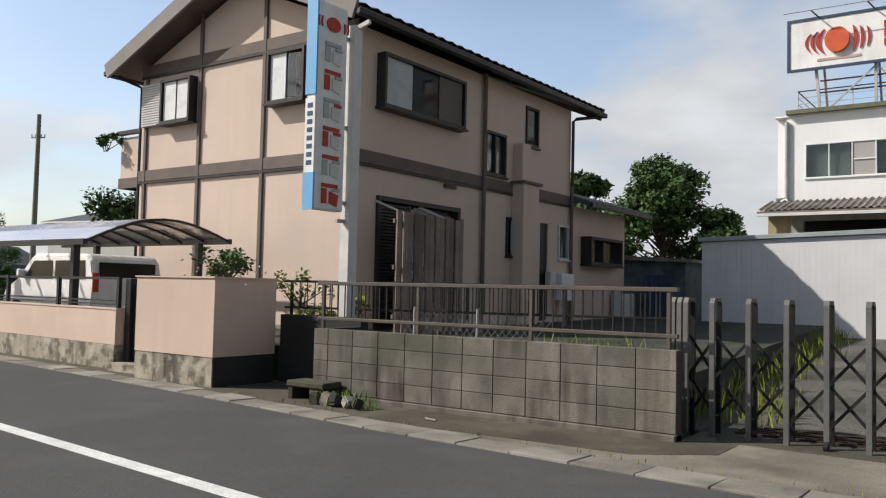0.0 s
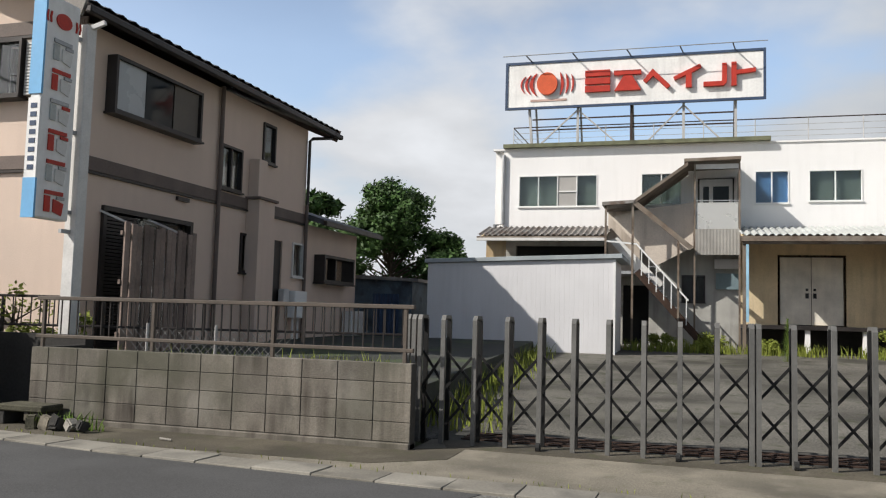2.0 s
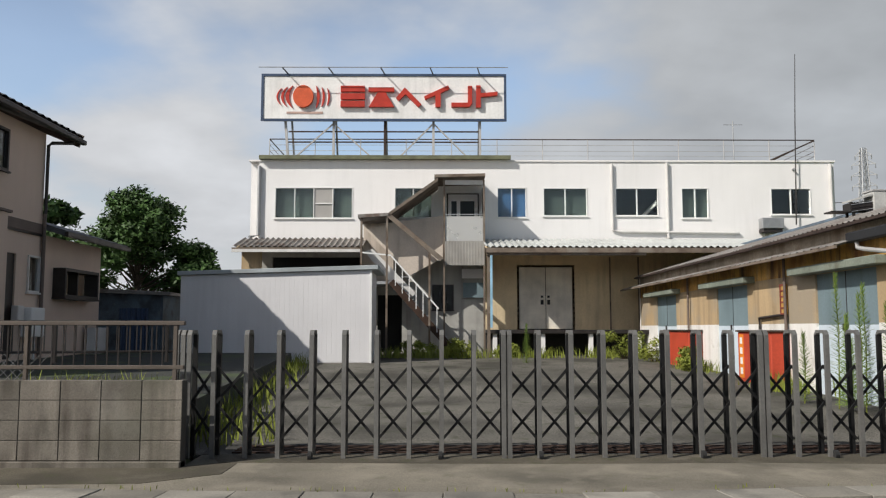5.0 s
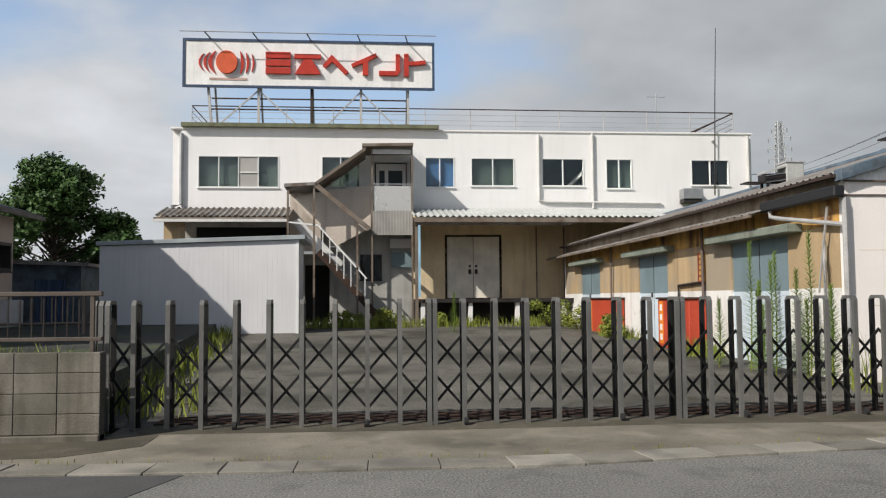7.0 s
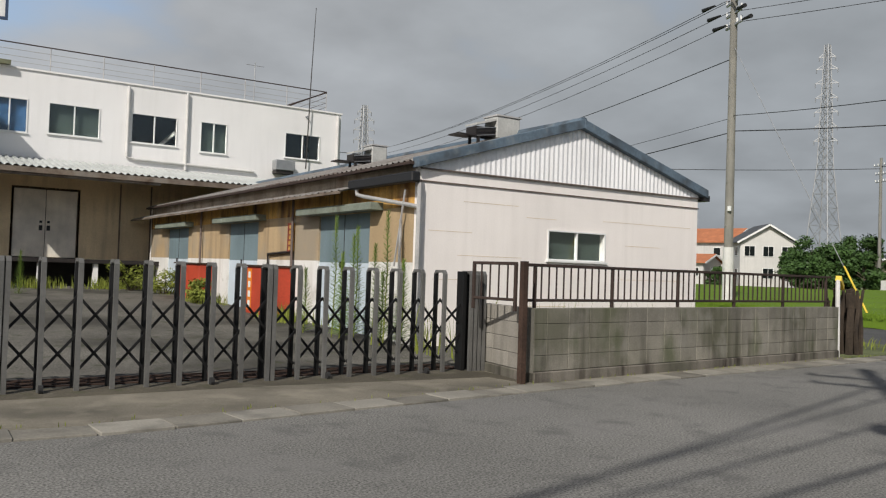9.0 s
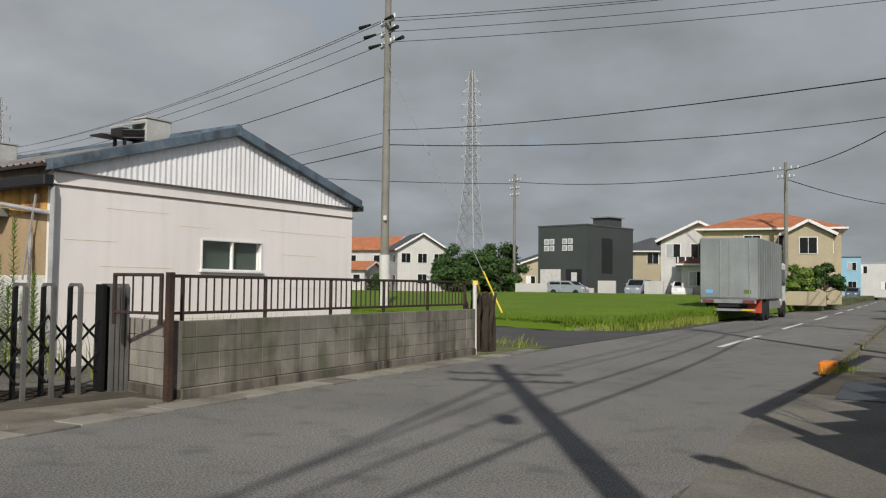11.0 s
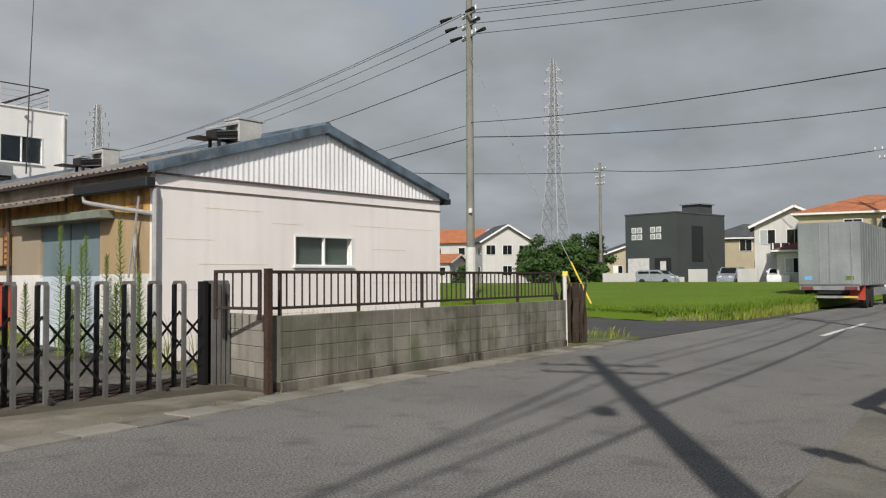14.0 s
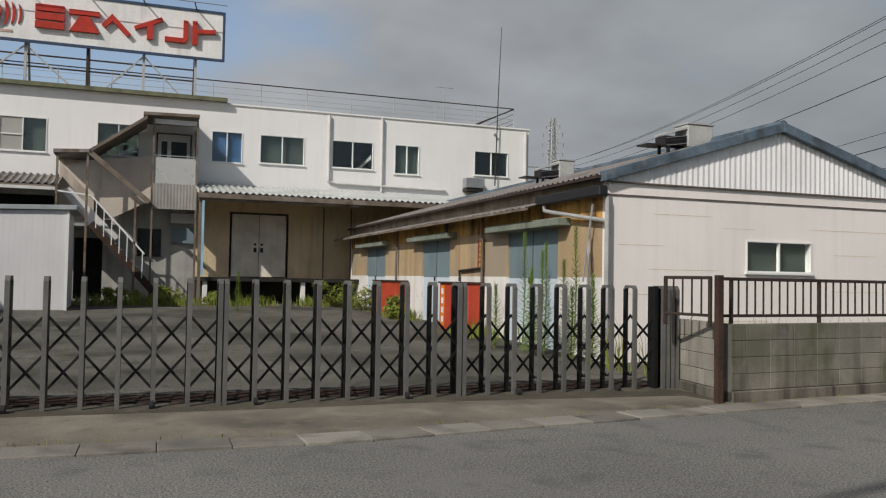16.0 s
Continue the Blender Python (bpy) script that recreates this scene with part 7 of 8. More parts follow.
# charcoal cube house, its long face to the field
gh = thing("house", (0, 0, 0), "charcoal grey flat-roofed cube house with a stair tower", "house")
part("wall", box(NB(), (0, -2.6, -0.3), (8, 2.9, 6.3)), HOUSE_GREY, gh)
part("parapet", box(NB(), (-0.05, -2.65, 6.3), (8.05, 2.95, 6.42)), SLATE, gh)
part("tower", box(NB(), (4.0, -2.4, 6.35), (6.2, -0.6, 7.25)), HOUSE_GREY, gh)
part("tower_roof", box(NB(), (3.8, -2.6, 7.25), (6.4, -0.4, 7.37)), STEEL, gh)
for y0 in (1.05, -1.0):
    for dy in (0, 0.62):
        for z in (4.0, 4.62):
            w = part("window", box(NB(), (-0.05, y0 + dy, z), (0.02, y0 + dy + 0.5, z + 0.5)), PLASTIC_WHITE, gh)
            part("pane", box(NB(), (-0.065, y0 + dy + 0.07, z + 0.07), (-0.045, y0 + dy + 0.43, z + 0.43)), FROST, w)
part("garage_door", box(NB(), (-0.06, 0.3, -0.2), (0.02, 2.6, 2.3)), PVC, gh)
part("porch", box(NB(), (-0.03, -2.0, -0.2), (0.02, -0.3, 2.3)), BLACK, gh)
part("entry_door", box(NB(), (-0.06, -1.5, -0.2), (-0.02, -0.9, 2.0)), PVC, gh)
part("slot", box(NB(), (2.4, -2.64, 2.0), (4.2, -2.59, 5.2)), BLACK, gh)
gh.matrix_basis = pose(70, 33.0, 0.75, 0, 0, -9)
lw = thing("wall_white_far", (66, 33, 0.6), "low white garden wall along the field", "wall", kind="structure")
for p, q, h in (((66.2, 35.9), (66.2, 31.7), 1.1), ((66.2, 31.7), (66.2, 28.3), 0.75), ((66.2, 27.9), (66.2, 26.3), 1.38), ((66.2, 23.8), (66.2, 22.2), 1.38)):
    part("panel", beam(NB(), (*p, 0.6 + h / 2), (*q, 0.6 + h / 2), 0.15, h), HOUSE_WHITE, lw)
van("car", (65.2, 28.6, 0.64), 3.25, 1.45, 1.3, CAR_SILVER, "silver minivan parked before the grey house", heading=90)
van("car", (66.0, 20.6, 0.64), 3.8, 1.7, 1.35, CAR_WHITE, "white hatchback parked beside a garden wall", heading=12)
van("car", (66.9, 25.1, 0.64), 3.6, 1.45, 1.5, CAR_SILVER, "grey van parked between the houses", heading=6)
far_house((90, 71), 8, 7, 5.4, HOUSE_WHITE, ORANGE_TILE, "white house with an orange tiled roof", 15, rh=1.8)
far_house((84, 60), 6.2, 5.5, 5.0, HOUSE_WHITE, SLATE, "white house with a dark slate roof", -38, rh=2.0)
far_house((80, 66), 5, 4, 2.6, HOUSE_WHITE, ORANGE_TILE, "low white annex with an orange roof", 15, floors=1, wins=1, rh=0.9)
far_house((100, 50), 9, 8, 3.6, HOUSE_CREAM, SLATE, "cream house with a dark roof among trees", -50, rh=1.6, floors=1)
far_house((88, 31), 8, 8, 4.6, HOUSE_CREAM, SLATE, "low house with a grey roof behind the cube house", -70, kind="hip", rh=1.6)
far_house((72, 21.2), 6, 6, 4.7, HOUSE_WHITE, MAROON_TILE, "white house with maroon tiled gables", -72, rh=1.55, balcony=True)
far_house((69, 19.2), 4.6, 4, 2.7, HOUSE_WHITE, MAROON_TILE, "front annex with a maroon roof", -72, kind="hip", floors=1, wins=2, rh=0.8)
far_house((68, 14.3), 9.5, 8.5, 5.2, HOUSE_CREAM, ORANGE_TILE, "cream two-storey house with an orange hipped roof", -78, kind="hip", rh=1.5, wins=4)
far_house((64.3, 10.9), 3.2, 2.4, 4.7, HOUSE_CREAM, ORANGE_TILE, "gabled front wing of the orange-roofed house", -78, rh=0.9, wins=1, eave=0.3)
bm = NB()
beam(bm, (57.2, 11.9, 0.85), (57.6, 8.6, 0.85), 0.15, 0.9)
solo("wall_garden_cream", bm, HOUSE_CREAM, "low cream garden wall by the road", "wall", kind="structure")
far_house((140, 21.0), 7, 8, 5.6, SKY_BLUE_WALL, SLATE, "light blue building by the road", -80, kind="flat")
far_house((150, 20), 18, 10, 5.0, HOUSE_WHITE, STEEL, "long low white building down the road", -80, kind="flat", wins=6)
far_house((100, -1.5), 7.5, 7, 6.6, HOUSE_CREAM, SLATE, "cream house with a dark hipped roof", -90, kind="hip", rh=1.8, wins=2, base=0.2)
far_house((43.5, -3.7), 4.6, 7, 3.4, HOUSE_CREAM, SLATE, "pale workshop with a dark gable roof", -90, rh=1.1, wins=1, floors=1, base=0.1)
far_house((-60, 42), 12, 9, 5.5, HOUSE_WHITE, SLATE, "distant white house past the carport", 10, kind="hip")
far_house((-75, 37), 7, 5, 2.6, M("dim_blue_siding", (0.10, 0.13, 0.2), 0.8), SLATE, "low blue-grey shed past the carport", 20, floors=1, base=0.1)
k = 0
for x, y, h, s in ((74, 47, 5.2, 2.8), (77, 44, 5.6, 3.0), (72, 43, 4.2, 2.6), (74, 45, 4.4, 2.8), (71, 44.8, 3.2, 2.2), (80, 52, 4.6, 2.4), (70, 39.5, 3.6, 1.7), (86, 80, 4, 2), (79, 62, 2.2, 1.3), (81, 74, 3, 1.6), (59, 10.7, 2.9, 1.2), (59.5, 9.0, 2.7, 1.1), (57.5, 11.6, 1.9, 0.8), (44, 2.2, 3.5, 0.95), (43, 1.9, 2.3, 0.9), (45.5, 2.1, 3.2, 0.9), (40, 1.5, 1.3, 0.6), (60, 3.0, 4.2, 1.4), (-62, 30, 6.5, 2.4), (-30, 15, 2.0, 1.2), (-36, 17, 2.2, 1.3)):
    tree("tree", (x, y, 0.5 if x > 50 else 0.05), h, s, "dense dark green garden tree" if k % 2 else "rounded leafy tree beside the houses", 60 + k, 0.12, 20, 300 if x > 50 else 420, 0.17 if x > 50 else 0.075, LEAF_LIGHT if k in (10, 13, 14, 15, 17) else LEAF, 0.15)
    k += 1

# ---- parked lorry ----
lo = thing("lorry", (0, 0, 0), "aluminium box lorry parked at the roadside", "lorry")
def lb(n, a, b, mat, label="", bev=0.0, parent=None):
    return part(n, box(NB(), a, b), mat, parent or lo, label, bev)
bx = lb("cargo_box", (0, -1.22, 0.95), (6.6, 1.22, 3.62), ALU, bev=0.03)
for k in range(10):
    lb("rib", (0.35 + 0.62 * k, -1.235, 1.0), (0.4 + 0.62 * k, 1.235, 3.55), ALU, parent=bx)
for y in (-0.61, 0.61):
    dd = lb("rear_door", (-0.03, y - 0.58, 1.02), (0.0, y + 0.58, 3.54), ALU, bev=0.006)
    lb("lock_rod", (-0.06, y - 0.3, 1.0), (-0.03, y - 0.26, 3.55), STEEL, parent=dd)
    lb("hinge", (-0.05, y + (0.5 if y > 0 else -0.58), 1.6), (0.0, y + (0.58 if y > 0 else -0.5), 1.7), STEEL, parent=dd)
lb("sticker", (-0.04, 0.65, 1.2), (-0.031, 0.95, 1.36), SIGN_BLUE)
lb("sticker", (-0.04, -0.95, 1.2), (-0.031, -0.65, 1.36), LEAF_LIGHT)
lb("frame", (0.0, -0.45, 0.62), (8.2, 0.45, 0.95), BLACK)
lb("tail_board", (-0.06, -1.15, 0.78), (0.02, 1.15, 0.95), STEEL)
for y in (-0.85, 0.85):
    lb("tail_lamp", (-0.09, y - 0.24, 0.8), (-0.05, y + 0.24, 0.93), MAROON_TILE)
ub = lb("underrun_bar", (0.05, -1.1, 0.44), (0.15, 1.1, 0.54), STEEL, "steel underrun bar with yellow ends")
for y in (-0.8, 0.8):
    lb("stripe", (0.03, y - 0.26, 0.455), (0.05, y + 0.26, 0.525), YELLOW, parent=ub)
lb("mudguard", (1.0, -1.2, 0.35), (1.04, -0.6, 0.95), RED_PAINT, "red mud flap")
lb("mudguard", (1.0, 0.6, 0.35), (1.04, 1.2, 0.95), TYRE, "black mud flap")
for x in (1.6, 2.7, 7.6):
    for s in (-1, 1):
        wheel(lo, x, s * 0.92, 0.42, 0.42, s, 0.26)
lb("side_guard", (3.4, -1.18, 0.5), (6.4, -1.14, 0.85), STEEL)
cab = lb("cab", (6.8, -1.12, 0.55), (8.5, 1.12, 2.75), CAR_WHITE, bev=0.08)
lb("windscreen", (8.49, -0.98, 1.6), (8.52, 0.98, 2.5), TINT, parent=cab)
for s in (-1, 1):
    lb("side_window", (7.2, s * 1.125, 1.6), (8.2, s * 1.135, 2.4), TINT, parent=cab)
lo.matrix_basis = pose(37.1, 9.15, 0.0, 0, 0, 3.6)
van("car", (104, 15.5, 0.3), 4.2, 1.6, 1.45, CAR_WHITE, "white car parked far down the road", heading=5)
van("car", (120, 15.8, 0.3), 4.2, 1.6, 1.5, BLUE_GREY, "dark car parked far down the road", heading=5)
van("car", (132, 11.5, 0.3), 4.4, 1.7, 1.6, CAR_WHITE, "white car waiting far down the road", heading=5)


# ---- poles, wires, tower ----
def utility_pole(at, h, r, label, arms, lean=(0, 0), way=0.0, transformer=False, z0=0.0, group="utility poles"):
    e = thing("utility_pole", (*at, z0), label, "utility pole", group)
    x, y = at
    tipx, tipy = x + lean[0], y + lean[1]
    part("pole", tube(NB(), [(x, y, z0 - 0.1), (tipx, tipy, z0 + h)], r, 14, r * 0.68), POLE, e)
    c, s = math.cos(way), math.sin(way)
    for z, half in arms:
        f = (z - z0) / h
        px, py = x + lean[0] * f, y + lean[1] * f
        a = part("crossarm", beam(NB(), (px - c * half, py - s * half, z), (px + c * half, py + s * half, z), 0.08, 0.09), STEEL, e)
        for k in (-1, -0.45, 0.45, 1):
            ix, iy = px + c * half * k * 0.95, py + s * half * k * 0.95
            part("insulator", tube(NB(), [(ix, iy, z + 0.04), (ix, iy, z + 0.22)], 0.045, 8), CERAMIC, a)
    if transformer:
        part("transformer", tube(NB(), [(x + c * 0.45, y + s * 0.45, z0 + h * 0.62), (x + c * 0.45, y + s * 0.45, z0 + h * 0.62 + 0.32)], 0.12, 12), STEEL, e)
    for k in range(10):
        z = z0 + 1.8 + k * 0.9
        f = (z - z0) / h
        px, py = x + lean[0] * f, y + lean[1] * f
        if z < z0 + h - 1:
            part("step_bolt", beam(NB(), (px, py, z), (px + 0.28 * (1 if k % 2 else -1), py, z), 0.02, 0.02), STEEL, e)
    return e


def cable(p, q, sag=0.5, r=0.014, label="black overhead cable between poles"):
    p, q = Vector(p), Vector(q)
    pts = []
    for k in range(13):
        t = k / 12
        pts.append(p.lerp(q, t) - Vector((0, 0, sag * 4 * t * (1 - t))))
    return solo("cable", tube(NB(), pts, r, 5), WIRE, label, "cable", "overhead cables")


P1 = (28.7, 21.6)
utility_pole(P1, 15.0, 0.2, "tall round concrete utility pole in the field", [(13.0, 0.7), (12.5, 0.7), (12.0, 0.7)], way=1.1)
e = thing("pole_sleeve", (28.7, 21.6, 0.3), "pale wrap round the foot of the pole", "sleeve")
part("wrap", tube(NB(), [(28.7, 21.6, 0.3), (28.7, 21.6, 2.7)], 0.225, 14), PVC, e)
part("band", box(NB(), (28.45, 21.35, 4.2), (28.5, 21.5, 4.4)), PLASTIC_WHITE, e)
g = thing("guy_wire", (26.05, 13.9, 0), "steel guy wire with a yellow guard", "guy wire")
part("wire", tube(NB(), [(26.05, 13.9, 0.0), (28.6, 21.45, 11.0)], 0.014, 5), STEEL, g)
part("guard", tube(NB(), [(26.04, 13.88, -0.02), (26.49, 15.2, 1.93)], 0.034, 8), YELLOW, g)
# near pole behind the camera and the leaning pole down the sidewalk
utility_pole((-0.62, -3.05), 13.2, 0.18, "concrete utility pole beside the forecourt", [(12.0, 0.9), (11.2, 0.9)], way=2.0, transformer=True, z0=0.0)
utility_pole((17.3, -0.61), 11.5, 0.15, "leaning concrete pole with clamps beside the sidewalk", [(10.6, 0.8), (9.9, 0.8)], lean=(0, 0.545), way=1.5)
utility_pole((-31, -8.0), 12.2, 0.18, "concrete utility pole behind the forecourt", [(11.8, 3.3), (11.0, 1.2), (9.6, 0.9), (8.2, 2.5)], way=1.57)
lean = thing("pole_fittings", (17.3, -0.61, 0), "steel bands and riser cables strapped to the leaning pole", "pole fittings")
for z in (2.2, 3.1, 3.6, 4.4, 5.0, 5.7, 6.3, 7.2):
    part("band", tube(NB(), [(17.3, -0.61 + 0.0474 * z, z), (17.3, -0.61 + 0.0474 * (z + 0.05), z + 0.05)], 0.152 - 0.004 * z, 14), STEEL, lean)
    part("bracket", box(NB(), (17.14, -0.63 + 0.0474 * z, z), (17.18, -0.58 + 0.0474 * z, z + 0.06)), RAIL_GREY, lean)
for dy in (-0.11, 0.12):
    part("riser", tube(NB(), [(17.14, -0.61 + dy, 0.1), (17.16, -0.35 + dy * 0.9, 5.5), (17.18, -0.12 + dy * 0.8, 10.4)], 0.009, 6), WIRE, lean)
utility_pole((28.2, 0.4), 9.5, 0.065, "slim steel lamp pole on the sidewalk", [(7.0, 0.55), (5.2, 0.35), (4.7, 0.35)], way=1.5)
ci = thing("cable_closure", (28.1, 0.75, 7.3), "black cable closure hanging from the wires", "cable closure")
part("body", tube(NB(), [(28.1, 0.8, 7.25), (28.1, 0.8, 7.75)], 0.11, 10), BLACK, ci)
part("hanger", tube(NB(), [(28.1, 0.8, 7.75), (28.15, 0.5, 8.2), (28.2, 0.4, 8.4)], 0.02, 6), WIRE, ci)
for k, (x, y) in enumerate(((46, 1.6), (62, 2.9), (80, 4.3), (100, 5.8), (125, 7.8))):
    utility_pole((x, y), 11.5, 0.17, "concrete utility pole along the sidewalk", [(11.0, 1.0), (10.2, 1.0), (9.5, 0.8), (8.4, 0.6), (7.6, 0.5)], way=1.5, transformer=True, z0=0.05)
utility_pole((75, 41), 12.4, 0.17, "thin concrete pole among the far houses", [(12.3, 0.9), (11.5, 0.7), (10.8, 0.7)], way=1.2, z0=0.6)
utility_pole((62, 11.9), 9.9, 0.16, "concrete pole beside the orange-roofed house", [(9.9, 0.9), (9.3, 0.6)], way=1.4, z0=0.5)
utility_pole((-55.3, 30), 12.8, 0.2, "plain pole far behind the carport", [(11.2, 0.5)], way=0.5)
sl = thing("street_lamp", (28.2, 0.42, 4), "white street lamp head on a curved arm", "lamp")
part("arm", tube(NB(), [(28.15, 0.4, 5.4), (28.0, 0.5, 5.95), (27.9, 0.8, 6.15)], 0.035, 8), PLASTIC_WHITE, sl)
part("head", prism(NB(), [(27.75, 0.75, 6.1), (27.75, 1.0, 6.28), (27.75, 1.75, 6.3), (27.75, 1.75, 6.22), (27.75, 1.0, 6.08)], (0.28, 0, 0)), PLASTIC_WHITE, sl, bev=0.02)
part("ballast", tube(NB(), [(28.0, 0.35, 4.6), (28.0, 0.35, 5.6)], 0.09, 10), PLASTIC_WHITE, sl)
sl2 = thing("street_lamp", (0.75, -3.85, 0), "street lamp on a thin pole by the forecourt", "lamp")
part("pole", tube(NB(), [(0.75, -3.85, 0), (0.75, -3.85, 5.1)], 0.06, 8), STEEL, sl2)
part("arm", tube(NB(), [(0.75, -3.85, 5.05), (1.5, -2.85, 5.15)], 0.03, 6), STEEL, sl2)
part("head", beam(NB(), (1.45, -2.91, 5.12), (1.8, -2.5, 5.15), 0.2, 0.1), PLASTIC_WHITE, sl2, bev=0.03)
# wires from the field pole
for z, dy in ((13.1, 0.5), (12.6, 0.2), (12.1, -0.1), (13.15, -0.3)):
    cable((28.7, 21.6 + dy, z), (37.4, 0.9, z + 0.9), 0.2)
    cable((28.7, 21.6 + dy, z), (38.5, 75 + dy * 3, z - 0.2), 1.0)
si = thing("strain_insulators", (28.7, 21.6, 12.0), "dark strain insulators on the pole's wires", "insulator")
for z, dy in ((13.1, 0.5), (12.6, 0.2), (12.1, -0.1)):
    for w in (Vector((-0.46, -0.89, -0.1)), Vector((0.18, 0.98, 0.0))):
        o = Vector((28.7, 21.6 + dy, z))
        part("insulator", tube(NB(), [o + w * 0.6, o + w * 0.85, o + w * 1.1, o + w * 1.35], 0.05, 8, 0.09), WIRE, si)
cable((28.7, 21.6, 10.6), (38.0, 74, 10.6), 1.0, 0.02)
cable((28.7, 21.6, 7.55), (46, 2.0, 10.1), 0.6, 0.022)
cable((28.7, 21.6, 8.2), (17.2, -0.36, 5.35), 0.25, 0.014)
cable((28.7, 21.6, 7.5), (37.6, 72, 7.7), 0.7, 0.022)
cable((28.7, 21.6, 8.1), (37.6, 72, 8.4), 0.7, 0.012)
cable((75, 41, 12.2), (62, 11.9, 9.9), 0.6, 0.03)
cable((75, 41, 12.0), (28.7, 70, 12), 0.8, 0.03)
cable((62, 11.9, 9.8), (46, 1.6, 10.6), 0.5, 0.03)
cable((62, 11.9, 9.2), (100, 5.8, 10.2), 0.5, 0.03)
for z in (10.8, 10.1, 8.6, 7.4):
    cable((-0.62, -3.0, min(z + 1, 12)), (17.3, -0.1, z), 0.35, 0.036 if z < 9 else 0.02)
    cable((17.3, -0.1, z), (46, 1.7, z + 0.2), 0.5, 0.018)
for z, y, h, r in ((11.6, -11.2, 11.8, 0.034), (10.6, -9.0, 11.0, 0.024), (9.4, -7.5, 9.6, 0.024), (8.0, -5.6, 8.2, 0.034)):
    cable((-0.62, -3.05, z), (-31, y, h), 0.5, r)
for z in (10.9, 10.0, 9.0):
    cable((46, 1.9, z), (80, 4.5, z), 0.5, 0.03)
    cable((80, 4.5, z), (125, 8.0, z), 0.6, 0.04)
cable((17.25, -0.15, 8.9), (26, -1.8, 12.5), 0.4, 0.03)


def pylon(at, h, foot, waist, label, levels):
    """A lattice tower: flaring foot, narrow shaft, and many short arms across the line of sight."""
    x, y, z0 = at
    e = thing("pylon", at, label, "pylon")
    side = Vector((y, -x, 0)).normalized()
    wd = lambda t: foot + (waist - foot) * t / 0.5 if t < 0.5 else waist + (0.9 - waist) * (t - 0.5) / 0.5
    bm = NB()
    ts = [0, 0.09, 0.17, 0.25, 0.32, 0.38, 0.44] + [0.5 + 0.5 * k / 14 for k in range(15)]
    for t0, t1 in zip(ts, ts[1:]):
        for sx, sy in ((-1, -1), (1, -1), (1, 1), (-1, 1)):
            at0 = lambda q, r: (x + q * wd(t0), y + r * wd(t0), z0 + h * t0)
            at1 = lambda q, r: (x + q * wd(t1), y + r * wd(t1), z0 + h * t1)
            nx, ny = (-sx, sy) if sx == sy else (sx, -sy)
            beam(bm, at0(sx, sy), at1(sx, sy), 0.32, 0.32)
            beam(bm, at0(sx, sy), at1(nx, ny), 0.16, 0.16)
            beam(bm, at0(nx, ny), at1(sx, sy), 0.16, 0.16)
            beam(bm, at1(sx, sy), at1(nx, ny), 0.16, 0.16)
    part("lattice", bm, STEEL, e)
    for t, reach in levels:
        c = Vector((x, y, z0 + h * t))
        for s in (-1, 1):
            bm = NB()
            tip = c + side * (s * reach)
            beam(bm, c + side * (s * wd(t)), tip, 0.3, 0.3)
            beam(bm, c + side * (s * wd(t)) + Vector((0, 0, 1.9)), tip, 0.25, 0.25)
            beam(bm, tip, tip - Vector((0, 0, 1.7)), 0.3, 0.3)
            part("arm", bm, STEEL, e)
    return e


pylon((330, 207.2, 0), 103.5, 6.4, 2.3, "tall grey steel lattice pylon in the distance", [(0.6, 4.6), (0.66, 4.4), (0.72, 4.6), (0.78, 4.3), (0.84, 4.5), (0.9, 4.2), (0.95, 3.2)])
pylon((172, 330, 0), 74, 6.0, 2.2, "distant steel lattice pylon behind the buildings", [(0.79, 4.4), (0.85, 4.6), (0.91, 4.3), (0.96, 3.0)])

# ---- near side of the road: folding yard screen, name board, fence ----
fs = thing("folding_screen_gate", (10, -1.5, 0), "tall grey folding sheet gate hung from a steel beam", "gate")
part("beam", box(NB(), (5.22, -1.73, 4.2), (14.4, -1.59, 4.4)), DARK_METAL, fs)
for x in (5.28, 14.36):
    part("post", box(NB(), (x - 0.06, -1.74, 0.02), (x + 0.06, -1.6, 4.2)), STEEL, fs, bev=0.01)
k = 0
x = 14.2
while x > 5.6:
    y0, y1 = (-1.82, -1.46) if k % 2 else (-1.46, -1.82)
    bm = NB()
    beam(bm, (x, y0, 1.58), (x - 0.5, y1, 1.58), 0.045, 3.0)
    part("panel", bm, PLANK, fs)
    part("hanger", tube(NB(), [(x, y0, 3.0), (x, y0 * 0.3 - 1.16, 4.22)], 0.01, 5), STEEL, fs)
    x -= 0.5
    k += 1
nbd = thing("name_board", (15.9, -0.8, 0), "upright name board, greyed by painted shade, on a white post", "sign")
# Blue-grey tone holds the shade that falls on the board.
part("board", box(NB(), (15.88, -1.16, 0.66), (15.92, -0.68, 1.91)), M("shade_grey_board", (0.27, 0.295, 0.33), 0.7, var=0.08), nbd, bev=0.005)
part("post", tube(NB(), [(15.9, -0.67, 0), (15.9, -0.67, 1.95)], 0.028, 8), PVC, nbd)
for u, z0, z1, w in ((-1.05, 1.43, 1.83, 0.06), (-0.92, 0.72, 1.81, 0.08), (-0.78, 0.78, 1.48, 0.045)):
    n = int((z1 - z0) / (w * 1.25))
    for q in range(n):
        part("bar", box(NB(), (15.872, u - w / 2, z1 - (q + 1) * w * 1.25), (15.88, u + w / 2, z1 - q * w * 1.25 - w * 0.3)), NAVY, nbd)
bm = NB()
box(bm, (17.0, -2.4, 0), (17.15, -0.75, 0.72))
solo("wall_low_concrete", bm, CONCRETE, "low concrete wall beyond the name board", "wall", kind="structure", bev=0.01)
bm = NB()
beam(bm, (15.25, -0.56, 0.2), (44, 1.1, 0.2), 0.12, 0.4)
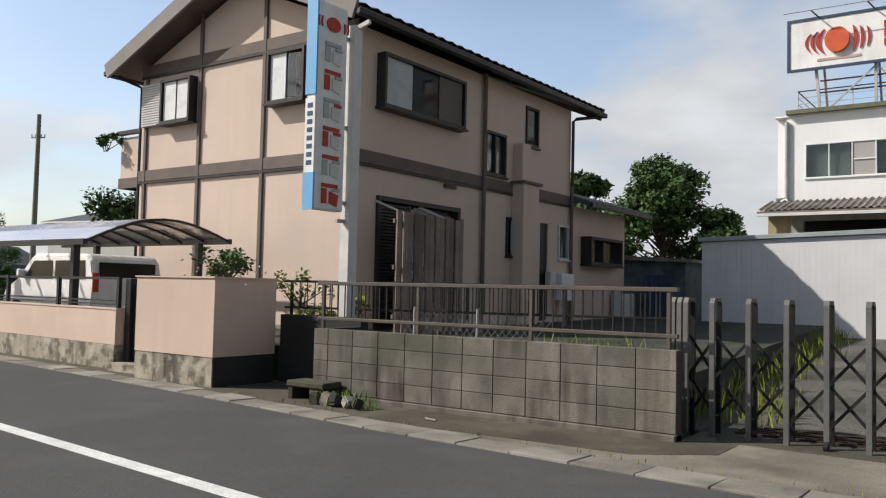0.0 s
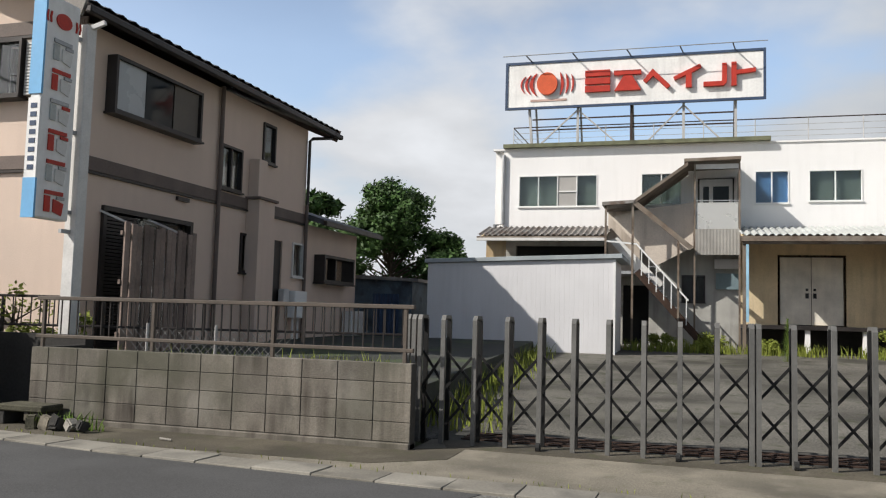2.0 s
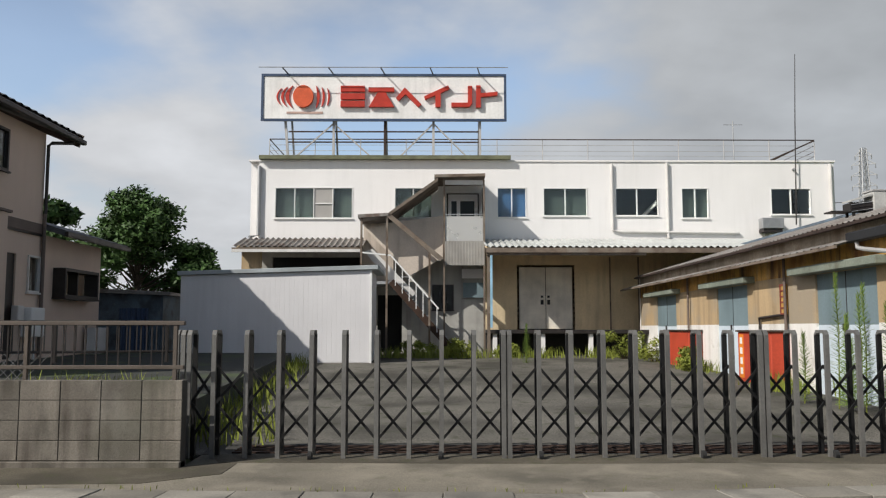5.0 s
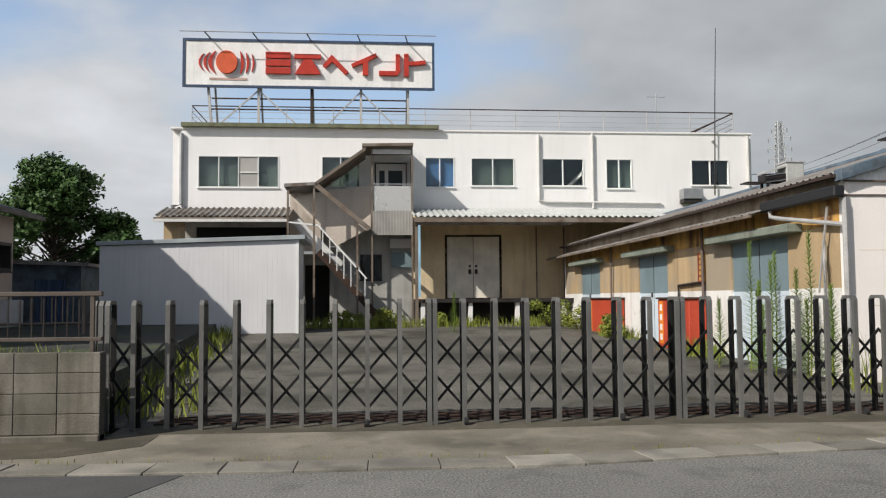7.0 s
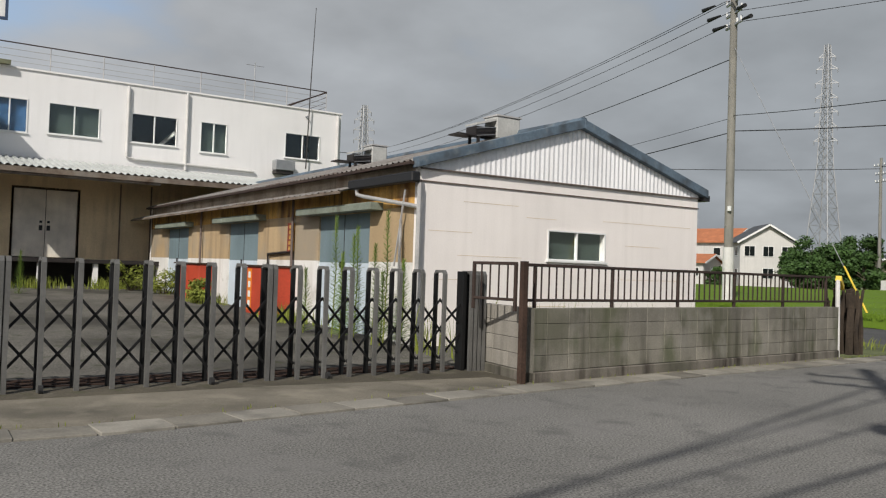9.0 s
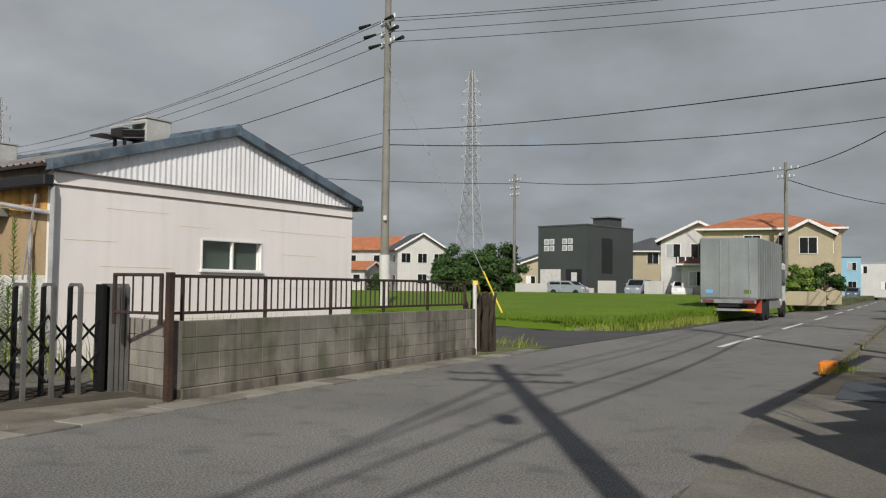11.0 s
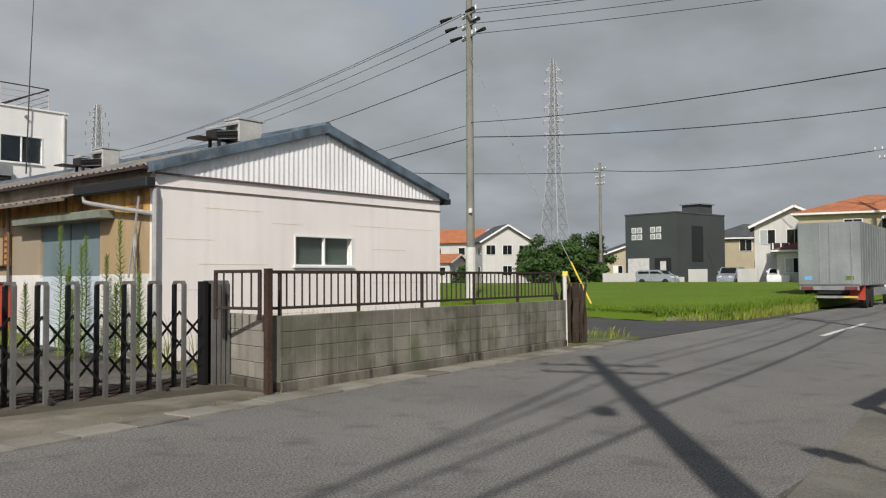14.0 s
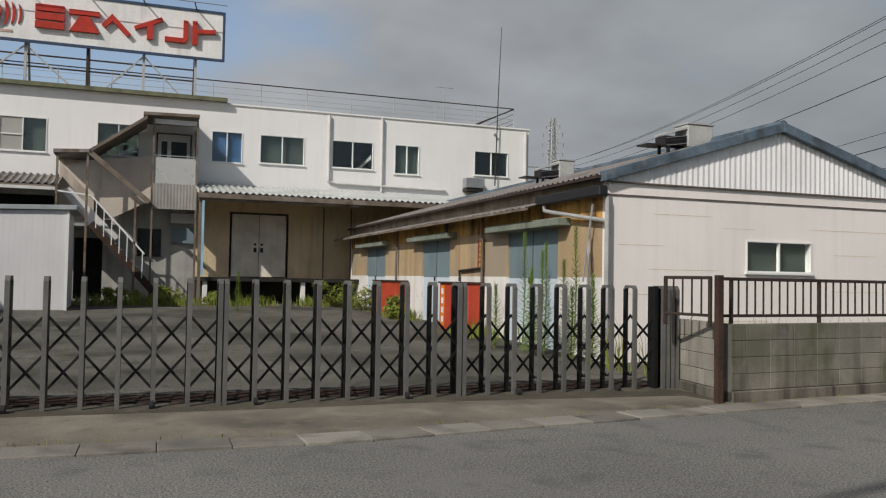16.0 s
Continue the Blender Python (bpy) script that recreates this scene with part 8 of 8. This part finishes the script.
solo("wall_sidewalk", bm, DARK_AND_SHADE, "dark low wall along the sidewalk", "wall", kind="structure")
railing("railing", (15.25, -0.56), (40, 0.86), 0.5, 1.55, DARK_METAL, "dark mesh fence along the sidewalk", 12, gap=0.1, rail=0.03)
yp = thing("yellow_prop", (22, -2.2, 0), "yellow leaning prop beside the workshop", "prop")
part("prop", beam(NB(), (21.8, -2.1, 0.1), (22.4, -1.9, 3.0), 0.12, 0.12), YELLOW, yp)
bm = NB()
prism(bm, [(14.72, 1.42, 0.0), (15.2, 1.45, 0.0), (15.2, 1.7, 0.0), (14.72, 1.68, 0.0)], (0.03, 0, 0.22))
solo("kerb_ramp", bm, ORANGE, "orange plastic kerb end block", "kerb block", bev=0.03)
rnd = random.Random(71)
bm = NB()
sp = [(rnd.uniform(14.4, 15.6), rnd.gauss(1.38, 0.12), 0.05) for _ in range(220)] + [(rnd.uniform(14.0, 16.3), rnd.uniform(-1.5, -0.5), 0.06) for _ in range(900)] + [(rnd.uniform(7.5, 14.0), -1.4 + rnd.gauss(0, 0.14), 0.03) for _ in range(1100)] + [(x, near_y(x) - 0.1 + rnd.gauss(0, 0.08), 0.1) for x in (rnd.choice((16.4, 18.0, 21.0, 25.5, 31.0)) + rnd.gauss(0, 0.35) for _ in range(170))]
blades(bm, rnd, sp, 0.04, 0.16, 0.011, 0.7)
for _ in range(900):
    x = rnd.uniform(-8.5, 16)
    blades(bm, rnd, [(x, edge_y(x) + 0.42 + rnd.gauss(0, 0.03), 0.02)] if rnd.random() < 0.3 else [], 0.015, 0.05, 0.006, 0.7)
solo("kerb_weeds", bm, WEED, "small weeds in the kerb and pavement joints", "weeds", kind="stuff")
# far low hills and woods on the horizon
bm = NB()
pts = []
for k in range(73):
    a = math.radians(-40 + 220 * k / 72)
    pts.append((900 * math.cos(a), 900 * math.sin(a), 6 + 14 * abs(noise.noise((k * 0.35, 2.0, 0))) + 3 * noise.noise((k * 1.9, 5.0, 0))))
lo_, hi_ = [bm.verts.new((x, y, -1)) for x, y, z in pts], [bm.verts.new(p) for p in pts]
bk = [bm.verts.new((x * 1.2, y * 1.2, -1)) for x, y, z in pts]
for k in range(72):
    bm.faces.new((lo_[k], lo_[k + 1], hi_[k + 1], hi_[k])); bm.faces.new((hi_[k], hi_[k + 1], bk[k + 1], bk[k]))
solo("backdrop", bm, HILL, "low dim woods along the horizon", "backdrop", kind="structure")
